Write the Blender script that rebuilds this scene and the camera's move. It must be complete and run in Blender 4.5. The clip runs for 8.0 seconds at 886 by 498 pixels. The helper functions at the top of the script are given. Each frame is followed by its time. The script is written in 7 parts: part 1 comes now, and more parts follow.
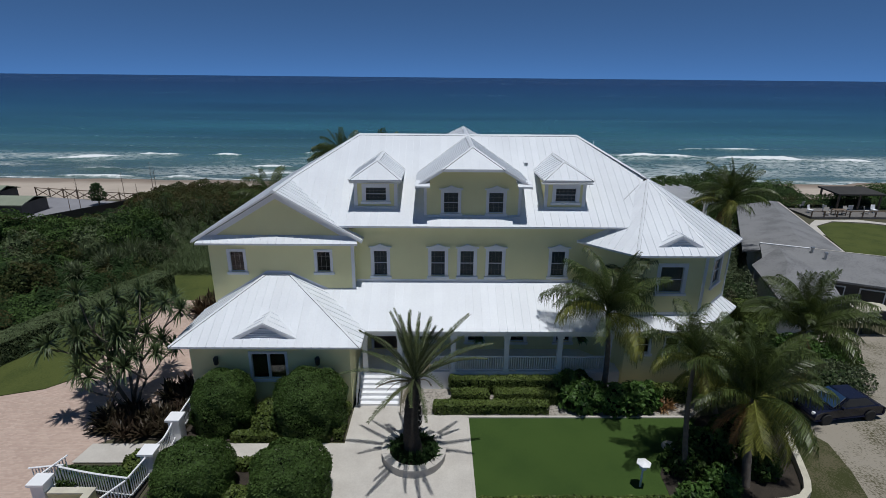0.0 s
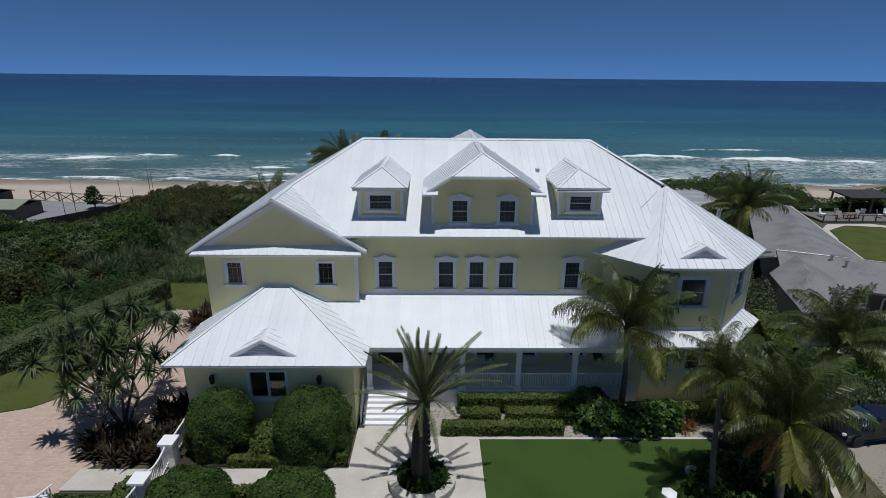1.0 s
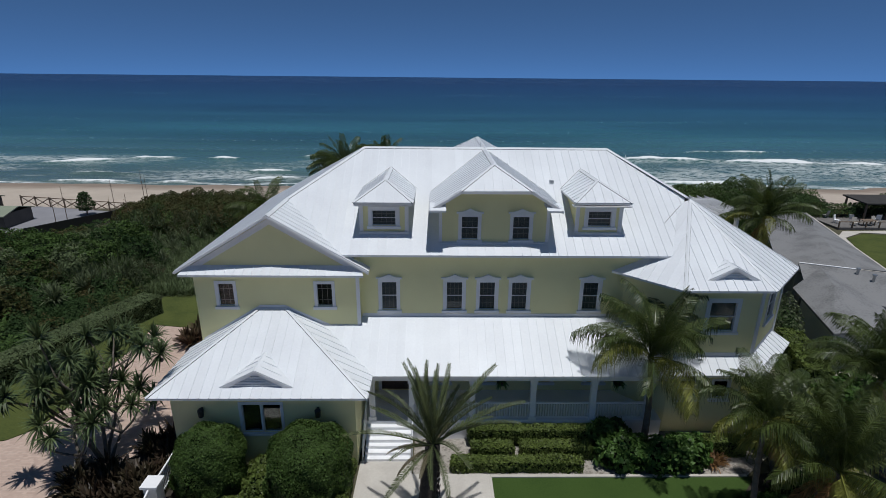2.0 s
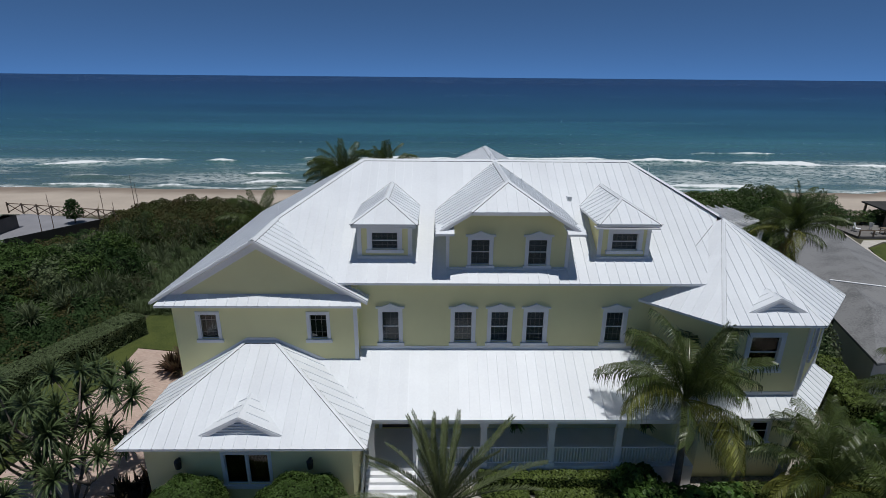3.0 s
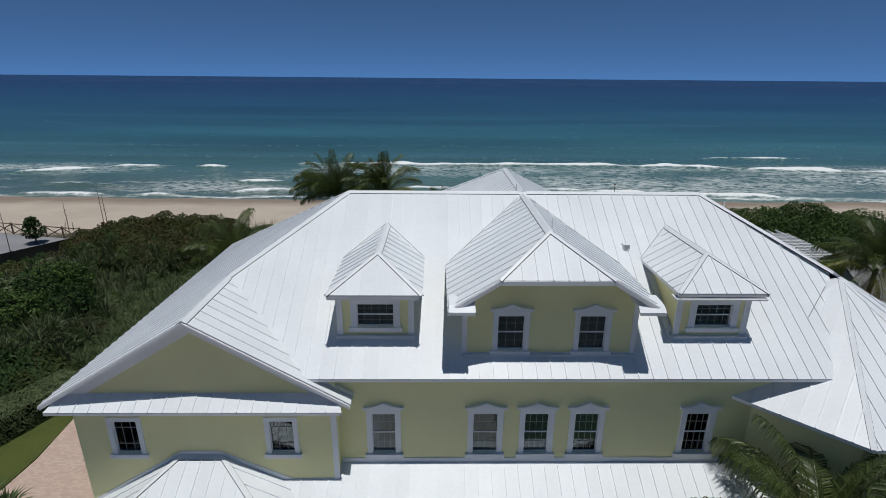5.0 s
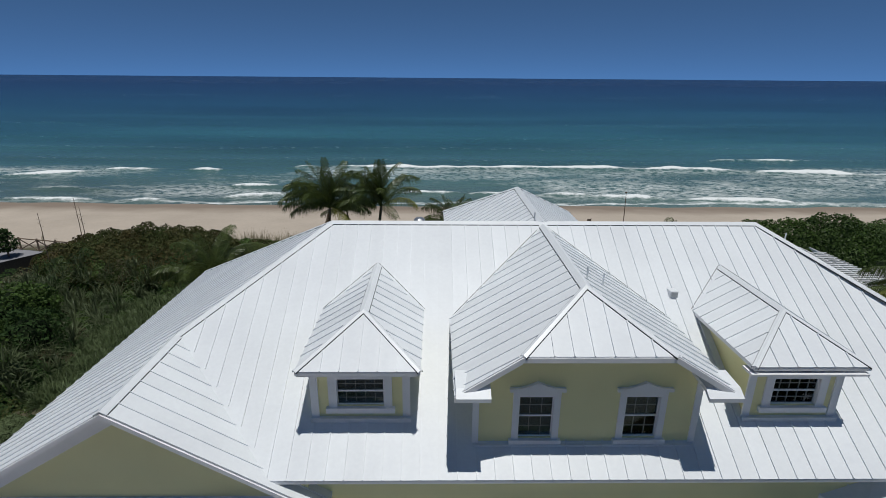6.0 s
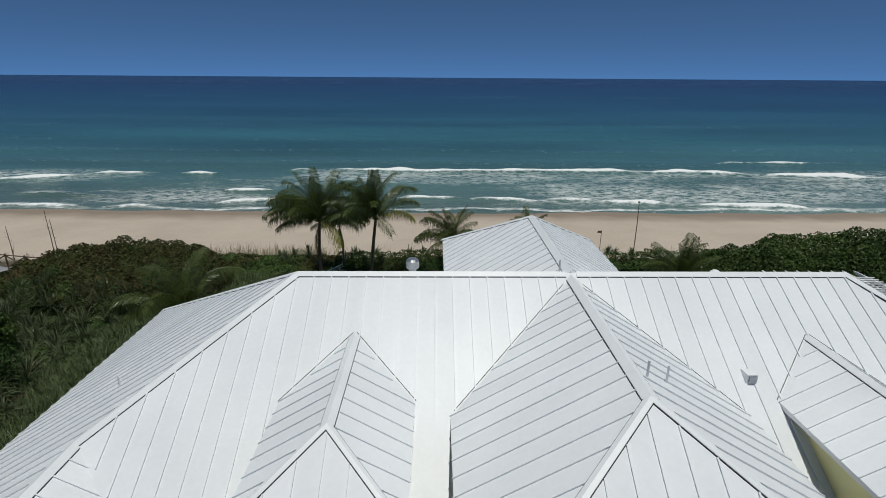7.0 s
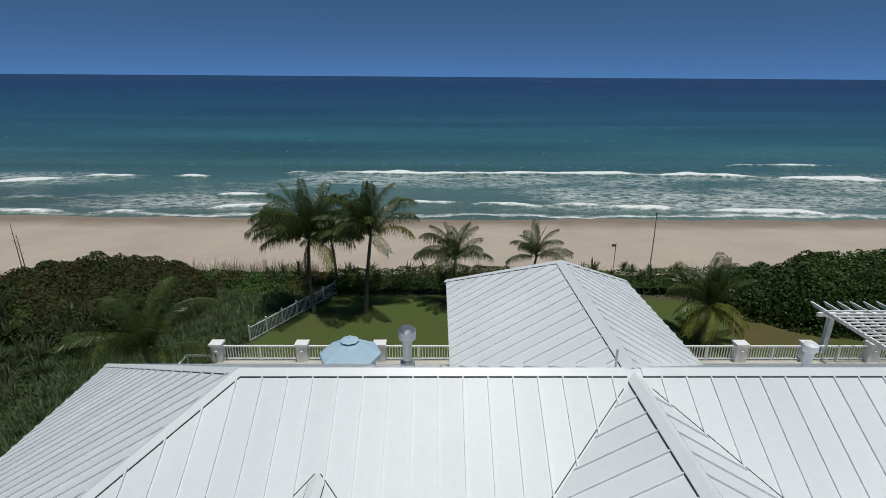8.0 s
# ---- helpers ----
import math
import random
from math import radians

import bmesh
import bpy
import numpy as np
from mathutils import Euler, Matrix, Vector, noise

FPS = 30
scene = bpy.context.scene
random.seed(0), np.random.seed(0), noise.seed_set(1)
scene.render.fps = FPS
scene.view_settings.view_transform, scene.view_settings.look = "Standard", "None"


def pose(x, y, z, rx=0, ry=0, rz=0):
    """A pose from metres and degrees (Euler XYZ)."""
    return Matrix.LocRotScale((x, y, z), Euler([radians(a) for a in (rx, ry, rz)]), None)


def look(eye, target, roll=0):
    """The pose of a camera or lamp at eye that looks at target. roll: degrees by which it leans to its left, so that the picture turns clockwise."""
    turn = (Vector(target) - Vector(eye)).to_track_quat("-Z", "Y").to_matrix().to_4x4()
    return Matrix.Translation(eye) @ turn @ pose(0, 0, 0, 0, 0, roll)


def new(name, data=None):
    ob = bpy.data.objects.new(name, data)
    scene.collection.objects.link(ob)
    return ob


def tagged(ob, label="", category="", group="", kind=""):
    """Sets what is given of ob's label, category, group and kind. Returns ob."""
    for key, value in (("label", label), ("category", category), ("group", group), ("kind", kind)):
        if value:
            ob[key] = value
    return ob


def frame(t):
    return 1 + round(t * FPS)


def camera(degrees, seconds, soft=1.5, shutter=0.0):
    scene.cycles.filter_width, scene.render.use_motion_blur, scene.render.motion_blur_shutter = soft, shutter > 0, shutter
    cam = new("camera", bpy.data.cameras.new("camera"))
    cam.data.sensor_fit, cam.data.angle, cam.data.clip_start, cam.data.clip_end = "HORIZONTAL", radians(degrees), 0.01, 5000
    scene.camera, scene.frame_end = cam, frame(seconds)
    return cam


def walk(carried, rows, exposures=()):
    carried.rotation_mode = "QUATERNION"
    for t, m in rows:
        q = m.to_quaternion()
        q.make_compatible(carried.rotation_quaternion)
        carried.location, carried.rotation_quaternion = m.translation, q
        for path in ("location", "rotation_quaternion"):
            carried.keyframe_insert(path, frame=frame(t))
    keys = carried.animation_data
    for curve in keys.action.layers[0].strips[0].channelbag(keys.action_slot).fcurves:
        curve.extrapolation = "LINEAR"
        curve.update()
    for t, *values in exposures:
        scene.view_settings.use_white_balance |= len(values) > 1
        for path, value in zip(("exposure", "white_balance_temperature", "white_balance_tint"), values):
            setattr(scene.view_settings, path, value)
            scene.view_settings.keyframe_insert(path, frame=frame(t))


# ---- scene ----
cam = camera(81.5, 8.0, soft=0.6)
PATH = [
    (0, (-2.177, -29.268, 18.015), (-2.148, -27.374, 17.373), 0.55),
    (0.5, (-2.407, -28.539, 18.053), (-2.377, -26.645, 17.411), 0.55),
    (1, (-2.633, -27.594, 18.11), (-2.604, -25.7, 17.468), 0.55),
    (1.5, (-2.87, -26.496, 18.236), (-2.839, -24.602, 17.594), 0.55),
    (3, (-3.377, -22.181, 18.683), (-3.347, -20.288, 18.04), 0.52),
    (3.5, (-3.501, -20.452, 18.793), (-3.471, -18.559, 18.15), 0.52),
    (4, (-3.601, -18.636, 18.831), (-3.571, -16.742, 18.189), 0.5),
    (4.5, (-3.691, -16.678, 18.818), (-3.662, -14.784, 18.178), 0.5),
    (6, (-3.833, -10.488, 19.044), (-3.803, -8.594, 18.403), 0.45),
    (6.5, (-3.829, -8.339, 19.174), (-3.8, -6.445, 18.532), 0.42),
    (7, (-3.718, -6.015, 19.243), (-3.69, -4.121, 18.601), 0.4),
    (7.5, (-3.728, -3.71, 19.31), (-3.701, -1.816, 18.668), 0.4),
    (8, (-3.764, -1.359, 19.418), (-3.739, 0.534, 18.773), 0.4),
]
# the clip's white balance drifts a little warmer on the way
WHITE = [(0, 0, 6430, 10), (3, 0, 6560, 10), (4.5, 0, 6660, 9), (6.5, 0, 6850, 7), (7, 0, 6950, 6), (8, 0, 6900, 6)]
walk(cam, [(t, look(eye, target, roll)) for t, eye, target, roll in PATH], WHITE)

# ---- world, sun ----
SUN_EL, SUN_AZ = 82.3, 149.0
world = bpy.data.worlds.new("sky")
scene.world = world
world.use_nodes = True
wn = world.node_tree.nodes
sky = wn.new("ShaderNodeTexSky")
sky.sky_type = "NISHITA"
sky.sun_disc = False
sky.sun_elevation = radians(SUN_EL)
sky.sun_rotation = radians(SUN_AZ)
sky.altitude = 13000
sky.air_density, sky.dust_density, sky.ozone_density = 1.0, 0.0, 4.0
# the clear band just above the sea's haze reaches down to the horizon
coord, shift = wn.new("ShaderNodeTexCoord"), wn.new("ShaderNodeMapping")
shift.inputs["Location"].default_value = (0, 0, 0.10)
world.node_tree.links.new(coord.outputs["Generated"], shift.inputs["Vector"])
world.node_tree.links.new(shift.outputs["Vector"], sky.inputs["Vector"])
tint = wn.new("ShaderNodeMix")
tint.data_type, tint.blend_type = "RGBA", "MULTIPLY"
tint.inputs["Factor"].default_value, tint.inputs["B"].default_value = 1.0, (0.805, 1.015, 0.99, 1)
world.node_tree.links.new(sky.outputs["Color"], tint.inputs["A"])
world.node_tree.links.new(tint.outputs["Result"], wn["Background"].inputs["Color"])
wn["Background"].inputs["Strength"].default_value = 0.134

sun_lamp = bpy.data.lights.new("sun", "SUN")
sun_lamp.energy, sun_lamp.angle, sun_lamp.color = 2.98, radians(0.55), (0.985, 0.985, 0.975)
sun_ob = new("sun", sun_lamp)
sun_ob.matrix_world = look(
    (60 * math.cos(radians(SUN_EL)) * math.sin(radians(SUN_AZ)), 60 * math.cos(radians(SUN_EL)) * math.cos(radians(SUN_AZ)), 60 * math.sin(radians(SUN_EL))),
    (0, 0, 0))
scene.view_settings.exposure = 0.0


# ---- mesh tools ----
class Mesh:
    """Collects vertices and faces, and turns them into one mesh."""

    def __init__(self):
        self.v, self.f = [], []

    def add(self, verts, faces, m=None):
        base = len(self.v)
        for p in verts:
            p = Vector(p)
            self.v.append(tuple(m @ p if m else p))
        for f in faces:
            self.f.append(tuple(base + i for i in f))
        return self

    def box(self, x0, y0, z0, x1, y1, z1, m=None):
        v = [(x, y, z) for z in (z0, z1) for x, y in ((x0, y0), (x1, y0), (x1, y1), (x0, y1))]
        return self.add(v, [(3, 2, 1, 0), (4, 5, 6, 7), (0, 1, 5, 4), (1, 2, 6, 5), (2, 3, 7, 6), (3, 0, 4, 7)], m)

    def prism(self, pts, down, m=None):
        """A flat outline pts and a copy of it moved by down, closed at the sides."""
        n = len(pts)
        low = [tuple(Vector(p) + Vector(down)) for p in pts]
        faces = [tuple(range(n)), tuple(range(2 * n - 1, n - 1, -1))]
        faces += [(i, n + i, n + (i + 1) % n, (i + 1) % n) for i in range(n)]
        return self.add(list(pts) + low, faces, m)

    def tube(self, path, radii, sides=8, cap=True):
        rings = []
        path = [Vector(p) for p in path]
        for i, p in enumerate(path):
            d = (path[min(i + 1, len(path) - 1)] - path[max(i - 1, 0)]).normalized()
            a = d.orthogonal().normalized() if abs(d.z) < 0.9 else d.cross(Vector((0, 1, 0))).normalized()
            b = d.cross(a)
            r = radii[i] if isinstance(radii, (list, tuple)) else radii
            rings.append([p + a * (r * math.cos(2 * math.pi * k / sides)) + b * (r * math.sin(2 * math.pi * k / sides)) for k in range(sides)])
        v = [q for ring in rings for q in ring]
        f = [(i * sides + k, i * sides + (k + 1) % sides, (i + 1) * sides + (k + 1) % sides, (i + 1) * sides + k) for i in range(len(path) - 1) for k in range(sides)]
        if cap:
            f += [tuple(range(sides - 1, -1, -1)), tuple((len(path) - 1) * sides + k for k in range(sides))]
        return self.add(v, f)

    def lathe(self, profile, cx, cy, sides=24):
        v = [(cx + r * math.cos(2 * math.pi * k / sides), cy + r * math.sin(2 * math.pi * k / sides), z) for r, z in profile for k in range(sides)]
        f = [(i * sides + k, i * sides + (k + 1) % sides, (i + 1) * sides + (k + 1) % sides, (i + 1) * sides + k) for i in range(len(profile) - 1) for k in range(sides)]
        f += [tuple(range(sides - 1, -1, -1)), tuple((len(profile) - 1) * sides + k for k in range(sides))]
        return self.add(v, f)

    def mesh(self, name, material=None, smooth=False):
        me = bpy.data.meshes.new(name)
        me.from_pydata(self.v, [], self.f)
        if material:
            me.materials.append(material)
        if smooth:
            me.polygons.foreach_set("use_smooth", [True] * len(me.polygons))
        me.update()
        return me


def soft_edges(ob, width=0.02):
    mod = ob.modifiers.new("bevel", "BEVEL")
    mod.width, mod.segments, mod.limit_method = width, 2, "ANGLE"
    return ob


def part(name, shape, material, parent, label="", smooth=False):
    """One mesh object under a thing or a part."""
    me = shape if isinstance(shape, bpy.types.Mesh) else shape.mesh(name, material, smooth)
    ob = new(name, me)
    ob.parent = parent
    if label:
        ob["label"] = label
    return ob


def thing(name, label, category, group="", kind="", at=(0, 0, 0), turn=0):
    ob = new(name)
    ob.empty_display_size = 0.2
    ob.matrix_world = pose(*at, 0, 0, turn)
    return tagged(ob, label, category, group, kind)


def solid(name, shape, material, label, category="", group="", kind="", smooth=False):
    """A top-level thing that is one mesh."""
    return tagged(new(name, shape.mesh(name, material, smooth)), label, category, group, kind)


def clip(poly, n, d):
    """The part of a flat outline where n . p <= d."""
    out = []
    for i, p in enumerate(poly):
        q = poly[(i + 1) % len(poly)]
        a, b = n.dot(p) - d, n.dot(q) - d
        if a <= 0:
            out.append(p)
        if (a < 0 < b) or (b < 0 < a):
            out.append(p + (q - p) * (a / (a - b)))
    return out


def quads(name, centres, along, across, material):
    """Many four-cornered leaves in one mesh: centre, half length and half width of each, as arrays."""
    n = len(centres)
    v = np.empty((n, 4, 3))
    v[:, 0], v[:, 1] = centres - along, centres + across
    v[:, 2], v[:, 3] = centres + along, centres - across
    me = bpy.data.meshes.new(name)
    me.vertices.add(4 * n), me.loops.add(4 * n), me.polygons.add(n)
    me.vertices.foreach_set("co", v.ravel())
    me.loops.foreach_set("vertex_index", np.arange(4 * n, dtype=np.int32))
    me.polygons.foreach_set("loop_start", np.arange(0, 4 * n, 4, dtype=np.int32))
    me.materials.append(material)
    me.update(calc_edges=True)
    return me


def turned(normals, rng, spread):
    """Directions for leaves that lie roughly along the given normals: half length and half width, as unit arrays."""
    n = normals + rng.normal(0, spread, normals.shape)
    n /= np.linalg.norm(n, axis=1)[:, None]
    a = np.cross(n, rng.normal(0, 1, n.shape))
    a /= np.linalg.norm(a, axis=1)[:, None] + 1e-9
    return a, np.cross(n, a)


# ---- materials ----
def material(name, base, rough=0.6, metal=0.0, second=None, scale=3.0, detail=40.0, bump=0.1, bump_scale=None, spread=0.5, island=0.0, rand=0.0, spec=0.5, mixed=0.5):
    """A surface whose colour wanders between base and second at two scales, with fine relief."""
    m = bpy.data.materials.new(name)
    m.use_nodes = True
    nt = m.node_tree
    n, link = nt.nodes, nt.links.new
    b = n["Principled BSDF"]
    b.inputs["Roughness"].default_value, b.inputs["Metallic"].default_value = rough, metal
    b.inputs["Specular IOR Level"].default_value = spec
    second = second or tuple(c * 0.8 for c in base)
    geo = n.new("ShaderNodeNewGeometry")
    big, fine = n.new("ShaderNodeTexNoise"), n.new("ShaderNodeTexNoise")
    for tex, s in ((big, scale), (fine, detail)):
        tex.inputs["Scale"].default_value = s
        tex.inputs["Detail"].default_value = 4
        link(geo.outputs["Position"], tex.inputs["Vector"])
    add = n.new("ShaderNodeMath")
    add.operation = "MULTIPLY_ADD"
    link(fine.outputs["Fac"], add.inputs[0])
    add.inputs[1].default_value = mixed
    link(big.outputs["Fac"], add.inputs[2])
    ramp = n.new("ShaderNodeValToRGB")
    ramp.color_ramp.elements[0].position, ramp.color_ramp.elements[1].position = 0.5 + mixed / 2 - spread / 2, 0.5 + mixed / 2 + spread / 2
    ramp.color_ramp.elements[0].color, ramp.color_ramp.elements[1].color = (*second, 1), (*base, 1)
    link(add.outputs[0], ramp.inputs["Fac"])
    colour = ramp.outputs["Color"]
    if island or rand:
        hsv = n.new("ShaderNodeHueSaturation")
        src = geo.outputs["Random Per Island"]
        if rand:
            src = n.new("ShaderNodeObjectInfo").outputs["Random"]
        mr = n.new("ShaderNodeMapRange")
        k = island or rand
        mr.inputs["To Min"].default_value, mr.inputs["To Max"].default_value = 1 - k, 1 + k
        link(src, mr.inputs["Value"])
        link(mr.outputs["Result"], hsv.inputs["Value"])
        link(colour, hsv.inputs["Color"])
        colour = hsv.outputs["Color"]
    link(colour, b.inputs["Base Color"])
    if bump:
        rel = n.new("ShaderNodeTexNoise")
        rel.inputs["Scale"].default_value = bump_scale or detail
        rel.inputs["Detail"].default_value = 5
        link(geo.outputs["Position"], rel.inputs["Vector"])
        bp = n.new("ShaderNodeBump")
        bp.inputs["Strength"].default_value, bp.inputs["Distance"].default_value = bump, 0.05
        link(rel.outputs["Fac"], bp.inputs["Height"])
        link(bp.outputs["Normal"], b.inputs["Normal"])
    return m


def leafy(name, base, second, glow=0.25, rough=0.45, rand=0.25, island=True, scale=0.6, spec=0.22):
    """Leaf: light shines partly through it, and each leaf has its own shade."""
    m = material(name, base, rough, second=second, scale=scale, detail=6, bump=0, island=rand if island else 0, rand=0 if island else rand, spec=spec)
    nt = m.node_tree
    n, link = nt.nodes, nt.links.new
    b = n["Principled BSDF"]
    tr, mix = n.new("ShaderNodeBsdfTranslucent"), n.new("ShaderNodeMixShader")
    link(b.inputs["Base Color"].links[0].from_socket, tr.inputs["Color"])
    mix.inputs[0].default_value = glow
    link(b.outputs[0], mix.inputs[1]), link(tr.outputs[0], mix.inputs[2])
    link(mix.outputs[0], n["Material Output"].inputs["Surface"])
    return m


ROOF = material("white_roof_metal", (0.765, 0.795, 0.825), 0.40, spec=0.2, second=(0.695, 0.72, 0.755), scale=0.5, detail=9, bump=0.05, bump_scale=2.5, rand=0.03)
CAP = material("white_roof_cap", (0.755, 0.785, 0.815), 0.4, second=(0.69, 0.715, 0.745), scale=1.0, detail=9, bump=0.03, bump_scale=3)
STUCCO = material("yellow_stucco", (0.88, 0.835, 0.475), 0.85, second=(0.83, 0.785, 0.44), scale=0.7, detail=60, bump=0.15, bump_scale=90)
TRIM = material("white_trim_paint", (0.86, 0.865, 0.88), 0.5, second=(0.80, 0.81, 0.825), scale=1.5, detail=30, bump=0.03)
DARKWOOD = material("dark_door_wood", (0.10, 0.06, 0.04), 0.4, second=(0.06, 0.035, 0.025), scale=4, detail=30)
# dark colour that stands for an unlit room behind the windows
ROOM = material("unlit_room_dark", (0.05, 0.05, 0.055), 0.9, second=(0.035, 0.035, 0.04))
BLIND = material("window_blind", (0.40, 0.42, 0.44), 0.8, second=(0.30, 0.315, 0.33), scale=1, detail=12)
CONCRETE = material("pale_concrete", (0.56, 0.53, 0.48), 0.9, second=(0.44, 0.41, 0.37), scale=0.9, detail=14, bump=0.1)
BARS = material("grey_glazing_bar", (0.34, 0.345, 0.35), 0.6, second=(0.28, 0.285, 0.29), scale=2, detail=20, bump=0)
# dark colour for the shadow lines at cap edges and valleys
SHADOWLINE = material("dark_shadow_line", (0.06, 0.065, 0.07), 0.8, second=(0.04, 0.043, 0.047), scale=3, detail=20, bump=0)
COURT = material("grey_court_concrete", (0.26, 0.26, 0.28), 0.9, second=(0.21, 0.21, 0.23), scale=0.4, detail=9, bump=0.1)
KERB = material("cream_kerb", (0.60, 0.57, 0.46), 0.9, second=(0.45, 0.42, 0.34), scale=1.5, detail=20)
LAWN = material("lawn_grass", (0.046, 0.084, 0.018), 0.95, spec=0.2, second=(0.032, 0.064, 0.014), scale=0.35, detail=22, spread=0.5, bump=0.5, bump_scale=60, mixed=0.9)
REARLAWN = material("rear_lawn_grass", (0.072, 0.112, 0.028), 0.95, spec=0.2, second=(0.085, 0.095, 0.03), scale=0.25, detail=22, bump=0.5, bump_scale=50)
BARELAWN = material("worn_brown_grass", (0.125, 0.098, 0.045), 0.95, spec=0.2, second=(0.085, 0.09, 0.03), scale=0.5, detail=20, bump=0.5, bump_scale=50)
VERGE = material("sparse_verge_grass", (0.046, 0.053, 0.018), 0.95, spec=0.2, second=(0.105, 0.095, 0.056), scale=0.6, detail=16, spread=0.3, mixed=0.9, bump=0.5, bump_scale=40)
SOIL = material("dark_mulch", (0.045, 0.035, 0.025), 0.95, second=(0.02, 0.016, 0.012), scale=2, detail=25, bump=0.6)
GRAVEL = material("bed_gravel", (0.36, 0.33, 0.29), 0.95, second=(0.16, 0.14, 0.12), scale=6, detail=30, bump=0.5, mixed=1.0, spread=0.3)
SHELLDRIVE = material("shell_drive", (0.30, 0.27, 0.22), 0.95, second=(0.085, 0.078, 0.04), scale=0.4, detail=9, bump=0.6, bump_scale=30, spread=0.5, mixed=1.0)
STEEL = material("galvanised_steel", (0.5, 0.52, 0.54), 0.35, 0.8, second=(0.38, 0.4, 0.42), scale=5)
SHINGLE = material("grey_shingle", (0.215, 0.217, 0.222), 0.95, second=(0.135, 0.137, 0.142), scale=0.5, detail=9, mixed=0.9, spread=0.45, bump=0.3, bump_scale=25)
# dark date palm bark, deepened further for the shade of its crown
SHADEDBARK = material("shaded_date_bark", (0.05, 0.042, 0.034), 0.95, second=(0.022, 0.018, 0.015), scale=6, detail=25, bump=0.7)
STRIPLAWN = material("olive_lawn_grass", (0.080, 0.098, 0.026), 0.95, spec=0.2, second=(0.050, 0.068, 0.018), scale=0.5, detail=14, spread=0.4, bump=0.5, bump_scale=60, mixed=0.9)
BARK = material("palm_bark", (0.19, 0.16, 0.13), 0.95, second=(0.10, 0.085, 0.07), scale=5, detail=25, bump=0.6)
OLDWOOD = material("weathered_wood", (0.22, 0.16, 0.11), 0.9, second=(0.13, 0.10, 0.08), scale=4, detail=25, bump=0.3)
FABRIC = material("pale_blue_canvas", (0.42, 0.58, 0.72), 0.9, second=(0.36, 0.52, 0.66), scale=2, detail=50, bump=0.05)
CARPAINT = material("dark_blue_car_paint", (0.012, 0.014, 0.03), 0.25, 0.0, second=(0.01, 0.012, 0.03), bump=0)
RUBBER = material("black_rubber", (0.02, 0.02, 0.02), 0.8, bump=0.05)
BLACK = material("black_metal", (0.03, 0.03, 0.03), 0.5, bump=0)

PALM = leafy("coconut_leaf", (0.098, 0.130, 0.034), (0.052, 0.078, 0.020), rough=0.36, spec=0.5, rand=0.45)
PALMYELLOW = leafy("yellowing_palm_leaf", (0.235, 0.24, 0.052), (0.145, 0.16, 0.036), rand=0.4)
PALMDEAD = leafy("dry_palm_leaf", (0.26, 0.14, 0.05), (0.17, 0.10, 0.05), rand=0.4)
DATE = leafy("date_palm_leaf", (0.13, 0.155, 0.07), (0.075, 0.098, 0.042), rand=0.35)
DATEOLD = leafy("old_date_leaf", (0.17, 0.145, 0.095), (0.11, 0.10, 0.06), rand=0.3)
FICUS = leafy("clipped_bush_leaf", (0.074, 0.126, 0.030), (0.044, 0.082, 0.018), rand=0.35, rough=0.6)
LONGHEDGE = leafy("grey_green_hedge_leaf", (0.14, 0.18, 0.088), (0.10, 0.135, 0.06), rand=0.22, rough=0.7)
HEDGE = leafy("hedge_leaf", (0.135, 0.18, 0.045), (0.08, 0.115, 0.028), rand=0.35)
GRAPE = leafy("sea_grape_leaf", (0.046, 0.076, 0.021), (0.086, 0.064, 0.027), rand=0.25, scale=0.3, rough=0.6, spec=0.16)
SCRUB = leafy("scrub_leaf", (0.046, 0.085, 0.028), (0.024, 0.050, 0.016), rand=0.2, scale=0.15, rough=0.7, spec=0.12)
BRIGHTGRAPE = leafy("bright_sea_grape_leaf", (0.058, 0.105, 0.022), (0.040, 0.070, 0.019), rand=0.4, scale=0.3, rough=0.5)
SPIKY = leafy("spiky_leaf", (0.12, 0.15, 0.078), (0.075, 0.10, 0.05), rand=0.4)
PANDAN = leafy("screw_pine_leaf", (0.108, 0.148, 0.062), (0.065, 0.096, 0.04), rand=0.4)
PURPLE = leafy("purple_cordyline_leaf", (0.075, 0.045, 0.034), (0.045, 0.042, 0.022), rand=0.4)
RED = leafy("reddish_bromeliad_leaf", (0.13, 0.07, 0.05), (0.06, 0.06, 0.03), rand=0.4)
BROAD = leafy("broad_philodendron_leaf", (0.09, 0.17, 0.04), (0.05, 0.10, 0.023), rand=0.4)
TALLGRASS = leafy("tall_grass_leaf", (0.125, 0.165, 0.078), (0.085, 0.12, 0.052), rand=0.35, scale=0.4)
SHADEROOF = material("dark_shade_roof", (0.045, 0.043, 0.04), 0.9, second=(0.03, 0.029, 0.027), scale=1.2, detail=14)
GREYDECK = material("grey_deck_boards", (0.19, 0.18, 0.17), 0.9, second=(0.13, 0.12, 0.115), scale=2, detail=20)
DARKWALL = material("dark_wall", (0.13, 0.12, 0.11), 0.85, second=(0.09, 0.085, 0.08), scale=1, detail=12)
OATS = leafy("sea_oats", (0.40, 0.35, 0.25), (0.28, 0.25, 0.17), rand=0.3, glow=0.4)
LIGHTSCRUB = leafy("light_scrub_leaf", (0.085, 0.142, 0.038), (0.048, 0.092, 0.024), rand=0.25, scale=0.3, rough=0.65, spec=0.15)
DRYSCRUB = leafy("dry_scrub_leaf", (0.095, 0.085, 0.05), (0.065, 0.07, 0.035), rand=0.25, scale=0.3, spec=0.12)
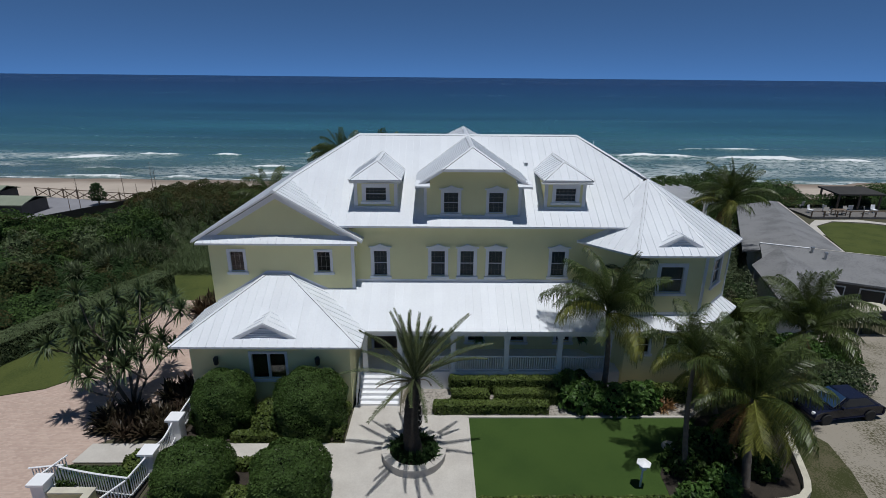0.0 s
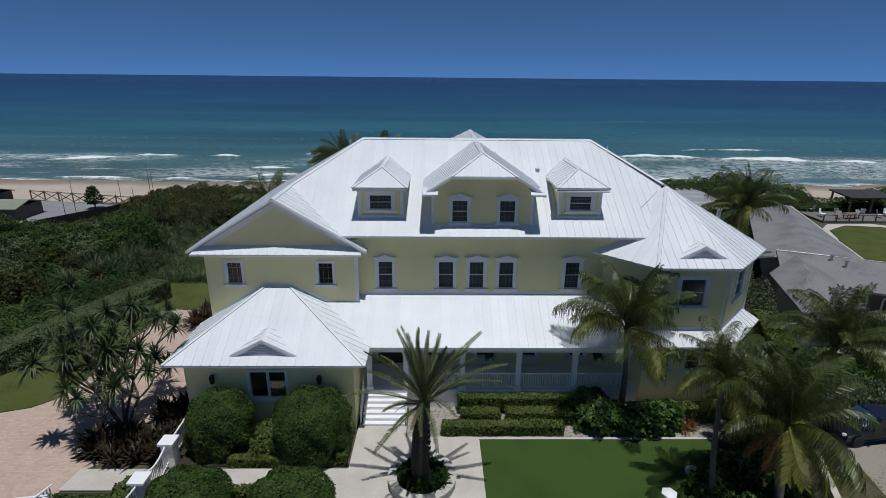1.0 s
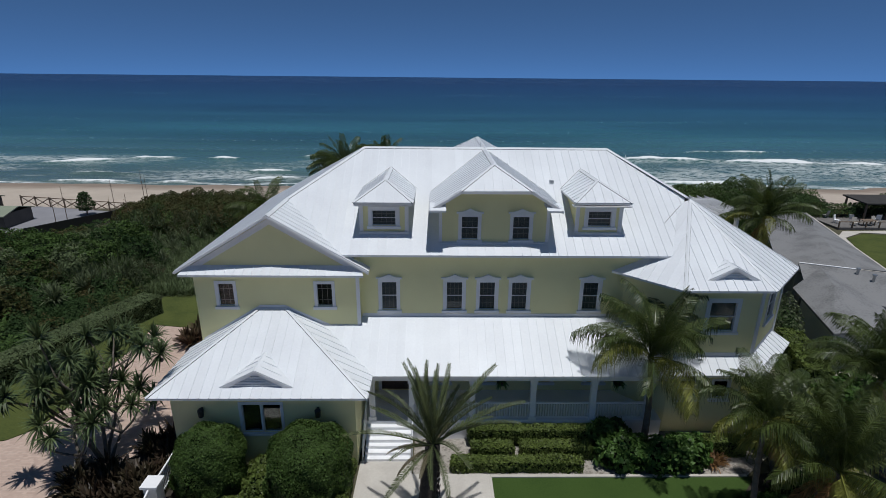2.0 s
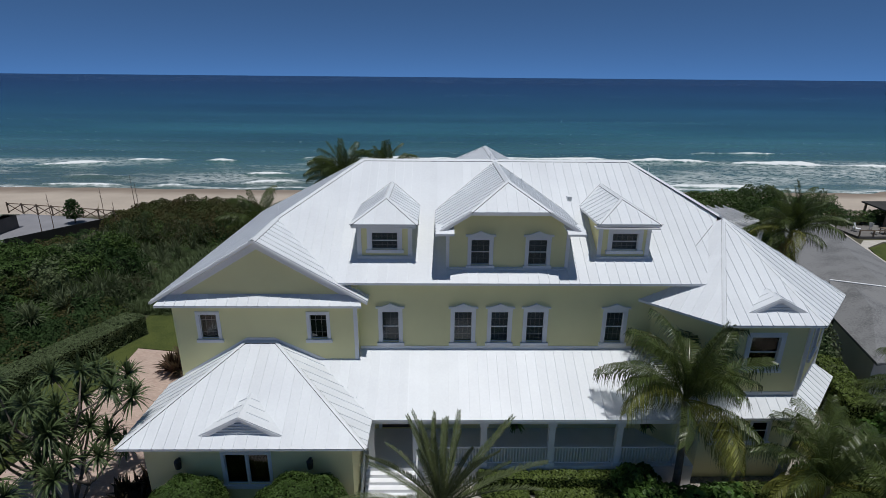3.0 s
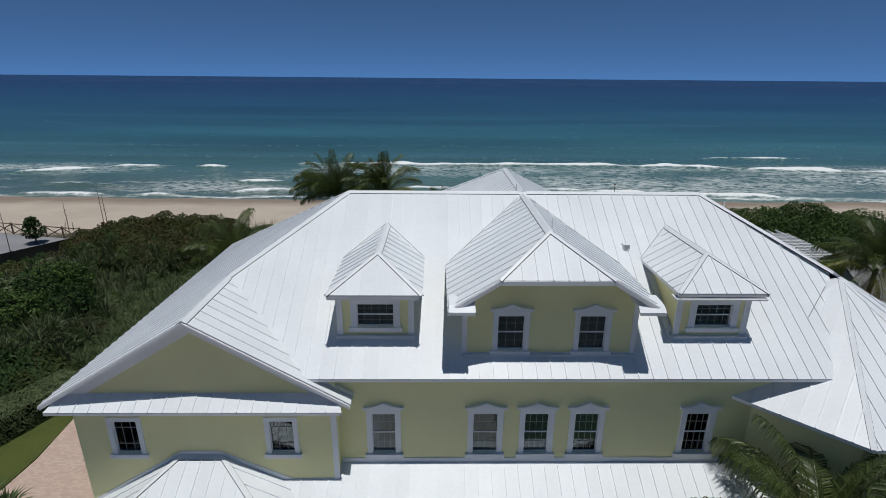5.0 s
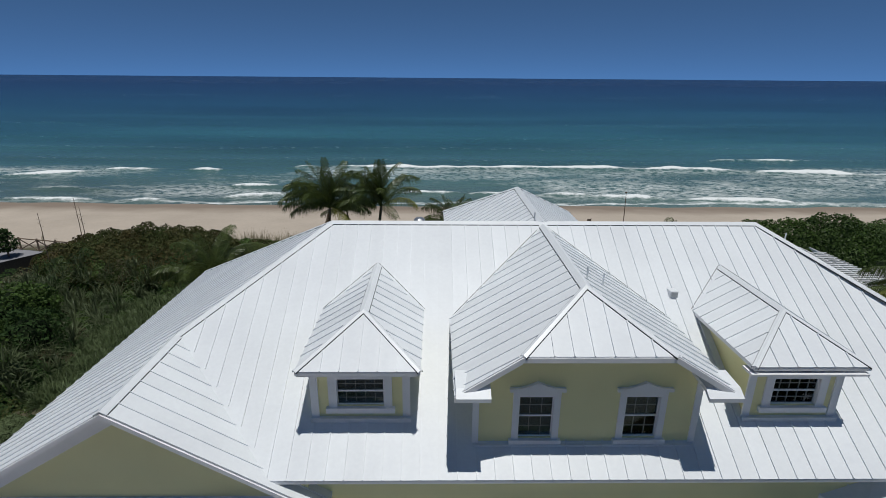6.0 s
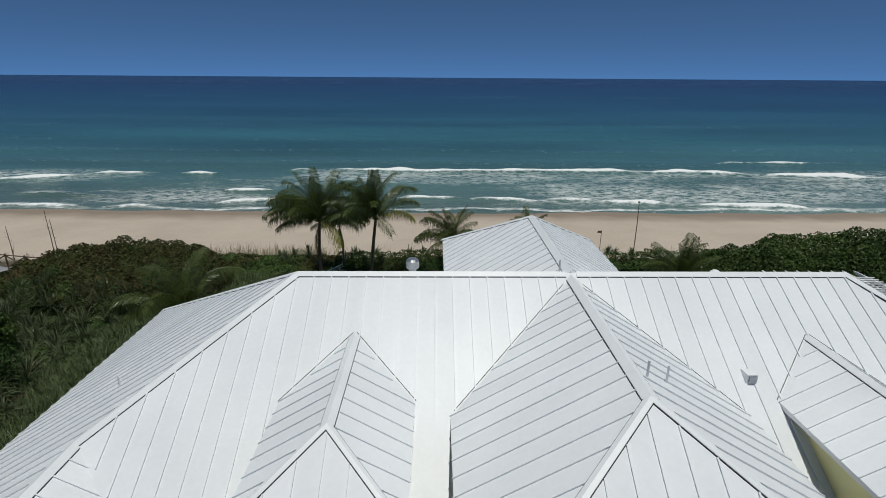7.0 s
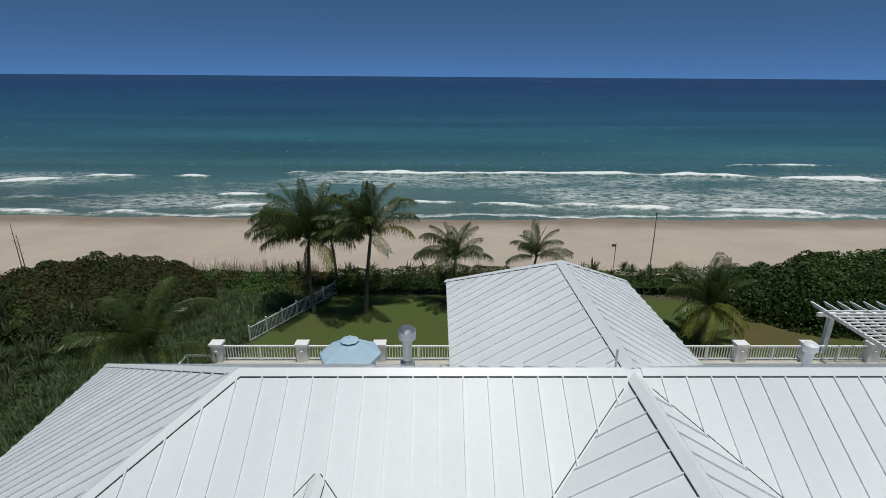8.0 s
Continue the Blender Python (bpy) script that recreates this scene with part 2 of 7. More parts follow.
# inner foliage, its green darkened for the shade under the canopy
UNDER = material("shaded_undergrowth", (0.034, 0.058, 0.021), 0.95, second=(0.018, 0.032, 0.012), scale=1.2, detail=8, bump=0.6, bump_scale=4, spec=0.1)
# near-black colour that stands for the shade inside bushes and hedges
SHADECORE = material("bush_inside_shade", (0.013, 0.022, 0.009), 0.95, second=(0.007, 0.012, 0.005), scale=1.5, spec=0.1)


def glass_material():
    m = bpy.data.materials.new("window_glass")
    m.use_nodes = True
    n, link = m.node_tree.nodes, m.node_tree.links.new
    n.remove(n["Principled BSDF"])
    clear, gloss, mix, fr = n.new("ShaderNodeBsdfTransparent"), n.new("ShaderNodeBsdfGlossy"), n.new("ShaderNodeMixShader"), n.new("ShaderNodeFresnel")
    clear.inputs["Color"].default_value = (0.72, 0.77, 0.78, 1)
    gloss.inputs["Roughness"].default_value = 0.02
    fr.inputs["IOR"].default_value = 1.5
    link(fr.outputs[0], mix.inputs[0]), link(clear.outputs[0], mix.inputs[1]), link(gloss.outputs[0], mix.inputs[2])
    link(mix.outputs[0], n["Material Output"].inputs["Surface"])
    return m


GLASS = glass_material()
SUNSHADE = material("silver_sun_shade", (0.66, 0.76, 0.76), 0.4, second=(0.26, 0.40, 0.41), scale=2.6, detail=9, spread=0.25)


def paver_material():
    """Small clay pavers in mixed pinks, with sand joints."""
    m = material("clay_pavers", (0.56, 0.43, 0.355), 0.9, second=(0.44, 0.325, 0.265), scale=0.7, detail=6, bump=0)
    n, link = m.node_tree.nodes, m.node_tree.links.new
    b = n["Principled BSDF"]
    geo, brick = n.new("ShaderNodeNewGeometry"), n.new("ShaderNodeTexBrick")
    brick.inputs["Scale"].default_value = 1.0
    brick.inputs["Brick Width"].default_value, brick.inputs["Row Height"].default_value = 0.22, 0.11
    brick.inputs["Mortar Size"].default_value = 0.006
    brick.inputs["Color1"].default_value, brick.inputs["Color2"].default_value = (0.54, 0.41, 0.34, 1), (0.40, 0.285, 0.235, 1)
    brick.inputs["Mortar"].default_value = (0.34, 0.29, 0.25, 1)
    link(geo.outputs["Position"], brick.inputs["Vector"])
    old = b.inputs["Base Color"].links[0].from_socket
    mix = n.new("ShaderNodeMix")
    mix.data_type, mix.blend_type = "RGBA", "MIX"
    mix.inputs["Factor"].default_value = 0.6
    link(old, mix.inputs["A"]), link(brick.outputs["Color"], mix.inputs["B"])
    link(mix.outputs["Result"], b.inputs["Base Color"])
    bp = n.new("ShaderNodeBump")
    bp.inputs["Strength"].default_value, bp.inputs["Distance"].default_value = 0.4, 0.02
    inv = n.new("ShaderNodeMath")
    inv.operation = "SUBTRACT"
    inv.inputs[0].default_value = 1.0
    link(brick.outputs["Fac"], inv.inputs[1]), link(inv.outputs[0], bp.inputs["Height"]), link(bp.outputs["Normal"], b.inputs["Normal"])
    return m


PAVER = paver_material()


def ground_material():
    """Sandy soil that turns into open beach sand past the dune, darker where the sea wets it."""
    m = material("sandy_ground", (0.485, 0.415, 0.345), 0.95, second=(0.40, 0.34, 0.28), scale=0.12, detail=2, bump=0.5, bump_scale=0.7)
    n, link = m.node_tree.nodes, m.node_tree.links.new
    b = n["Principled BSDF"]
    geo, sep = n.new("ShaderNodeNewGeometry"), n.new("ShaderNodeSeparateXYZ")
    link(geo.outputs["Position"], sep.inputs[0])
    noise_tex, add = n.new("ShaderNodeTexNoise"), n.new("ShaderNodeMath")
    noise_tex.inputs["Scale"].default_value = 0.15
    link(geo.outputs["Position"], noise_tex.inputs["Vector"])
    add.operation = "MULTIPLY_ADD"
    add.inputs[1].default_value = 8.0
    link(noise_tex.outputs["Fac"], add.inputs[0]), link(sep.outputs["Y"], add.inputs[2])
    sand = b.inputs["Base Color"].links[0].from_socket

    def blend(lo, hi, near, far):
        mr, mix = n.new("ShaderNodeMapRange"), n.new("ShaderNodeMix")
        mr.inputs["From Min"].default_value, mr.inputs["From Max"].default_value = lo, hi
        link(add.outputs[0], mr.inputs["Value"])
        mix.data_type = "RGBA"
        link(mr.outputs["Result"], mix.inputs["Factor"])
        for socket, value in (("A", near), ("B", far)):
            if isinstance(value, tuple):
                mix.inputs[socket].default_value = (*value, 1)
            else:
                link(value, mix.inputs[socket])
        return mix.outputs["Result"]

    colour = blend(49.5, 52.5, (0.075, 0.07, 0.04), sand)
    colour = blend(84, 91, colour, (0.235, 0.185, 0.145))
    link(colour, b.inputs["Base Color"])
    return m


GROUND = ground_material()


def sea_material():
    """Sea water, green over the sandbar and blue where it is deep; white where waves break."""
    m = bpy.data.materials.new("sea_water")
    m.use_nodes = True
    n, link = m.node_tree.nodes, m.node_tree.links.new
    b = n["Principled BSDF"]
    geo, sep = n.new("ShaderNodeNewGeometry"), n.new("ShaderNodeSeparateXYZ")
    link(geo.outputs["Position"], sep.inputs[0])

    def noise_of(scale, stretch, detail=5.0, rough=0.6):
        mp, tex = n.new("ShaderNodeMapping"), n.new("ShaderNodeTexNoise")
        mp.inputs["Scale"].default_value = stretch
        tex.inputs["Scale"].default_value, tex.inputs["Detail"].default_value, tex.inputs["Roughness"].default_value = scale, detail, rough
        link(geo.outputs["Position"], mp.inputs["Vector"]), link(mp.outputs["Vector"], tex.inputs["Vector"])
        return tex.outputs["Fac"]

    def maths(op, a, c, third=None):
        k = n.new("ShaderNodeMath")
        k.operation = op
        for i, value in enumerate((a, c) if third is None else (a, c, third)):
            if isinstance(value, (int, float)):
                k.inputs[i].default_value = value
            else:
                link(value, k.inputs[i])
        return k.outputs[0]

    def ranged(value, lo, hi, a=0.0, c=1.0):
        mr = n.new("ShaderNodeMapRange")
        mr.inputs["From Min"].default_value, mr.inputs["From Max"].default_value = lo, hi
        mr.inputs["To Min"].default_value, mr.inputs["To Max"].default_value = a, c
        link(value, mr.inputs["Value"])
        return mr.outputs["Result"]

    # how far out, with wandering patches of depth
    wander = noise_of(0.01, (0.35, 1, 1), 4)
    out = maths("MULTIPLY_ADD", wander, 60.0, sep.outputs["Y"])
    far = maths("POWER", ranged(out, 100, 1500), 0.45)
    ramp = n.new("ShaderNodeValToRGB")
    cr = ramp.color_ramp
    stops = ((0.0, (0.19, 0.20, 0.17)), (0.13, (0.115, 0.172, 0.160)), (0.24, (0.060, 0.136, 0.138)), (0.35, (0.027, 0.108, 0.124)), (0.53, (0.009, 0.056, 0.092)), (0.78, (0.003, 0.024, 0.064)), (1.0, (0.002, 0.012, 0.046)))
    cr.elements[0].position, cr.elements[0].color = stops[0][0], (*stops[0][1], 1)
    cr.elements[1].position, cr.elements[1].color = stops[-1][0], (*stops[-1][1], 1)
    for at, col in stops[1:-1]:
        cr.elements.new(at).color = (*col, 1)
    link(far, ramp.inputs["Fac"])
    # long streaks of darker and paler water
    streak = maths("ADD", noise_of(0.03, (0.16, 1.0, 1), 6, 0.65), maths("MULTIPLY", noise_of(0.006, (0.3, 1.3, 1), 4), 0.8))
    shade, tinted = ranged(streak, 0.62, 1.2, 0.62, 1.38), n.new("ShaderNodeMix")
    tinted.data_type, tinted.blend_type = "RGBA", "MULTIPLY"
    tinted.inputs["Factor"].default_value = 1.0
    link(ramp.outputs["Color"], tinted.inputs["A"]), link(shade, tinted.inputs["B"])
    # foam: on the crests, in lacy patches behind them, and along the swash
    lace = noise_of(0.8, (0.75, 1.0, 1), 9, 0.78)
    patch = maths("ADD", noise_of(0.035, (0.55, 1.5, 1), 4), ranged(sep.outputs["X"], -10, 60, 0.0, 0.10))
    lift = maths("MULTIPLY_ADD", lace, 1.3, sep.outputs["Z"])
    crest = ranged(lift, -5.13, -4.83)
    zone = maths("MULTIPLY", ranged(sep.outputs["Y"], 94, 101), ranged(sep.outputs["Y"], 141, 131))
    web = ranged(maths("ABSOLUTE", maths("SUBTRACT", noise_of(0.28, (0.7, 1.15, 1), 5, 0.65), 0.5), 0.0), 0.07, 0.0)
    lacy = maths("MULTIPLY", maths("MAXIMUM", ranged(lace, 0.47, 0.68), maths("MULTIPLY", web, ranged(lace, 0.36, 0.55))), ranged(patch, 0.46, 0.60))
    lacy = maths("MULTIPLY", maths("MULTIPLY", lacy, zone), 0.78)
    edge_noise = noise_of(0.12, (0.6, 1, 1), 6, 0.7)
    edge_at = maths("MULTIPLY_ADD", edge_noise, 9.0, sep.outputs["Y"])
    edge = maths("MULTIPLY", ranged(edge_at, 96.3, 96.9), ranged(edge_at, 98.6, 97.2))
    edge = maths("MULTIPLY", edge, maths("MULTIPLY", ranged(lace, 0.35, 0.55), ranged(patch, 0.40, 0.52)))
    foam = maths("MINIMUM", maths("MAXIMUM", maths("MAXIMUM", crest, lacy), edge), 1.0)
    mix = n.new("ShaderNodeMix")
    mix.data_type = "RGBA"
    link(foam, mix.inputs["Factor"]), link(tinted.outputs["Result"], mix.inputs["A"])
    mix.inputs["B"].default_value = (0.78, 0.81, 0.82, 1)
    link(mix.outputs["Result"], b.inputs["Base Color"])
    link(ranged(foam, 0, 1, 0.22, 0.9), b.inputs["Roughness"])
    b.inputs["Specular IOR Level"].default_value = 0.12
    rip = maths("ADD", noise_of(0.35, (0.35, 1, 1), 8, 0.62), maths("MULTIPLY", noise_of(0.05, (0.3, 1, 1), 3), 2.0))
    bp = n.new("ShaderNodeBump")
    bp.inputs["Strength"].default_value, bp.inputs["Distance"].default_value = 0.55, 0.8
    link(rip, bp.inputs["Height"]), link(bp.outputs["Normal"], b.inputs["Normal"])
    return m


SEA = sea_material()


# ---- ground and sea ----
def ground_z(x, y):
    """Level plot, a low dune, then the beach running down under the sea."""
    dune = 0.3 * math.exp(-((y - 46) / 3.0) ** 2) * (0.6 + 0.5 * noise.noise((x * 0.05, 3.1, 0))) * min(1.0, max(0.0, (x + 44) / 5))
    if y < 45.5:
        base = 0.0
    elif y < 58:
        k = (y - 45.5) / 12.5
        base = -2.9 * k * k * (3 - 2 * k)
    else:
        base = -2.9 - (y - 58) * 0.0905
    ripple = 0.06 * noise.noise((x * 0.22, y * 0.3, 1.7)) if y > 55 else 0
    if y > 76:
        ripple += min(1.0, (y - 76) / 6) * (0.22 * noise.noise((x * 0.022, 0.3, 6.1)) + 0.10 * noise.noise((x * 0.08, 0.7, 2.2)))
    return base + dune + ripple - 0.04


def sheet(xs, ys, height):
    v = [(x, y, height(x, y)) for y in ys for x in xs]
    w = len(xs)
    f = [(j * w + i, j * w + i + 1, (j + 1) * w + i + 1, (j + 1) * w + i) for j in range(len(ys) - 1) for i in range(w - 1)]
    return Mesh().add(v, f)


def spaced(dense_from, dense_to, step, end_low, end_high):
    inner = list(np.arange(dense_from, dense_to + step / 2, step))
    low, high, k = [], [], step
    while dense_from - k > end_low:
        low.append(dense_from - k)
        k *= 1.7
    k = step
    while dense_to + k < end_high:
        high.append(dense_to + k)
        k *= 1.7
    return [end_low] + low[::-1] + inner + high + [end_high]


solid("ground", sheet(spaced(-160, 160, 2.5, -4900, 4900), spaced(-20, 104, 1.5, -1500, 130), ground_z), GROUND,
      "sandy ground that falls over a dune to a wide pale beach", "ground", kind="structure", smooth=True)


# breaking waves: from x to x, from y to y, height
BREAKERS = ((-31, 62, 136.5, 134.5, 1.25), (58, 128, 134.5, 124, 1.35), (-112, -97, 121, 125, 0.8), (-93, -81, 129.5, 130.3, 0.75), (-71, -62, 130, 130, 0.65),
            (-44, -38, 136, 136, 0.6), (-52, -40, 108.5, 109.6, 0.7), (-47, -36, 97, 100.5, 0.75), (-11, 1, 103.3, 102.8, 0.75), (5, 18, 101, 98.4, 0.8),
            (20, 31, 98.6, 99.6, 0.75), (31, 95, 99.6, 90, 0.85), (-92, -74, 94.6, 93.6, 0.5), (-68, -60, 93.5, 93, 0.5), (-96, -78, 106, 104, 0.5), (84, 110, 150, 152, 0.5))


def sea_z(x, y):
    """Swell with broken lines of breakers."""
    z = -6.0 + 0.12 * math.sin(y * 0.22 + 1.5 * noise.noise((x * 0.01, y * 0.02, 5)))
    if y > 260:
        return z
    top = 0.0
    for x0, x1, y0, y1, tall in BREAKERS:
        if x0 - 3 < x < x1 + 3:
            at = y0 + (y1 - y0) * (x - x0) / (x1 - x0) + 2.2 * noise.noise((x * 0.05, y0, 0)) + 0.9 * noise.noise((x * 0.21, y0, 2))
            on = max(0.0, min(1.0, (x - x0 + 3) / 6, (x1 - x + 3) / 6))
            if x1 - x0 > 25:
                on *= max(0.35, min(1.0, 0.85 + 1.5 * noise.noise((x * 0.06, y0 * 1.7, 3))))
            d = y - at
            width = (0.65 + 0.6 * noise.noise((x * 0.11, y0, 5))) if d < 0 else 2.4
            top = max(top, tall * on * (0.9 + 0.5 * noise.noise((x * 0.16, y0, 8))) * math.exp(-(d / max(0.4, width)) ** 2))
    z += top
    return z


solid("sea", sheet(spaced(-190, 190, 2.0, -4900, 4900), spaced(84, 172, 0.8, 83.2, 4900), sea_z), SEA,
      "green-blue sea with rows of white breaking waves", "sea", kind="structure", smooth=True)


def flat(name, outline, z, mat, label, category, thick=0.05):
    """A paved or planted area laid on the ground."""
    return solid(name, Mesh().prism([(x, y, z) for x, y in outline], (0, 0, -thick)), mat, label, category, kind="structure")


flat("driveway", [(-60, -40), (-14.2, -40), (-14.2, -12.4), (-19.9, -12.4), (-19.7, -8.9), (-19.4, -7.4), (-18.2, -6.4), (-16.6, -3.0), (-15.7, 0), (-15.7, 8.6), (-22.0, 10.1), (-24.5, 10.5), (-24.2, 7.2), (-24.5, 2.8), (-24.2, 0.2), (-24.6, -1.7), (-25.5, -2.6), (-27.6, -3.3), (-31, -3.6), (-60, -3.6)], 0.012, PAVER,
     "pinkish clay paver driveway with tight joints", "driveway")
flat("lawn", [(-0.30, -5.35), (12.2, -5.35), (12.6, -6.4), (11.2, -8), (10.4, -11.3), (-0.30, -11.3)], 0.03, LAWN, "mown green front lawn", "lawn")
flat("lawn", [(-60, -3.7), (-31, -3.6), (-27.6, -3.25), (-25.5, -2.55), (-24.65, -1.65), (-24.25, 0.2), (-24.55, 2.8), (-24.25, 7.2), (-24.5, 10.55), (-22.0, 10.15), (-15.75, 8.65), (-15.75, 22), (-27, 22), (-26.4, 15), (-28.4, 6.4), (-32, -1.2), (-60, -2.4)], 0.03, STRIPLAWN, "mown green lawn strip along the driveway", "lawn")
flat("rear_lawn", [(-18.3, 24.2), (30, 24.2), (30, 40.8), (-4, 42.2), (-13, 42.5), (-17.8, 33.6)], 0.03, REARLAWN, "patchy green lawn behind the house", "lawn")
flat("bare_lawn", [(19.2, 33.2), (23.0, 32.6), (27.0, 33.4), (28.4, 36.0), (27.4, 37.6), (23.6, 38.6), (20.4, 37.4)], 0.036, BARELAWN, "worn brownish patch of the rear lawn", "lawn", thick=0.02)
flat("planting_bed", [(-0.3, -5.22), (12.2, -5.22), (15.9, -2.6), (15.9, -0.5), (6.4, -2.4), (-4.1, -2.45), (-4.1, -5.22)], 0.035, GRAVEL, "pale gravel bed below the porch", "garden bed")
flat("planting_bed", [(9.6, -8.0), (11.6, -6.2), (12.6, -5.2), (17.0, -4.6), (16.6, -6.5), (15.85, -8.3), (15.05, -10.4), (14.2, -11.35), (12.4, -11.65), (8.4, -12.2), (8.6, -9.6)], 0.045, SOIL, "dark mulch bed under coconut palms", "garden bed")
flat("planting_bed", [(-15.2, -8.9), (-7.7, -8.9), (-7.7, -14), (-15.2, -14)], 0.03, SOIL, "dark mulch bed of clipped bushes", "garden bed")
flat("planting_bed", [(-15.4, -4.4), (-6.9, -4.4), (-6.9, -7.2), (-15.4, -7.2)], 0.03, SOIL, "dark mulch bed below the garage windows", "garden bed")
flat("planting_bed", [(-20.6, -6.7), (-15.6, -7.2), (-15.6, -1.2), (-17.6, -2.8), (-19, -5)], 0.035, SOIL, "dark mulch bed under the screw pine", "garden bed")
flat("planting_bed", [(-19.8, -8.9), (-15.4, -8.9), (-15.4, -11.1), (-19.8, -11.1)], 0.035, SOIL, "planting bed inside the white fence", "garden bed")
flat("pavement", [(-7.6, -14.5), (-0.36, -14.5), (-0.36, -5.1), (-4.15, -5.1), (-4.15, -4.2), (-6.75, -4.2), (-6.8, -7.4), (-7.6, -7.4)], 0.04, CONCRETE, "pale concrete terrace before the front steps", "pavement")
flat("pavement", [(-19.6, -7.4), (-7.5, -7.4), (-7.5, -8.75), (-19.8, -8.75)], 0.036, CONCRETE, "pale concrete garden path", "pavement")
flat("shell_drive", [(17.1, -4.6), (16.7, -6.5), (15.95, -8.3), (15.2, -10.4), (14.3, -11.5), (12.4, -11.8), (10, -40), (70, -40), (70, 4.5), (17.4, 4.5)], 0.02, SHELLDRIVE, "crushed shell and sparse grass parking area", "drive")
flat("grass_verge", [(16.8, -6.4), (16.05, -8.2), (15.3, -10.3), (14.4, -11.5), (12.4, -11.9), (12.0, -16), (16.4, -16), (17.2, -12), (18.0, -9.4), (18.3, -7.4), (17.6, -6.2)], 0.028, VERGE, "sparse olive grass verge beside the garden wall", "grass")
flat("neighbour_lawn", [(42.6, 23), (45.0, 29.5), (46.9, 33.6), (50.5, 35.6), (54.6, 34.6), (60, 31.5), (70, 26), (70, 9), (38, 12)], 0.03, STRIPLAWN, "round mown lawn with a pale kerb", "lawn")
flat("neighbour_path", [(44.4, 29.7), (46.2, 34.2), (48.6, 36.6), (54.5, 36.9), (60.4, 33.4), (70, 28), (70, 26.9), (60, 32.3), (54.6, 35.4), (50.5, 36.0), (46.8, 33.75), (45.0, 29.6)], 0.04, CONCRETE, "pale curved concrete path edging a lawn", "path")
flat("court", [(-58, 35.4), (-49.8, 31.4), (-43.9, 40.2), (-44.6, 43.8), (-60, 47.2), (-62, 40)], 0.03, COURT, "pale grey concrete court behind the scrub", "court")

border = thing("lawn_border", "pale concrete border between lawn and gravel bed", "border", kind="structure")
part("border_strip", Mesh().box(-0.36, -5.36, 0, 12.1, -5.2, 0.09), CONCRETE, border)
part("border_strip", Mesh().box(-0.42, -11.3, 0, -0.30, -5.36, 0.07), CONCRETE, border)

kerb_path = [(16.65, -6.5), (16.35, -7.1), (16.1, -7.7), (15.85, -8.3), (15.6, -9.0), (15.3, -9.8), (15.05, -10.4), (14.7, -10.95), (14.2, -11.35), (13.5, -11.55), (12.4, -11.65)]
kerb, left, right = Mesh(), [], []
for i, (x, y) in enumerate(kerb_path):
    (ax, ay), (bx, by) = kerb_path[max(0, i - 1)], kerb_path[min(len(kerb_path) - 1, i + 1)]
    d = Vector((bx - ax, by - ay, 0)).normalized()
    left.append((x - d.y * 0.15, y + d.x * 0.15, 0.42)), right.append((x + d.y * 0.15, y - d.x * 0.15, 0.42))
kerb.prism(left + right[::-1], (0, 0, -0.42))
solid("garden_wall", kerb, KERB, "low curved cream garden wall round a palm bed", "garden wall", kind="structure")


# ---- the house ----
K = 0.6  # roof pitch
house = thing("house", "large pale yellow house with white standing-seam metal roofs", "house")
SEAM = 0.47


def facet(name, pts, uphill, label="white standing-seam roof slope", step=SEAM, offset=0.0, thick=0.10, short=0.16):
    """One roof slope: a deck, and metal panels laid side by side up the slope, each with its raised seam."""
    pts = [Vector(p) for p in pts]
    up = Vector((*uphill, 0)).normalized()
    up3 = (up + Vector((0, 0, K))).normalized()
    side = Vector((-up.y, up.x, 0))
    normal = side.cross(up3)
    if normal.z < 0:
        normal, side = -normal, -side
    # outline anticlockwise from above
    area = sum(a.x * b.y - b.x * a.y for a, b in zip(pts, pts[1:] + pts[:1]))
    if area < 0:
        pts.reverse()
    deck = part(name, Mesh().prism(pts, (0, 0, -thick)), TRIM, house, label)
    lo, hi = min(side.dot(p) for p in pts), max(side.dot(p) for p in pts)
    floor = min(p.z for p in pts)
    a = lo + offset - step
    while a < hi:
        strip = clip(clip(pts, side, a + step), -side, -a)
        if len(strip) > 2:
            m = Mesh().prism([p + normal * 0.014 for p in strip], tuple(normal * -0.012))
            rib = clip(clip(pts, side, a + 0.014), -side, -(a - 0.014))
            if len(rib) > 2:
                # the seam stops a little short of the ridge and hips
                t0, t1 = min(up3.dot(p) for p in rib), max(up3.dot(p) for p in rib)
                if t1 - t0 > 0.5:
                    rib = clip(rib, up3, t1 - short)
                    # and short of a valley
                    if rib and min(p.z for p in rib) > floor + 0.12:
                        rib = clip(rib, -up3, -(t0 + 0.22))
                    if len(rib) > 2:
                        m.prism([p + normal * 0.048 for p in rib], tuple(normal * -0.038))
            part("roof_panel", m, ROOF, deck)
        a += step
    return deck


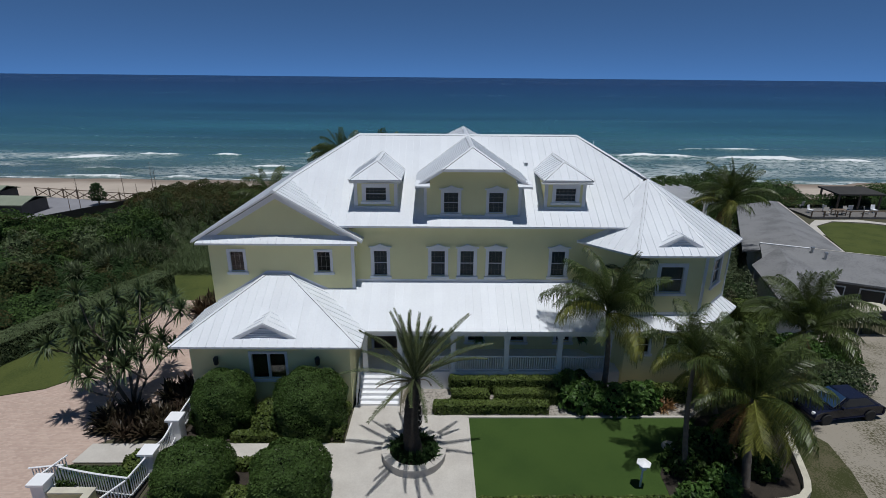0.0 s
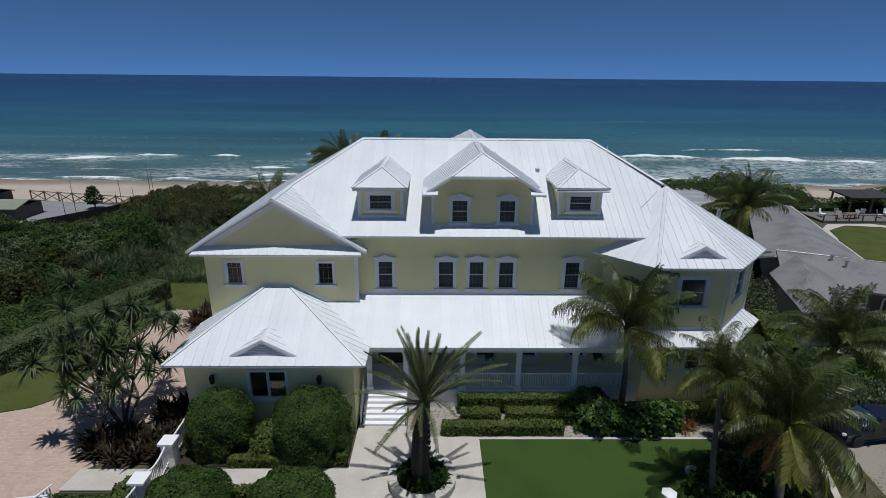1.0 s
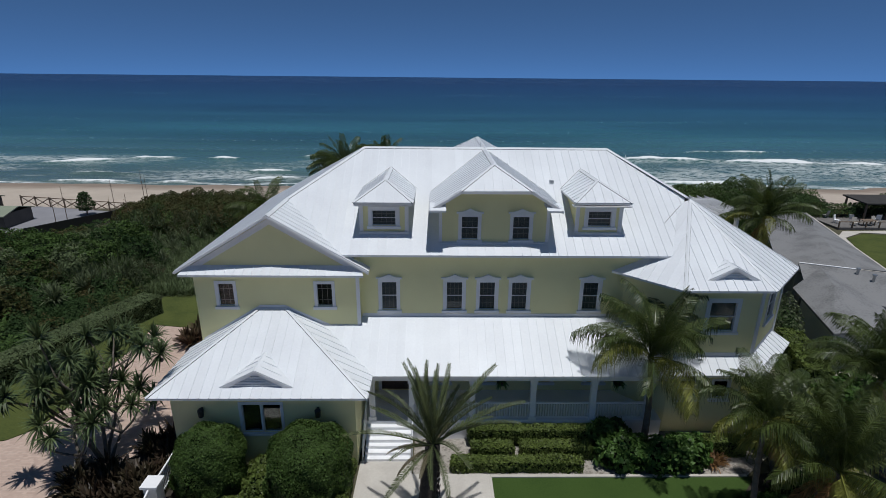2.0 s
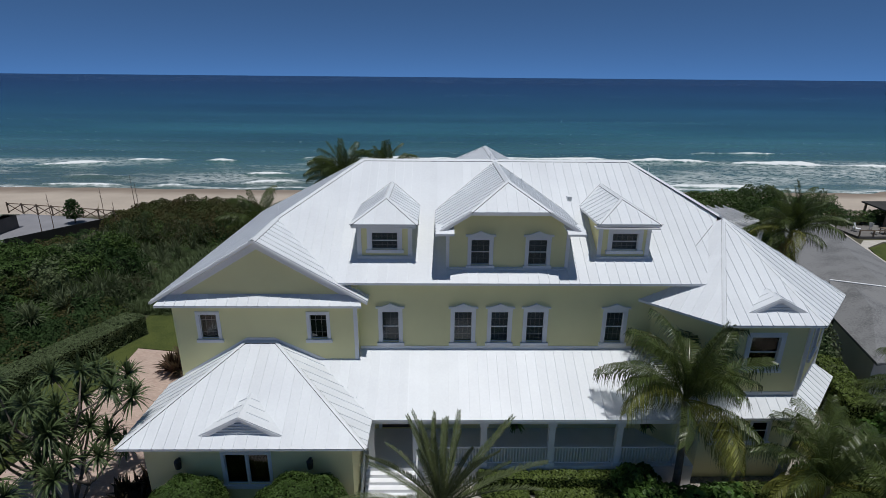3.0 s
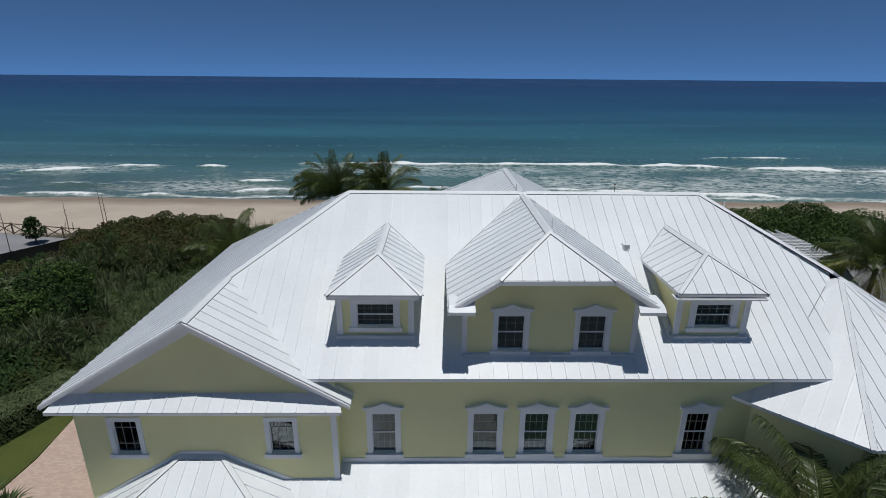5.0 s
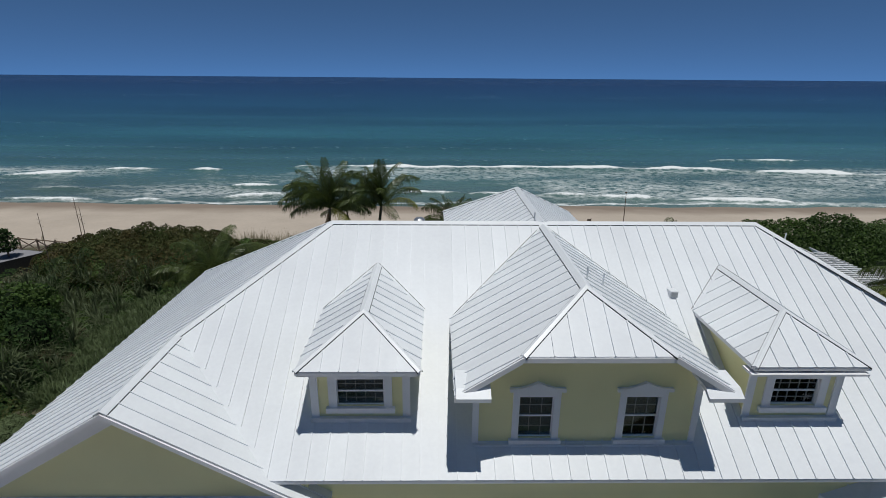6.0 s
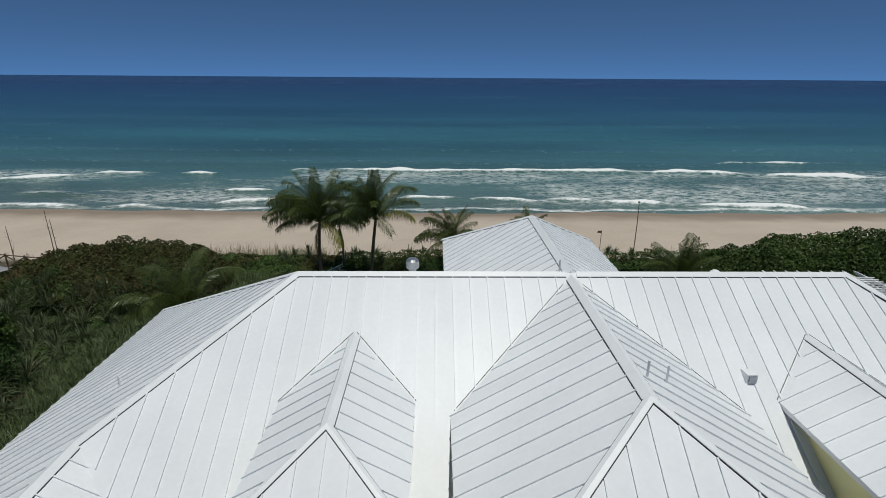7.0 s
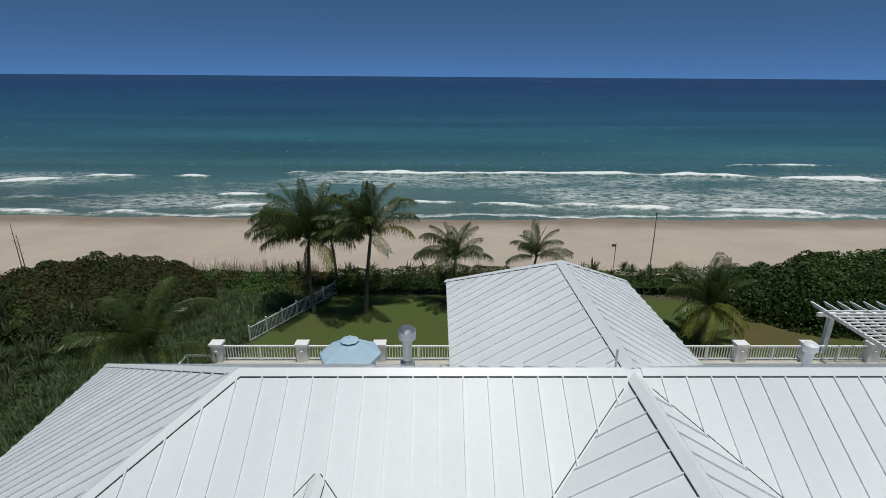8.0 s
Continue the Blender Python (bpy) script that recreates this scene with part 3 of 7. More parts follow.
def cap_strip(a, b, wide=0.15, lift=0.022):
    """A folded metal cap along a ridge or hip, with a dark strip under each edge for its shadow gap."""
    a, b = Vector(a), Vector(b)
    d = (b - a).normalized()
    s = Vector((-d.y, d.x, 0)).normalized() * wide
    drop = Vector((0, 0, -wide * (K if abs(d.z) < 0.05 else K * 0.72)))
    up, skin = Vector((0, 0, lift + 0.022)), Vector((0, 0, 0.010))
    v = []
    for p in (a, b):
        v += [p + s + drop + up, p + up, p - s + drop + up, p - s + drop + up - skin, p + s + drop + up - skin]
    m = Mesh().add(v, [(0, 1, 6, 5), (1, 2, 7, 6), (2, 3, 8, 7), (4, 0, 5, 9), (0, 4, 3, 2, 1), (5, 6, 7, 8, 9)])
    cap = part("ridge_cap", m, CAP, house, "white folded ridge cap")
    out = s.normalized()
    for side in (-1, 1):
        q0 = [p + s * side + drop + up - skin for p in (a, b)]
        lip = out * side * 0.010
        o = [q0[0] - lip, q0[0] + lip, q0[1] + lip, q0[1] - lip]
        part("shadow_strip", Mesh().prism(o if side < 0 else o[::-1], (0, 0, -0.035)), SHADOWLINE, cap, "dark strip for the shadow gap under the cap edge")
    return cap


RZ, RY = 14.08, 7.18
XL, XR = -7.5, 7.67
EZ, EY = 9.58, -0.32            # front eave
GX, GZ, GY = -11.45, 11.71, -0.53  # gable of the left wing
LX, LZ = -16.5, 8.68            # left eave
OX, OY, OZ, OA = 11.3, 2.93, 11.83, 5.43   # tower: centre, apex height, distance of its eaves
OE = OZ - K * OA
RX = OX + OA
RLZ = RZ - K * (RX - XR)
BY = 14.68


def tower(a, k, z):
    """Corner k of an eight-sided plan round the tower's centre, whose sides lie a metres away."""
    r, ang = a / math.cos(math.pi / 8), radians(-112.5 + 45 * k)
    return Vector((OX + r * math.cos(ang), OY + r * math.sin(ang), z))


# main roof
facet("roof_slope", [(XL, RY, RZ), (GX, RY - (XL - GX), GZ), (-7.9, EY, EZ), (9.2, EY, EZ), (OX, 3.55, 11.9), (XR, RY, RZ)], (0, 1), "broad white front roof slope", offset=0.2)
facet("roof_slope", [(XL, RY, RZ), (GX, RY - (XL - GX), GZ), (GX, GY, GZ), (LX, GY, LZ), (LX, RY + (XL - LX), LZ)], (1, 0), "white side roof slope")
facet("roof_slope", [(XR, RY, RZ), (OX, 3.2, RZ - K * (OX - XR)), (RX, OY - 2.25, RLZ), (RX, RY + (RX - XR), RLZ)], (-1, 0), "white side roof slope")
facet("roof_slope", [(XL, RY, RZ), (XR, RY, RZ), (XR + 7.5, BY, RZ - 4.5), (XL - 7.5, BY, RZ - 4.5)], (0, -1), "white rear roof slope")
facet("roof_slope", [(GX, 3.23, GZ), (GX, GY, GZ), (-6.5, GY, 8.74), (-6.5, 0.2, 8.74)], (-1, 0), "small white gable roof slope")
# tower roof
apex = Vector((OX, OY, OZ))
for k, ang in ((7, -135), (0, -90), (1, -45), (2, 0), (6, 180), (5, 135)):
    facet("tower_roof_slope", [apex, tower(OA, k, OE), tower(OA, k + 1, OE)], (-math.cos(radians(ang)), -math.sin(radians(ang))), "white tower roof slope", offset=0.23)
# rear wing
facet("roof_slope", [(0, RY, RZ), (0, 13.2, RZ), (-3.4, 16.6, RZ - K * 3.4), (-3.4, 10.58, RZ - K * 3.4)], (1, 0), "white rear wing roof slope")
facet("roof_slope", [(0, RY, RZ), (0, 13.2, RZ), (3.4, 16.6, RZ - K * 3.4), (3.4, 10.58, RZ - K * 3.4)], (-1, 0), "white rear wing roof slope")
facet("roof_slope", [(0, 13.2, RZ), (-3.4, 16.6, RZ - K * 3.4), (3.4, 16.6, RZ - K * 3.4)], (0, -1), "white rear wing hip")
# centre dormer with a clipped gable
DZ, DY, CW, DW = 14.0, 1.52, 1.8, 3.38
DF, DFOOT = -0.12, -0.28
facet("dormer_roof_slope", [(0, RY, DZ), (0, DY, DZ), (-CW, DF, DZ - K * CW), (-DW, DFOOT, DZ - K * DW), (-DW, RY - DW, DZ - K * DW)], (1, 0), "white dormer roof slope", offset=0.2)
facet("dormer_roof_slope", [(0, RY, DZ), (0, DY, DZ), (CW, DF, DZ - K * CW), (DW, DFOOT, DZ - K * DW), (DW, RY - DW, DZ - K * DW)], (-1, 0), "white dormer roof slope", offset=0.2)
# side dormers
for cx, hw, fy in ((-5.73, 1.54, 0.46), (5.68, 1.49, 0.66)):
    ez = 12.16
    rz = ez + K * hw
    back, ridge_end = RY - (RZ - ez) / K, RY - (RZ - rz) / K
    for s in (-1, 1):
        facet("dormer_roof_slope", [(cx, ridge_end, rz), (cx, fy + hw, rz), (cx + s * hw, fy, ez), (cx + s * hw, back, ez)], (-s, 0), "white dormer roof slope", thick=0.1, offset=0.12)
    facet("dormer_roof_slope", [(cx, fy + hw, rz), (cx - hw, fy, ez), (cx + hw, fy, ez)], (0, 1), "white dormer hip", thick=0.1, offset=0.15)
    cap_strip((cx, ridge_end, rz), (cx, fy + hw, rz), 0.13)
    for s in (-1, 1):
        cap_strip((cx, fy + hw, rz), (cx + s * hw, fy, ez), 0.075)
# garage wing
GE, GRZ, GFY, GRY = 4.14, 6.62, -4.86, -0.3
GRA, GRB = -12.3, -11.0  # ends of the garage ridge
gl, gr = -16.4, -6.16


def plane_facet(name, pts, uphill, slope, label, **kw):
    global K
    keep, K = K, slope
    ob = facet(name, pts, uphill, label, **kw)
    K = keep
    return ob


plane_facet("dormer_roof_slope", [(0, DY, DZ), (-CW, DF, DZ - K * CW), (CW, DF, DZ - K * CW)], (0, 1), K * CW / (DY - DF), "white clipped hip of the dormer", offset=0.25)
plane_facet("garage_roof_slope", [(GRA, GRY, GRZ), (GRB, GRY, GRZ), (gr, GFY, GE), (gl, GFY, GE)], (0, 1), (GRZ - GE) / (GRY - GFY), "white garage roof slope", offset=0.1)
plane_facet("garage_roof_slope", [(GRA, GRY, GRZ), (gl, GFY, GE), (gl, GRY, GE)], (1, 0), (GRZ - GE) / (GRA - gl), "white garage roof side")
plane_facet("garage_roof_slope", [(GRB, GRY, GRZ), (gr, GFY, GE), (gr, GRY, GE)], (-1, 0), (GRZ - GE) / (gr - GRB), "white garage roof side")
# porch roof and the skirt roof round the tower
PZ, PT, PY = 4.12, 5.90, -2.98
plane_facet("porch_roof_slope", [(-9.6, 0.2, PT), (7.4, 0.2, PT), (9.3, PY, PZ), (gr + 0.03, PY, PZ)], (0, 1), (PT - PZ) / (0.2 - PY), "long white porch roof", offset=0.3)
SA, SB, SZ, ST = 5.82, 4.9, 4.12, 4.72
for k, ang in ((0, -90), (1, -45)):
    plane_facet("skirt_roof_slope", [tower(SA, k, SZ), tower(SA, k + 1, SZ), tower(SB, k + 1, ST), tower(SB, k, ST)], (-math.cos(radians(ang)), -math.sin(radians(ang))), (ST - SZ) / (SA - SB), "narrow white skirt roof", thick=0.1, short=0.02, offset=0.2)
# pent roof across the gable
plane_facet("pent_roof_slope", [(LX + 0.3, -0.72, 8.60), (-6.75, -0.72, 8.60), (-6.95, -0.14, 8.945), (LX + 0.6, -0.14, 8.945)], (0, 1), 0.25 / 0.42, "narrow white pent roof across the gable", thick=0.1, short=0.02)

# caps on ridges and hips
for a, b in (((XL, RY, RZ), (-0.15, RY, RZ)), ((0.15, RY, RZ), (XR, RY, RZ)), ((XL, RY, RZ), (GX, 3.23, GZ)), ((GX, 3.23, GZ), (GX, GY, GZ)), ((XL, RY, RZ), (LX, RY + (XL - LX), LZ)),
             ((XR, RY, RZ), (OX, 3.3, 11.9)), ((XR, RY, RZ), (RX, RY + (RX - XR), RLZ)), ((0, RY, DZ + 0.02), (0, DY, DZ)), ((0, RY, RZ), (0, 13.2, RZ)), ((0, 13.2, RZ), (-3.4, 16.6, RZ - K * 3.4)), ((0, 13.2, RZ), (3.4, 16.6, RZ - K * 3.4)),
             ((GRA - 0.05, GRY - 0.02, GRZ), (GRB + 0.05, GRY - 0.02, GRZ))):
    cap_strip(a, b)
for a, b in (((GRA, GRY, GRZ), (gl, GFY, GE)), ((GRB, GRY, GRZ), (gr, GFY, GE))):
    cap_strip(a, b, 0.085, 0.034)
for x in (-CW, CW):
    cap_strip((0, DY, DZ), (x, DF, DZ - K * CW), 0.085)
for k in (0, 1, 2):
    cap_strip(apex, tower(OA, k, OE), 0.085)
cap_strip(tower(SB, 1, ST), tower(SA, 1, SZ), 0.1)


# dark lines drawn for the shadow along the edges of the metal in the valleys
def valley_line(a, b):
    a, b = Vector(a), Vector(b)
    d = (b - a).normalized()
    s = Vector((-d.y, d.x, 0)).normalized() * 0.008
    part("valley_shadow_line", Mesh().prism([a - s, b - s, b + s, a + s], (0, 0, -0.02)), SHADOWLINE, house)


# where the tower's hip runs out on the main slope
valley_line((10.75, 2.86, 11.53), (9.42, 1.64, 10.80))
for s in (-1, 1):
    valley_line((s * 0.27, RY - 0.35, RZ - K * 0.35 + 0.022), (s * (DW - 0.09), RY - DW, RZ - K * DW + 0.022))
    for cx, hw in ((-5.73, 1.54), (5.68, 1.49)):
        rz_, y1, y0 = 12.16 + K * hw, RY - (RZ - 12.16 - K * hw) / K, RY - (RZ - 12.16) / K
        valley_line((cx + s * 0.05, y1 + 0.02, rz_ + 0.034), (cx + s * (hw + 0.03), y0 + 0.02, 12.16 + 0.034))


# gable-fronted louvre vents in the roofs
def roof_vent(cx, fy, z, half, tall, run):
    v = part("roof_vent", Mesh().prism([(cx - half + 0.16, fy + 0.1, z), (cx + half - 0.16, fy + 0.1, z), (cx, fy + 0.1, z + tall - 0.1)], (0, 0.06, 0)), TRIM, house, "small white gable vent with louvres")
    for s in (-1, 1):
        n = Vector((s * tall, 0, half)).normalized()
        a = [Vector((cx + s * (half + 0.05), fy, z - 0.02)), Vector((cx, fy, z + tall)), Vector((cx, fy + run, z + tall)), Vector((cx + s * half, fy + 0.2, z))]
        slope = part("vent_roof", Mesh().prism([p + n * 0.05 for p in a], tuple(n * -0.08)), ROOF, v)
        for i in range(1, 4):
            top = a[1].lerp(a[2], i / 4)
            hem = a[0].lerp(a[1], 0.12 + 0.2 * i) + (a[2] - a[1]) * (i / 4)
            q0, q1 = top.lerp(hem, 0.12) + n * 0.085, top.lerp(hem, 0.9) + n * 0.085
            part("vent_seam", Mesh().prism([q0 - Vector((0, 0.014, 0)), q0 + Vector((0, 0.014, 0)), q1 + Vector((0, 0.014, 0)), q1 - Vector((0, 0.014, 0))][::s], tuple(n * -0.04)), ROOF, slope)
    cap_strip((cx, fy + 0.02, z + tall + 0.01), (cx, fy + run - 0.1, z + tall + 0.01), 0.06, 0.0)
    for s in (-1, 1):
        a, b = Vector((cx + s * (half + 0.02), fy - 0.015, z - 0.01)), Vector((cx, fy - 0.015, z + tall))
        q = [a, b, b - Vector((0, 0, 0.14)), a + Vector((-s * 0.34, 0, 0))]
        part("vent_rake", Mesh().prism(q if s < 0 else q[::-1], (0, 0.03, 0)), TRIM, v)
    for i in range(4):
        w = (half - 0.25) * (1 - (i + 0.5) / 4.6)
        zz = z + 0.08 + (tall - 0.2) * i / 4.6
        part("louvre", Mesh().box(cx - w, fy + 0.04, zz, cx + w, fy + 0.1, zz + 0.05), CAP, v)


roof_vent(-11.42, -4.4, 4.42, 1.66, 0.88, 1.8)
roof_vent(11.68, -1.95, 8.72, 1.60, 0.84, 1.45)


# ---- walls ----
def wall(name, x0, y0, x1, y1, z0, z1, openings=(), thick=0.25, mat=STUCCO, label="pale yellow stucco wall"):
    """An upright wall from (x0, y0) to (x1, y1), its outer face to the right of that way, with openings (u0, z0, u1, z1) cut through."""
    d = Vector((x1 - x0, y1 - y0, 0))
    length = d.length
    d.normalize()
    inward = Vector((-d.y, d.x, 0))
    m4 = Matrix(((d.x, inward.x, 0, x0), (d.y, inward.y, 0, y0), (0, 0, 1, 0), (0, 0, 0, 1)))
    us = sorted({0, length, *[u for o in openings for u in (o[0], o[2])]})
    zs = sorted({z0, z1, *[q for o in openings for q in (o[1], o[3])]})

    def full(i, j):
        if not (0 <= i < len(us) - 1 and 0 <= j < len(zs) - 1):
            return False
        u, z = (us[i] + us[i + 1]) / 2, (zs[j] + zs[j + 1]) / 2
        return not any(o[0] < u < o[2] and o[1] < z < o[3] for o in openings)

    nu, nz = len(us), len(zs)
    grid = [(u, y, z) for y in (0, thick) for z in zs for u in us]
    at = lambda i, j, k: k * nu * nz + j * nu + i
    faces = []
    for i in range(nu - 1):
        for j in range(nz - 1):
            if full(i, j):
                faces += [(at(i, j, 0), at(i + 1, j, 0), at(i + 1, j + 1, 0), at(i, j + 1, 0)), (at(i, j + 1, 1), at(i + 1, j + 1, 1), at(i + 1, j, 1), at(i, j, 1))]
                for di, dj, p, q in ((-1, 0, (i, j + 1), (i, j)), (1, 0, (i + 1, j), (i + 1, j + 1)), (0, -1, (i, j), (i + 1, j)), (0, 1, (i + 1, j + 1), (i, j + 1))):
                    if not full(i + di, j + dj):
                        faces.append((at(*p, 0), at(*p, 1), at(*q, 1), at(*q, 0)))
    m = Mesh().add(grid, faces, m4)
    return part(name, m, mat, house, label), m4


def window(m4, u, z, w, h, cols=2, rows=2, crown=False, blind=0.0, border=0.17, sill=True, double=False, split=0.5, rail=True, lower=False):
    """A white sash window in a wall: trim, sash, bars, glass, sill and head."""
    win = part("window", Mesh(), TRIM, house, "white-framed sash window with dark glass")
    m = Mesh()
    a, b, lo, hi = u, u + w, z, z + h
    m.box(a - border, -0.045, lo - 0.02, a + 0.02, 0.05, hi + border, m4), m.box(b - 0.02, -0.045, lo - 0.02, b + border, 0.05, hi + border, m4)
    m.box(a + 0.02, -0.045, hi - 0.02, b - 0.02, 0.05, hi + border, m4)
    part("trim", m, TRIM, win)
    if sill:
        part("sill", Mesh().box(a - border - 0.07, -0.11, lo - 0.17, b + border + 0.07, 0.06, lo - 0.02, m4), TRIM, win)
    if crown:
        c, e = (a + b) / 2, hi + border
        top = [(a - border - 0.1, -0.10, e), (b + border + 0.1, -0.10, e), (b + border + 0.1, -0.10, e + 0.09), (b + border - 0.16, -0.10, e + 0.10), (c + 0.22, -0.10, e + 0.17), (c, -0.10, e + 0.27), (c - 0.22, -0.10, e + 0.17), (a - border + 0.16, -0.10, e + 0.10), (a - border - 0.1, -0.10, e + 0.09)]
        part("crown", Mesh().prism(top, (0, 0.12, 0), m4), TRIM, win, "white peaked window head")
    for i in range(2 if double else 1):
        s0 = a + (w / 2 + 0.04) * i
        s1 = b - (w / 2 + 0.04) * (1 - i) if double else b
        if double and i == 0:
            part("mullion", Mesh().box(s1, -0.03, lo, s1 + 0.08, 0.12, hi, m4), TRIM, win)
        sash = Mesh()
        f = 0.035
        sash.box(s0, 0.05, lo, s0 + f, 0.11, hi, m4), sash.box(s1 - f, 0.05, lo, s1, 0.11, hi, m4)
        sash.box(s0 + f, 0.05, lo, s1 - f, 0.11, lo + f, m4), sash.box(s0 + f, 0.05, hi - f, s1 - f, 0.11, hi, m4)
        mid = lo + h * split
        if rail:
            sash.box(s0 + f, 0.045, mid - 0.02, s1 - f, 0.11, mid + 0.02, m4)
        part("sash", sash, TRIM, win)
        for c in range(1, cols):
            x = s0 + (s1 - s0) * c / cols
            part("glazing_bar", Mesh().box(x - 0.007, 0.062, lo + f, x + 0.007, 0.09, mid - 0.02 if lower else hi - f, m4), BARS, win)
        for r in range(1, 2 * rows):
            if r != rows and not (lower and r > rows):
                zz = lo + h * r / (2 * rows)
                part("glazing_bar", Mesh().box(s0 + f, 0.068, zz - 0.008, s1 - f, 0.088, zz + 0.008, m4), BARS, win)
        pane = part("pane", Mesh().box(s0 + f, 0.075, lo + f, s1 - f, 0.082, hi - f, m4), GLASS, win, "dark reflecting glass")
        pane.visible_shadow = False
        if blind:
            part("blind", Mesh().box(s0 + f, 0.16, hi - h * blind, s1 - f, 0.18, hi - 0.01, m4), BLIND, win, "grey window blind")
    # dark board close behind the pane gives the gloom of the room
    part("dark_backing", Mesh().box(a - 0.01, 0.26, lo - 0.01, b + 0.01, 0.29, hi + 0.01, m4), ROOM, win, "dark panel in place of the unlit room")
    return win


MY = 0.2  # main wall
X0 = -7.05
upper = [(-5.94, 0.83), (-2.46, 0.88), (-0.68, 0.86), (1.05, 0.86), (4.90, 0.86)]
ground_windows = [(-3.2, 0.9), (-0.1, 0.9), (2.65, 0.9), (5.6, 0.9)]
door_u = (-6.1, -4.5)
ops = [(x - X0, 6.29, x - X0 + w, 7.92) for x, w in upper] + [(x - X0, 1.75, x - X0 + w, 3.1) for x, w in ground_windows] + [(door_u[0] - X0, 1.22, door_u[1] - X0, 3.35)]
_, m4 = wall("main_wall", X0, MY, 8.2, MY, 0, 9.72, ops)
for x, w in upper:
    window(m4, x - X0, 6.29, w, 1.63, cols=4, rows=2, crown=True, blind=0.96)
for x, w in ground_windows:
    window(m4, x - X0, 1.75, w, 1.35, cols=2, rows=2)
entry = part("front_door", Mesh().box(door_u[0], MY + 0.08, 1.22, door_u[1], MY + 0.14, 3.35), DARKWOOD, house, "dark wooden double front door")
for i in range(2):
    x = door_u[0] + 0.1 + 0.77 * i
    part("door_panel", Mesh().box(x, MY + 0.05, 1.4, x + 0.6, MY + 0.08, 2.2), DARKWOOD, entry)
    part("door_glass", Mesh().box(x, MY + 0.06, 2.35, x + 0.6, MY + 0.08, 3.2), GLASS, entry)
    part("handle", Mesh().tube([(x + (0.66 if i == 0 else -0.06), MY + 0.02, 2.1), (x + (0.66 if i == 0 else -0.06), MY + 0.02, 2.4)], 0.02), STEEL, entry)
part("door_frame", Mesh().box(door_u[0] - 0.16, MY - 0.05, 1.2, door_u[0], MY + 0.1, 3.5).box(door_u[1], MY - 0.05, 1.2, door_u[1] + 0.16, MY + 0.1, 3.5).box(door_u[0], MY - 0.05, 3.35, door_u[1], MY + 0.1, 3.5), TRIM, entry)

# left wing with its gable
gw = [(-14.43, 0.84), (-9.28, 0.82)]
WX0, WX1, WY = -15.62, -7.05, -0.3
_, m4 = wall("wing_wall", WX0, WY, WX1, WY, 0, 8.7, [(x - WX0, 6.72, x - WX0 + w, 8.0) for x, w in gw])
for x, w in gw:
    window(m4, x - WX0, 6.72, w, 1.28, cols=3, rows=2, border=0.14, rail=False)
part("gable_wall", Mesh().prism([(GX - 4.75, -0.14, 8.6), (GX + 4.75, -0.14, 8.6), (GX, -0.14, 11.5)], (0, 0.25, 0)), STUCCO, house, "yellow stucco gable")
wall("side_wall", WX0, 14.2, WX0, WY + 0.25, 0, 8.6)
wall("wing_return_wall", WX1, WY + 0.25, WX1, MY, 4, 9.3)
part("corner_board", Mesh().box(WX1 - 0.16, WY - 0.03, 5.5, WX1 + 0.03, WY + 0.02, 8.62), TRIM, house)
for s in (-1, 1):
    # raking boards of the gable
    a, b = Vector((GX, GY - 0.03, GZ - 0.02)), Vector((GX + s * 4.95, GY - 0.03, GZ - 0.02 - K * 4.95))
    part("rake_board", Mesh().prism([a, b, b - Vector((0, 0, 0.13)), a - Vector((0, 0, 0.13))] if s > 0 else [b, a, a - Vector((0, 0, 0.13)), b - Vector((0, 0, 0.13))], (0, 0.05, 0)), TRIM, house)

    f = [Vector((GX, -0.19, 11.5)), Vector((GX + s * 4.6, -0.19, 11.5 - K * 4.6))]
    f += [f[1] - Vector((0, 0, 0.34)), f[0] - Vector((0, 0, 0.34))]
    part("frieze_board", Mesh().prism(f if s > 0 else f[::-1], (0, 0.05, 0)), TRIM, house)

# garage wing
_, m4 = wall("garage_wall", -15.55, -4.4, -6.85, -4.4, 0, 4.05, [(3.3, 1.95, 5.17, 3.53)])
window(m4, 3.3, 1.95, 1.87, 1.58, cols=1, rows=1, double=True, border=0.12, rail=False)
wall("garage_side_wall", -15.55, WY, -15.55, -4.15, 0, 4.05)
wall("garage_side_wall", -6.85, -4.15, -6.85, WY, 0, 4.05)
for x in (-14.1, -8.6):
    lamp = thing("wall_lantern", "small dark lantern on the yellow garage wall", "wall lamp", "lanterns on the garage wall")
    part("bracket", Mesh().box(x - 0.05, -4.52, 3.25, x + 0.05, -4.4, 3.35), BLACK, lamp)
    part("lantern_body", Mesh().lathe([(0.05, 2.9), (0.12, 2.95), (0.15, 3.3), (0.05, 3.42)], x, -4.58, 8), BLACK, lamp)

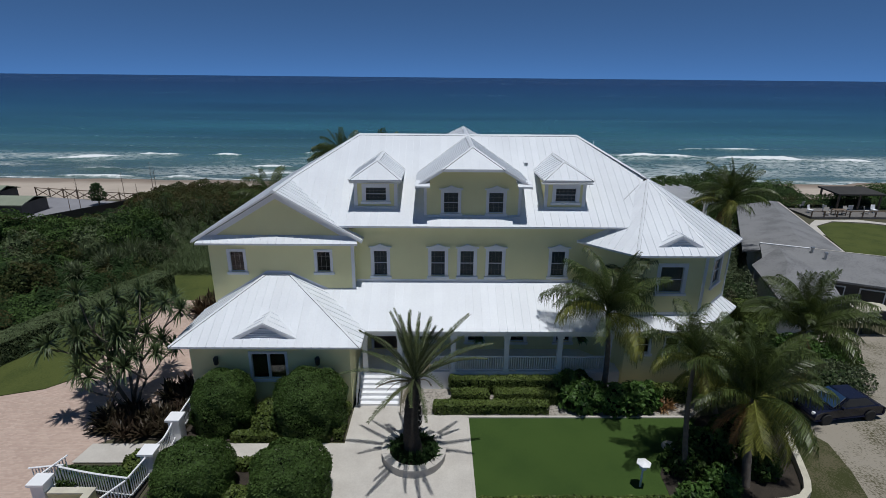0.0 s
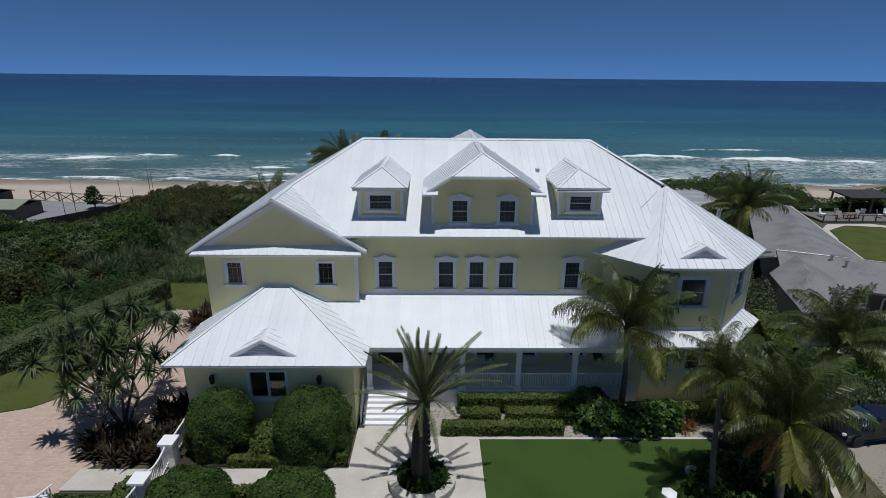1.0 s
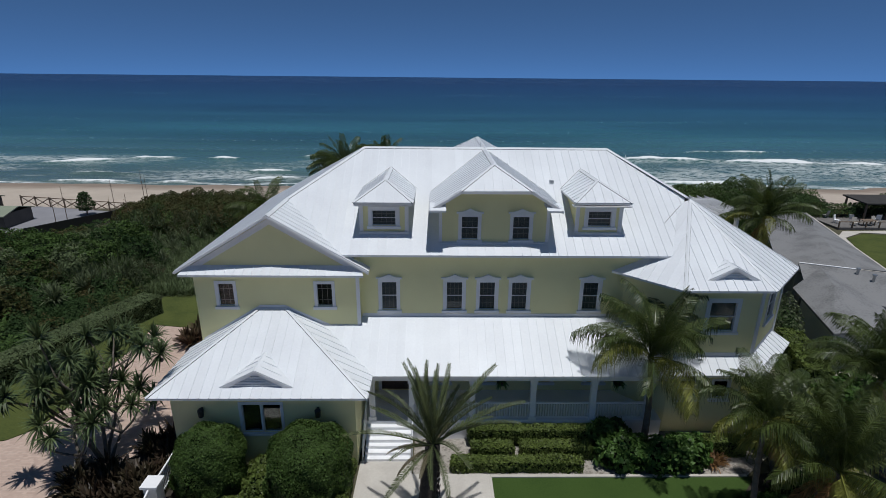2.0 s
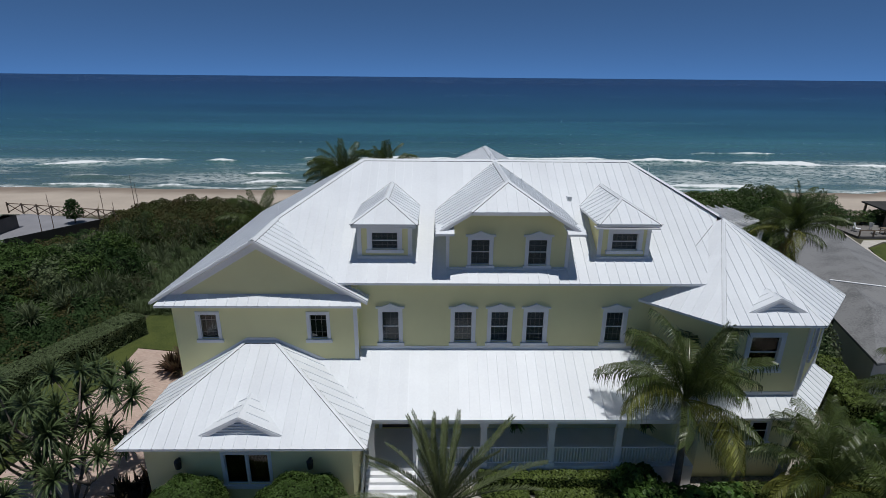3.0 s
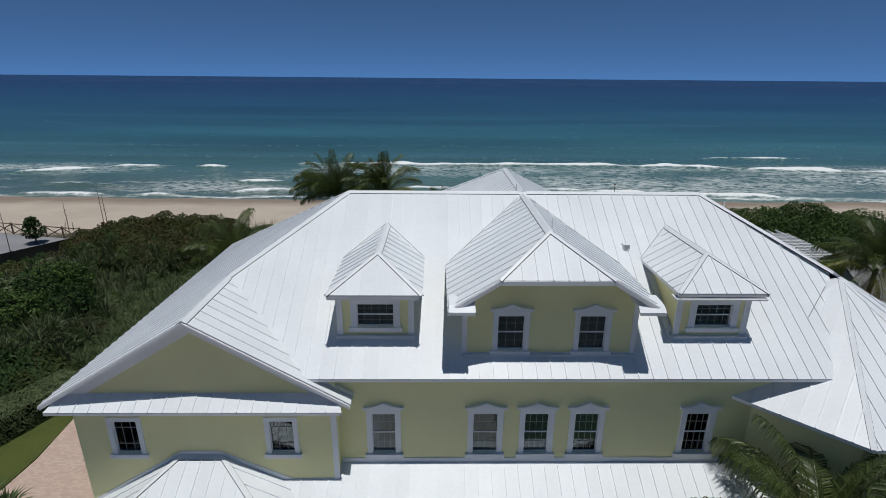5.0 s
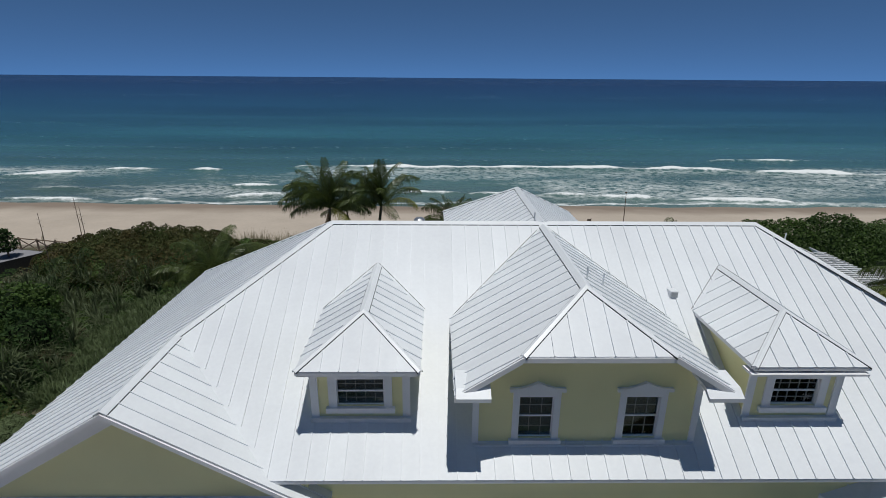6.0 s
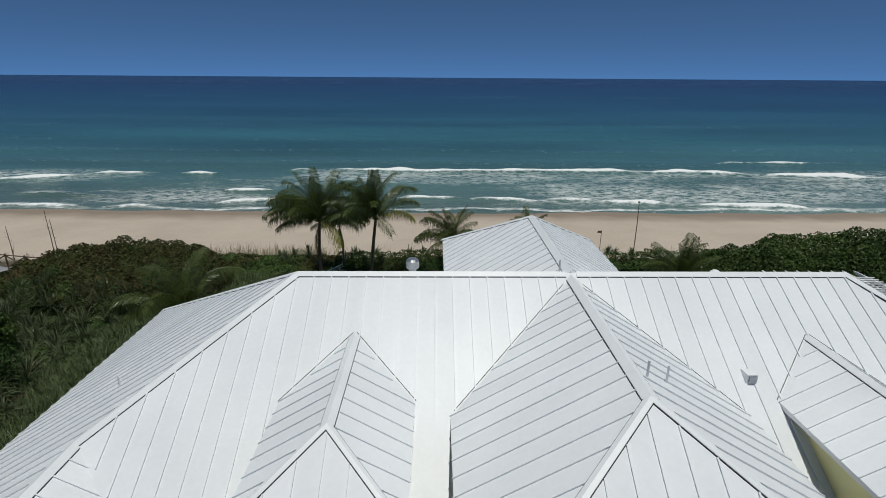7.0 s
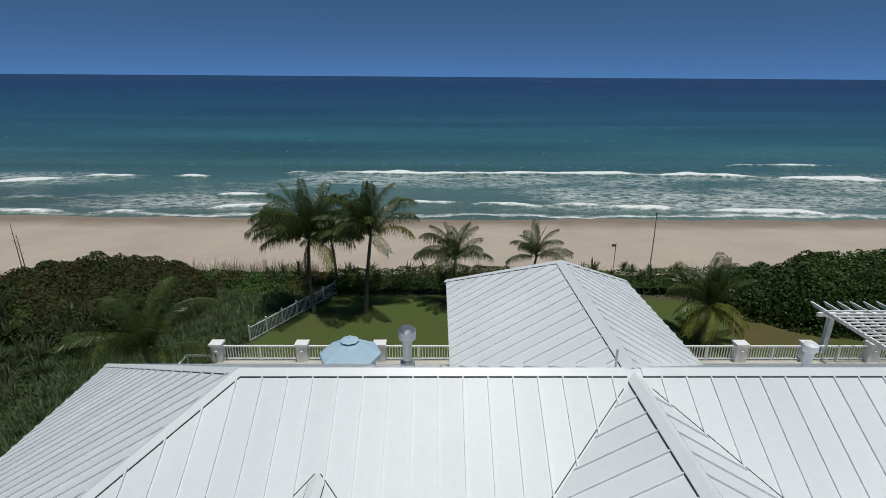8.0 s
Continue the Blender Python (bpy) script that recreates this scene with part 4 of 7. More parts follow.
# tower
for k in range(0, 3):
    a, b = tower(SB, k, 0), tower(SB, k + 1, 0)
    if k == 0:
        o = [(1.45, 6.15, 2.80, 7.76), (0.62, 2.17, 1.47, 3.25), (2.4, 2.17, 3.22, 3.25)]
    elif k == 1:
        o = [(1.4, 6.15, 2.7, 7.76), (1.5, 2.17, 2.4, 3.25)]
    else:
        o = []
    _, m4 = wall("tower_wall", a.x, a.y, b.x, b.y, 0, 8.75, o)
    if k < 2:
        window(m4, o[0][0], 6.15, o[0][2] - o[0][0], 1.61, cols=1, rows=1, border=0.2, blind=0.97)
        for q in o[1:]:
            window(m4, q[0], q[1], q[2] - q[0], q[3] - q[1], cols=1, rows=1, border=0.1)
    part("corner_board", Mesh().box(b.x - 0.12, b.y - 0.1, 4.7, b.x + 0.02, b.y + 0.02, 8.6) if k == 0 else Mesh().box(b.x - 0.06, b.y - 0.12, 4.7, b.x + 0.03, b.y + 0.04, 8.6), TRIM, house)
a, b = tower(SB, 7, 0), tower(SB, 0, 0)
wall("tower_wall", a.x, a.y, b.x, b.y, 0, 8.75)
sx = OX + SB
wall("side_wall", sx + 0.01, tower(SB, 2, 0).y, sx + 0.01, 14.2, 0, 8.9)
wall("rear_wall", sx + 0.01, 14.45, WX0, 14.45, 0, 9.0)
# rear wing
wall("rear_wing_wall", 3.0, 12.0, 3.0, 15.85, 4.4, 11.95)
wall("rear_wing_wall", 3.0, 16.1, -3.0, 16.1, 4.4, 11.95)
wall("rear_wing_wall", -3.0, 15.85, -3.0, 12.0, 4.4, 11.95)

# centre dormer
dw = 2.8
_, m4 = wall("dormer_wall", -dw, 0.5, dw, 0.5, 9.95, 12.25, [(x + dw, 10.2, x + dw + w, 11.46) for x, w in ((-1.72, 0.9), (0.97, 0.9))], thick=0.2)
for x, w in ((-1.72, 0.9), (0.97, 0.9)):
    window(m4, x + dw, 10.2, w, 1.26, cols=3, rows=2, crown=True, border=0.15, blind=0.97)
part("dormer_gable", Mesh().prism([(-dw, 0.5, 12.25), (dw, 0.5, 12.25), (1.95, 0.5, 12.8), (-1.95, 0.5, 12.8)], (0, 0.2, 0)), STUCCO, house, "yellow stucco gable of the dormer")
for s in (-1, 1):
    side = [(s * dw, 0.7, 9.9), (s * dw, 0.7, 12.3), (s * dw, 4.4, 12.3)]
    part("dormer_cheek", Mesh().prism(side if s < 0 else side[::-1], (-s * 0.2, 0, 0)), STUCCO, house, "yellow stucco dormer cheek")
    part("corner_board", Mesh().box(s * dw - 0.08, 0.46, 9.95, s * dw + 0.08, 0.52, 12.0), TRIM, house)
    # cornice return at the foot of the rake
    x0, x1 = (s * (DW - 0.03), s * (DW - 0.85))
    lo, hi = min(x0, x1), max(x0, x1)
    part("cornice_return", Mesh().prism([(lo, DFOOT - 0.14, 11.99), (hi, DFOOT - 0.14, 11.99), (hi, DFOOT + 0.1, 12.14), (hi, 0.5, 12.19), (lo, 0.5, 12.19), (lo, DFOOT + 0.1, 12.14)], (0, 0, -0.10)), ROOF, house, "small white cornice return")
    a, b = Vector((s * CW, DF - 0.03, DZ - K * CW - 0.02)), Vector((s * DW, DFOOT - 0.03, DZ - K * DW - 0.02))
    q = [a, b, b - Vector((0, 0, 0.15)), a - Vector((0, 0, 0.15))]
    part("rake_board", Mesh().prism(q if s > 0 else q[::-1], (0, 0.06, 0)), TRIM, house)
part("fascia", Mesh().box(-CW, DF - 0.03, DZ - K * CW - 0.15, CW, DF + 0.02, DZ - K * CW - 0.02), TRIM, house)
part("base_flashing", Mesh().box(-dw - 0.05, 0.36, 9.9, dw + 0.05, 0.5, 10.06), CAP, house)

# side dormers
for cx, h2 in ((-5.78, 1.2), (5.62, 1.15)):
    _, m4 = wall("dormer_wall", cx - h2, 1.05, cx + h2, 1.05, 10.3, 12.05, [(0.57, 10.78, 1.83, 11.62)], thick=0.15)
    window(m4, 0.57, 10.78, 1.26, 0.84, cols=5, rows=2, border=0.2, blind=0.97)
    for s in (-1, 1):
        side = [(cx + s * h2, 1.2, 10.25), (cx + s * h2, 1.2, 12.08), (cx + s * h2, 4.1, 12.08)]
        part("dormer_cheek", Mesh().prism(side if s < 0 else side[::-1], (-s * 0.15, 0, 0)), STUCCO, house, "yellow stucco dormer cheek")
        part("corner_board", Mesh().box(cx + s * h2 - 0.1, 1.01, 10.35, cx + s * h2 + 0.1, 1.06, 12.0), TRIM, house)
    part("base_flashing", Mesh().box(cx - h2 - 0.12, 0.92, 10.2, cx + h2 + 0.12, 1.05, 10.46), CAP, house)
    part("soffit_board", Mesh().box(cx - 1.5, 0.6, 11.93, cx + 1.5, 1.05, 11.99), TRIM, house)

# flashing where roofs meet the walls
part("wall_flashing", Mesh().box(-7.0, MY - 0.022, 5.88, 7.3, MY - 0.002, 6.06), TRIM, house, "white wall flashing above the porch roof")
for k in (0, 1):
    a, b = tower(SB + 0.02, k, ST - 0.05), tower(SB + 0.02, k + 1, ST - 0.05)
    part("wall_flashing", Mesh().prism([a, b, b + Vector((0, 0, 0.25)), a + Vector((0, 0, 0.25))], tuple((a.lerp(b, 0.5) - Vector((OX, OY, a.z))).normalized() * -0.015)), TRIM, house, "white wall flashing above the skirt roof")
fy = WY - 0.022
for p, q in (((-15.5, 4.66), (GRA, GRZ)), ((GRA, GRZ), (GRB, GRZ)), ((GRB, GRZ), (-7.1, 4.72))):
    part("wall_flashing", Mesh().prism([(p[0], fy, p[1] - 0.05), (q[0], fy, q[1] - 0.05), (q[0], fy, q[1] + 0.16), (p[0], fy, p[1] + 0.16)], (0, 0.018, 0)), TRIM, house, "white wall flashing above the garage roof")

# porch: floor, columns, rails, steps
part("porch_floor", Mesh().box(-6.85, -2.55, 0.0, 8.9, 0.2, 1.2), TRIM, house, "white raised porch floor")
part("porch_ceiling", Mesh().box(-6.8, -2.7, 3.86, 8.9, 0.2, 3.92), TRIM, house)
part("porch_beam", Mesh().box(-6.3, -2.6, 3.62, 8.9, -2.3, 3.86), TRIM, house)
cols = [-6.3, -4.25, -1.1, 2.05, 5.2, 8.1]
for x in cols:
    c = part("porch_column", Mesh().box(x - 0.14, -2.54, 1.2, x + 0.14, -2.26, 3.62), TRIM, house, "square white porch column")
    part("column_base", Mesh().box(x - 0.2, -2.6, 1.2, x + 0.2, -2.2, 1.42), TRIM, c)
    part("column_cap", Mesh().box(x - 0.19, -2.59, 3.45, x + 0.19, -2.21, 3.62), TRIM, c)
baluster = Mesh().box(-0.022, -0.022, 0, 0.022, 0.022, 0.86).mesh("baluster", TRIM)
for a, b in zip(cols[1:], cols[2:]):
    rail = part("porch_railing", Mesh().box(a + 0.14, -2.45, 2.14, b - 0.14, -2.35, 2.22).box(a + 0.14, -2.43, 1.28, b - 0.14, -2.37, 1.34), TRIM, house, "white porch railing with close balusters")
    n = round((b - a - 0.3) / 0.135)
    for i in range(n):
        o = part("baluster", baluster, TRIM, rail)
        o.location = (a + 0.2 + (b - a - 0.4) * i / (n - 1), -2.4, 1.3)
steps = part("front_steps", Mesh(), TRIM, house, "wide white front steps")
for i in range(7):
    part("step", Mesh().box(-6.55, -4.25 + 0.27 * i, 0, -4.25, -4.25 + 0.27 * (i + 1) + 0.03, 0.171 * (i + 1)), TRIM, steps)
for x in (-6.62, -4.18):
    hr = part("stair_rail", Mesh().tube([(x, -4.35, 0.95), (x, -2.5, 2.15)], 0.03), TRIM, steps)
    for i in range(8):
        y = -4.3 + 0.24 * i
        part("baluster", Mesh().box(x - 0.018, y - 0.018, max(0, 0.62 * (y + 4.3)), x + 0.018, y + 0.018, 0.95 + 0.649 * (y + 4.35)), TRIM, hr)

# small things on the roof
def pipe_vent(x, y, z, r, h, label):
    v = thing("roof_pipe", label, "vent pipe")
    part("pipe", Mesh().lathe([(r, z - 0.4), (r, z + h)], x, y, 14), STEEL, v, smooth=False)
    part("pipe_cap", Mesh().lathe([(r * 1.25, z + h), (r * 1.75, z + h + 0.05), (r * 1.8, z + h + 0.28), (r * 1.2, z + h + 0.36)], x, y, 18), STEEL, v)
    part("collar", Mesh().lathe([(r * 1.6, z - 0.3), (r * 1.5, z + 0.12), (r, z + 0.2)], x, y, 14), STEEL, v)


pipe_vent(-4.5, 10.2, 12.3, 0.125, 0.75, "tall galvanised flue on the rear roof slope")
wv = thing("roof_fan", "small round white ventilator on the rear roof slope", "ventilator")
part("fan_body", Mesh().lathe([(0.11, 12.1), (0.11, 12.85)], 5.75, 10.1, 16), CAP, wv)
part("fan_cap", Mesh().lathe([(0.14, 12.78), (0.18, 12.84), (0.175, 12.98), (0.1, 13.04)], 5.75, 10.1, 18), CAP, wv)
gv = thing("roof_vent_hood", "small white hood vent on the front roof slope", "vent")
part("hood", Mesh().box(3.6, 4.35, 12.3, 3.85, 4.65, 12.62), CAP, gv)
part("hood_front", Mesh().box(3.64, 4.3, 12.46, 3.81, 4.35, 12.6), STEEL, gv)
for x, y, z in ((0.25, 2.3, 13.85), (0.84, 2.7, 13.5), (-0.25, 7.4, 14.0), (-12.2, 6.0, 11.2), (1.75, 8.0, 13.0), (8.9, 7.2, 13.3)):
    rod = thing("vent_stub", "thin white plumbing stub on the roof", "pipe", "plumbing stubs on the roof")
    part("stub", Mesh().tube([(x, y, z - 0.35), (x, y, z + 0.4)], 0.024), CAP, rod)


# ---- plants ----
rng = np.random.default_rng(7)


def frond(name, mat, length, rise, droop, leaflet, pairs=46, stalk=0.14, hang=0.5, vee=0.25, wide=0.026, sweep=0.45, loose=0.0):
    """One feather leaf that starts at the origin and runs out along x, bending down towards its tip."""
    m = Mesh()
    n, p, ang = 14, Vector((0, 0, 0)), rise
    path, angles = [p.copy()], [ang]
    for i in range(n):
        s = (i + 0.5) / n
        ang = rise - droop * s ** 1.35
        p = p + Vector((math.cos(ang), 0, math.sin(ang))) * (length / n)
        path.append(p.copy()), angles.append(ang)
    m.tube(path, [0.045 * (1 - 0.88 * i / n) for i in range(n + 1)], 5, cap=False)
    r = random.Random(name)
    for i in range(pairs):
        s = stalk + (1 - stalk) * (i + 0.5) / pairs
        k = s * n
        j = min(int(k), n - 1)
        at = path[j].lerp(path[j + 1], k - j)
        a = angles[j]
        fwd, up = Vector((math.cos(a), 0, math.sin(a))), Vector((-math.sin(a), 0, math.cos(a)))
        size = leaflet * (0.45 + 0.75 * math.sin(math.pi * min(1, (s - stalk) / (1 - stalk) * 0.82 + 0.12)))
        for side in (-1, 1):
            out = Vector((0, side, 0))
            d = (out * (0.9 + 0.15 * r.random()) + fwd * (sweep + 0.5 * s + 0.1 * r.random()) + up * vee * (0.6 + 0.7 * r.random())).normalized()
            q = size * (0.85 + 0.3 * r.random())
            h = hang * (0.7 + 0.6 * r.random())
            mid = at + d * q * 0.5 + Vector((0, 0, -0.10 * q * h))
            tip = at + d * q * (1 - 0.22 * h) + Vector((0, 0, -0.62 * q * h))
            if loose:
                # leaflets hang unevenly and turn on their own axis
                drift = Vector((r.uniform(-0.12, 0.12), r.uniform(-0.12, 0.12), r.uniform(-0.14, 0.10))) * q * loose
                mid, tip = mid + drift * 0.4, tip + drift
            w = (fwd + up * r.uniform(-0.8, 0.8) * loose).normalized() * wide * (0.8 + 0.4 * r.random())
            base = len(m.v)
            m.v += [tuple(at - w * 0.5), tuple(at + w * 0.5), tuple(mid + w), tuple(mid - w), tuple(tip)]
            m.f += [(base, base + 1, base + 2, base + 3), (base + 3, base + 2, base + 4)]
    return m.mesh(name, mat)


COCO = [frond("coco_frond_a", PALM, 4.0, 1.53, 0.45, 0.72, pairs=87, hang=0.8, vee=0.2, wide=0.019, loose=0.5), frond("coco_frond_b", PALM, 4.5, 1.40, 1.15, 0.88, pairs=93, hang=1.1, vee=0.1, wide=0.019, loose=0.5), frond("coco_frond_c", PALM, 4.7, 1.18, 1.70, 0.95, pairs=96, hang=1.4, vee=0.0, wide=0.019, loose=0.5),
        frond("coco_frond_d", PALM, 4.5, 0.88, 1.55, 0.9, pairs=93, hang=1.5, vee=-0.05, wide=0.019, loose=0.5), frond("coco_frond_e", PALM, 4.0, 0.45, 1.2, 0.85, pairs=87, hang=1.5, vee=-0.1, wide=0.019, loose=0.5)]
COCOY = [frond("yellow_frond_a", PALMYELLOW, 4.2, 0.7, 1.8, 0.9, pairs=90, hang=1.4, vee=0.0, wide=0.019, loose=0.5), frond("yellow_frond_b", PALMYELLOW, 3.6, 0.0, 1.3, 0.85, pairs=84, hang=1.4, vee=-0.1, wide=0.019, loose=0.5)]
COCODRY = [frond("dry_frond", PALMDEAD, 3.0, -0.75, 0.7, 0.62, pairs=84, hang=1.2, wide=0.02, loose=0.5)]
DATES = [frond("date_frond_a", DATE, 3.1, 1.46, 0.20, 0.26, pairs=64, vee=0.9, hang=0.0, wide=0.022, sweep=1.0), frond("date_frond_b", DATE, 3.7, 1.16, 0.42, 0.27, pairs=70, vee=0.9, hang=0.0, wide=0.022, sweep=1.0), frond("date_frond_c", DATE, 3.9, 0.80, 0.62, 0.27, pairs=70, vee=0.8, hang=0.05, wide=0.022, sweep=1.0), frond("date_frond_d", DATE, 3.7, 0.42, 0.66, 0.26, pairs=66, vee=0.7, hang=0.1, wide=0.022, sweep=1.0)]
DATEDRY = [frond("dry_date_frond", DATEOLD, 2.3, 0.15, 0.9, 0.2, pairs=50, hang=0.3, sweep=0.8)]


def palm(base, crown, leaves, label, count=20, size=1.0, thick=0.16, dry=1, yellow=2, seed=1, group="coconut palms", wind=0.0, bark=BARK):
    """A palm: a ringed, slightly curved trunk and a crown of feather leaves."""
    r = random.Random(seed)
    base, crown = Vector(base), Vector(crown)
    tree = thing("palm_tree", label, "palm tree", group, at=tuple(base))
    bend = Vector((r.uniform(-0.3, 0.3), r.uniform(-0.3, 0.3), 0))
    n = max(14, int((crown.z - base.z) * 5))
    path, radii = [], []
    for i in range(n + 1):
        k = i / n
        path.append((crown - base) * k + bend * math.sin(math.pi * k) - Vector((0, 0, 0.25 * (1 - k))))
        radii.append(thick * (1.45 - 0.75 * k ** 0.4 + (0.05 if i % 2 else -0.03)))
    part("trunk", Mesh().tube([tuple(p) for p in path], radii, 10), bark, tree, "ringed trunk", smooth=True)
    top = crown - base
    twist = 20
    if leaves is COCO:
        twist = 26
    for i in range(count):
        k = i / max(1, count - 1)
        spread = k ** 1.1 * (len(leaves) - 1)
        me = leaves[min(len(leaves) - 1, int(round(spread + r.uniform(-0.35, 0.35))))]
        if k > 0.4 and yellow and r.random() < yellow / (count * 0.5):
            me = COCOY[r.randrange(2)] if leaves is COCO else me
        o = part("frond", me, None, tree)
        turn_to = i * 2.39996 + r.uniform(-0.5, 0.5)
        az = math.degrees(turn_to + wind * math.sin(math.pi - turn_to))
        sc = size * r.uniform(0.85, 1.12)
        o.matrix_local = Matrix.Translation(top + Vector((0, 0, r.uniform(-0.15, 0.12)))) @ Matrix.Rotation(radians(az), 4, "Z") @ Matrix.Rotation(radians(r.uniform(-9, 9)), 4, "Y") @ Matrix.Rotation(radians(r.uniform(-1, 1) * twist), 4, "X") @ Matrix.Scale(sc, 4)
    if leaves is DATES:
        # stumps of cut leaves round the upper trunk
        stump = Mesh().prism([(0.0, -0.09, 0.0), (0.0, 0.09, 0.0), (0.05, 0.05, 0.17), (0.05, -0.05, 0.17)], (0.02, 0, 0.06)).mesh("boot", bark)
        for i in range(96):
            k = 0.30 + 0.66 * i / 96
            o = part("boot", stump, None, tree)
            o.matrix_local = Matrix.Translation(top * k) @ Matrix.Rotation(i * 2.39996, 4, "Z") @ Matrix.Translation((thick * (1.4 - 0.75 * k ** 0.4) - 0.05, 0, 0))
    for i in range(dry):
        me = (COCODRY if leaves is COCO else DATEDRY)[0]
        o = part("dry_frond", me, None, tree, "dry brown hanging frond")
        o.matrix_local = Matrix.Translation(top + Vector((0, 0, -0.15))) @ Matrix.Rotation(r.uniform(0, 6.28), 4, "Z") @ Matrix.Rotation(r.uniform(-0.3, 0.5), 4, "Y") @ Matrix.Scale(size * 0.9, 4)
    return tree


palm((-3.2, -8.3, 0.3), (-3.12, -8.25, 4.4), DATES, "stout date palm in a round planter, grey-green stiff fronds", 34, 0.94, 0.40, dry=7, seed=4, group="date palm", bark=SHADEDBARK)
palm((7.6, -3.6, 0), (7.45, -3.35, 5.4), COCO, "coconut palm by the porch with drooping green fronds", 30, 0.9, 0.17, dry=0, yellow=3, seed=2, wind=0.15)
palm((9.75, -9.8, 0), (9.75, -8.7, 5.85), COCO, "slender coconut palm in the mulch bed", 20, 0.6, 0.13, dry=1, yellow=8, seed=3)
palm((12.3, -10.3, 0), (11.9, -10.1, 4.6), COCO, "stocky coconut palm with yellowing lower fronds", 34, 0.8, 0.19, dry=2, yellow=10, seed=5)
palm((13.8, -4.9, 0), (13.6, -4.7, 2.9), COCO, "young coconut palm by the tower with dry orange fronds", 24, 0.68, 0.13, dry=4, yellow=8, seed=8)
palm((13.9, -7.6, 0), (13.4, -7.4, 4.1), COCO, "young coconut palm in the mulch bed", 28, 0.74, 0.14, dry=2, yellow=11, seed=9)
palm((17.2, -3.9, 0), (17.3, -5.2, 5.4), COCO, "coconut palm beside the shell drive with a dense drooping crown", 34, 0.82, 0.17, dry=1, yellow=2, seed=11)
palm((24.0, 15.2, 0), (23.9, 15.2, 7.4), COCO, "coconut palm with a full crown beside the grey roof", 34, 0.9, 0.19, dry=2, yellow=4, seed=12)
palm((-14.1, 38.4, 0), (-14.2, 38.8, 6.6), COCO, "tall coconut palm on the rear lawn", 30, 1.12, 0.18, dry=1, yellow=1, seed=14, wind=0.5)
palm((-13.2, 43.0, 0), (-13.2, 42.5, 5.3), COCO, "slender coconut palm near the dune", 18, 0.76, 0.12, dry=1, yellow=0, seed=15, wind=0.4)
palm((-9.8, 38.6, 0), (-9.2, 39.2, 6.7), COCO, "tall coconut palm on the rear lawn", 28, 1.12, 0.18, dry=0, yellow=1, seed=16, wind=0.35)
palm((-2.6, 40.4, 0), (-2.1, 40.5, 4.2), COCO, "short coconut palm on the rear lawn", 22, 0.86, 0.16, dry=1, yellow=1, seed=17, wind=0.5)
palm((5.1, 42.0, 0), (5.2, 42.0, 3.9), COCO, "short coconut palm near the dune", 15, 0.76, 0.14, dry=0, yellow=0, seed=18, wind=0.2)
palm((16.9, 34.1, 0), (17.0, 34.0, 2.8), COCO, "low coconut palm with a full crown", 30, 0.95, 0.2, dry=0, yellow=7, seed=19, wind=0.2)
palm((-19.3, 23.2, 0), (-19.3, 23.0, 5.1), COCO, "coconut palm in the scrub beside the house", 17, 0.95, 0.16, dry=0, yellow=2, seed=20, wind=0.2)


def blob(centre, radii, n, rs, lump=0.10, square=2.0, floor=0.05):
    """Points and normals over a lumpy clipped bush, and a function that tells its surface."""
    d = rs.normal(0, 1, (n, 3))
    d[:, 2] = np.where(rs.random(n) < 0.42, -0.9, 1.0) * np.abs(d[:, 2])
    d /= np.linalg.norm(d, axis=1)[:, None]
    low = d[:, 2] < 0
    d[low, :2] /= np.linalg.norm(d[low, :2], axis=1)[:, None] + 1e-9
    p = np.sign(d) * np.abs(d) ** (2 / square)
    k = 1 + lump * np.array([noise.noise((q[0] * 2.2 + centre[0], q[1] * 2.2 + centre[1], q[2] * 2.2)) for q in d])
    k *= 1 + rs.normal(0, 0.018, n)
    pts = np.array(centre) + p * np.array(radii) * k[:, None]
    nor = np.where(low[:, None], d * (1, 1, 0.15), d) / np.array(radii)
    nor /= np.linalg.norm(nor, axis=1)[:, None]
    keep = pts[:, 2] > floor
    return pts[keep], nor[keep]


def bush(name, centre, radii, leaves, mat, label, category="bush", group="", leaf=0.075, lump=0.10, square=2.0, spread=0.55, seed=1):
    """A bush: a near-black hull for the shade inside, and a skin of many small leaves."""
    rs = np.random.default_rng(seed)
    b = thing(name, label, category, group, at=(centre[0], centre[1], 0))
    c = (0, 0, centre[2])
    pts, nor = blob(c, radii, leaves, rs, lump, square)
    a, w = turned(nor, rs, spread)
    s = leaf * rs.uniform(0.6, 1.3, len(pts))[:, None]
    part("foliage", quads("foliage", pts, a * s, w * s * 0.55, mat), mat, b)
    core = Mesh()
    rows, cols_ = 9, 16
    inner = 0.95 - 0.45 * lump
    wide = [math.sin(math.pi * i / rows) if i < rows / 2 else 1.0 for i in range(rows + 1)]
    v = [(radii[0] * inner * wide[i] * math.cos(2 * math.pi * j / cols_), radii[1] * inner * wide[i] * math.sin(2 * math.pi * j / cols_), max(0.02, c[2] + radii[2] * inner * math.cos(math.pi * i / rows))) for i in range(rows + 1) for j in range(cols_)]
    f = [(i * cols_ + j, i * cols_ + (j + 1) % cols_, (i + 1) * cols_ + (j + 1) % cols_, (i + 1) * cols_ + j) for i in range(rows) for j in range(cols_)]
    part("shade_core", core.add(v, f), SHADECORE, b, "near-black hull for the shade inside")
    return b


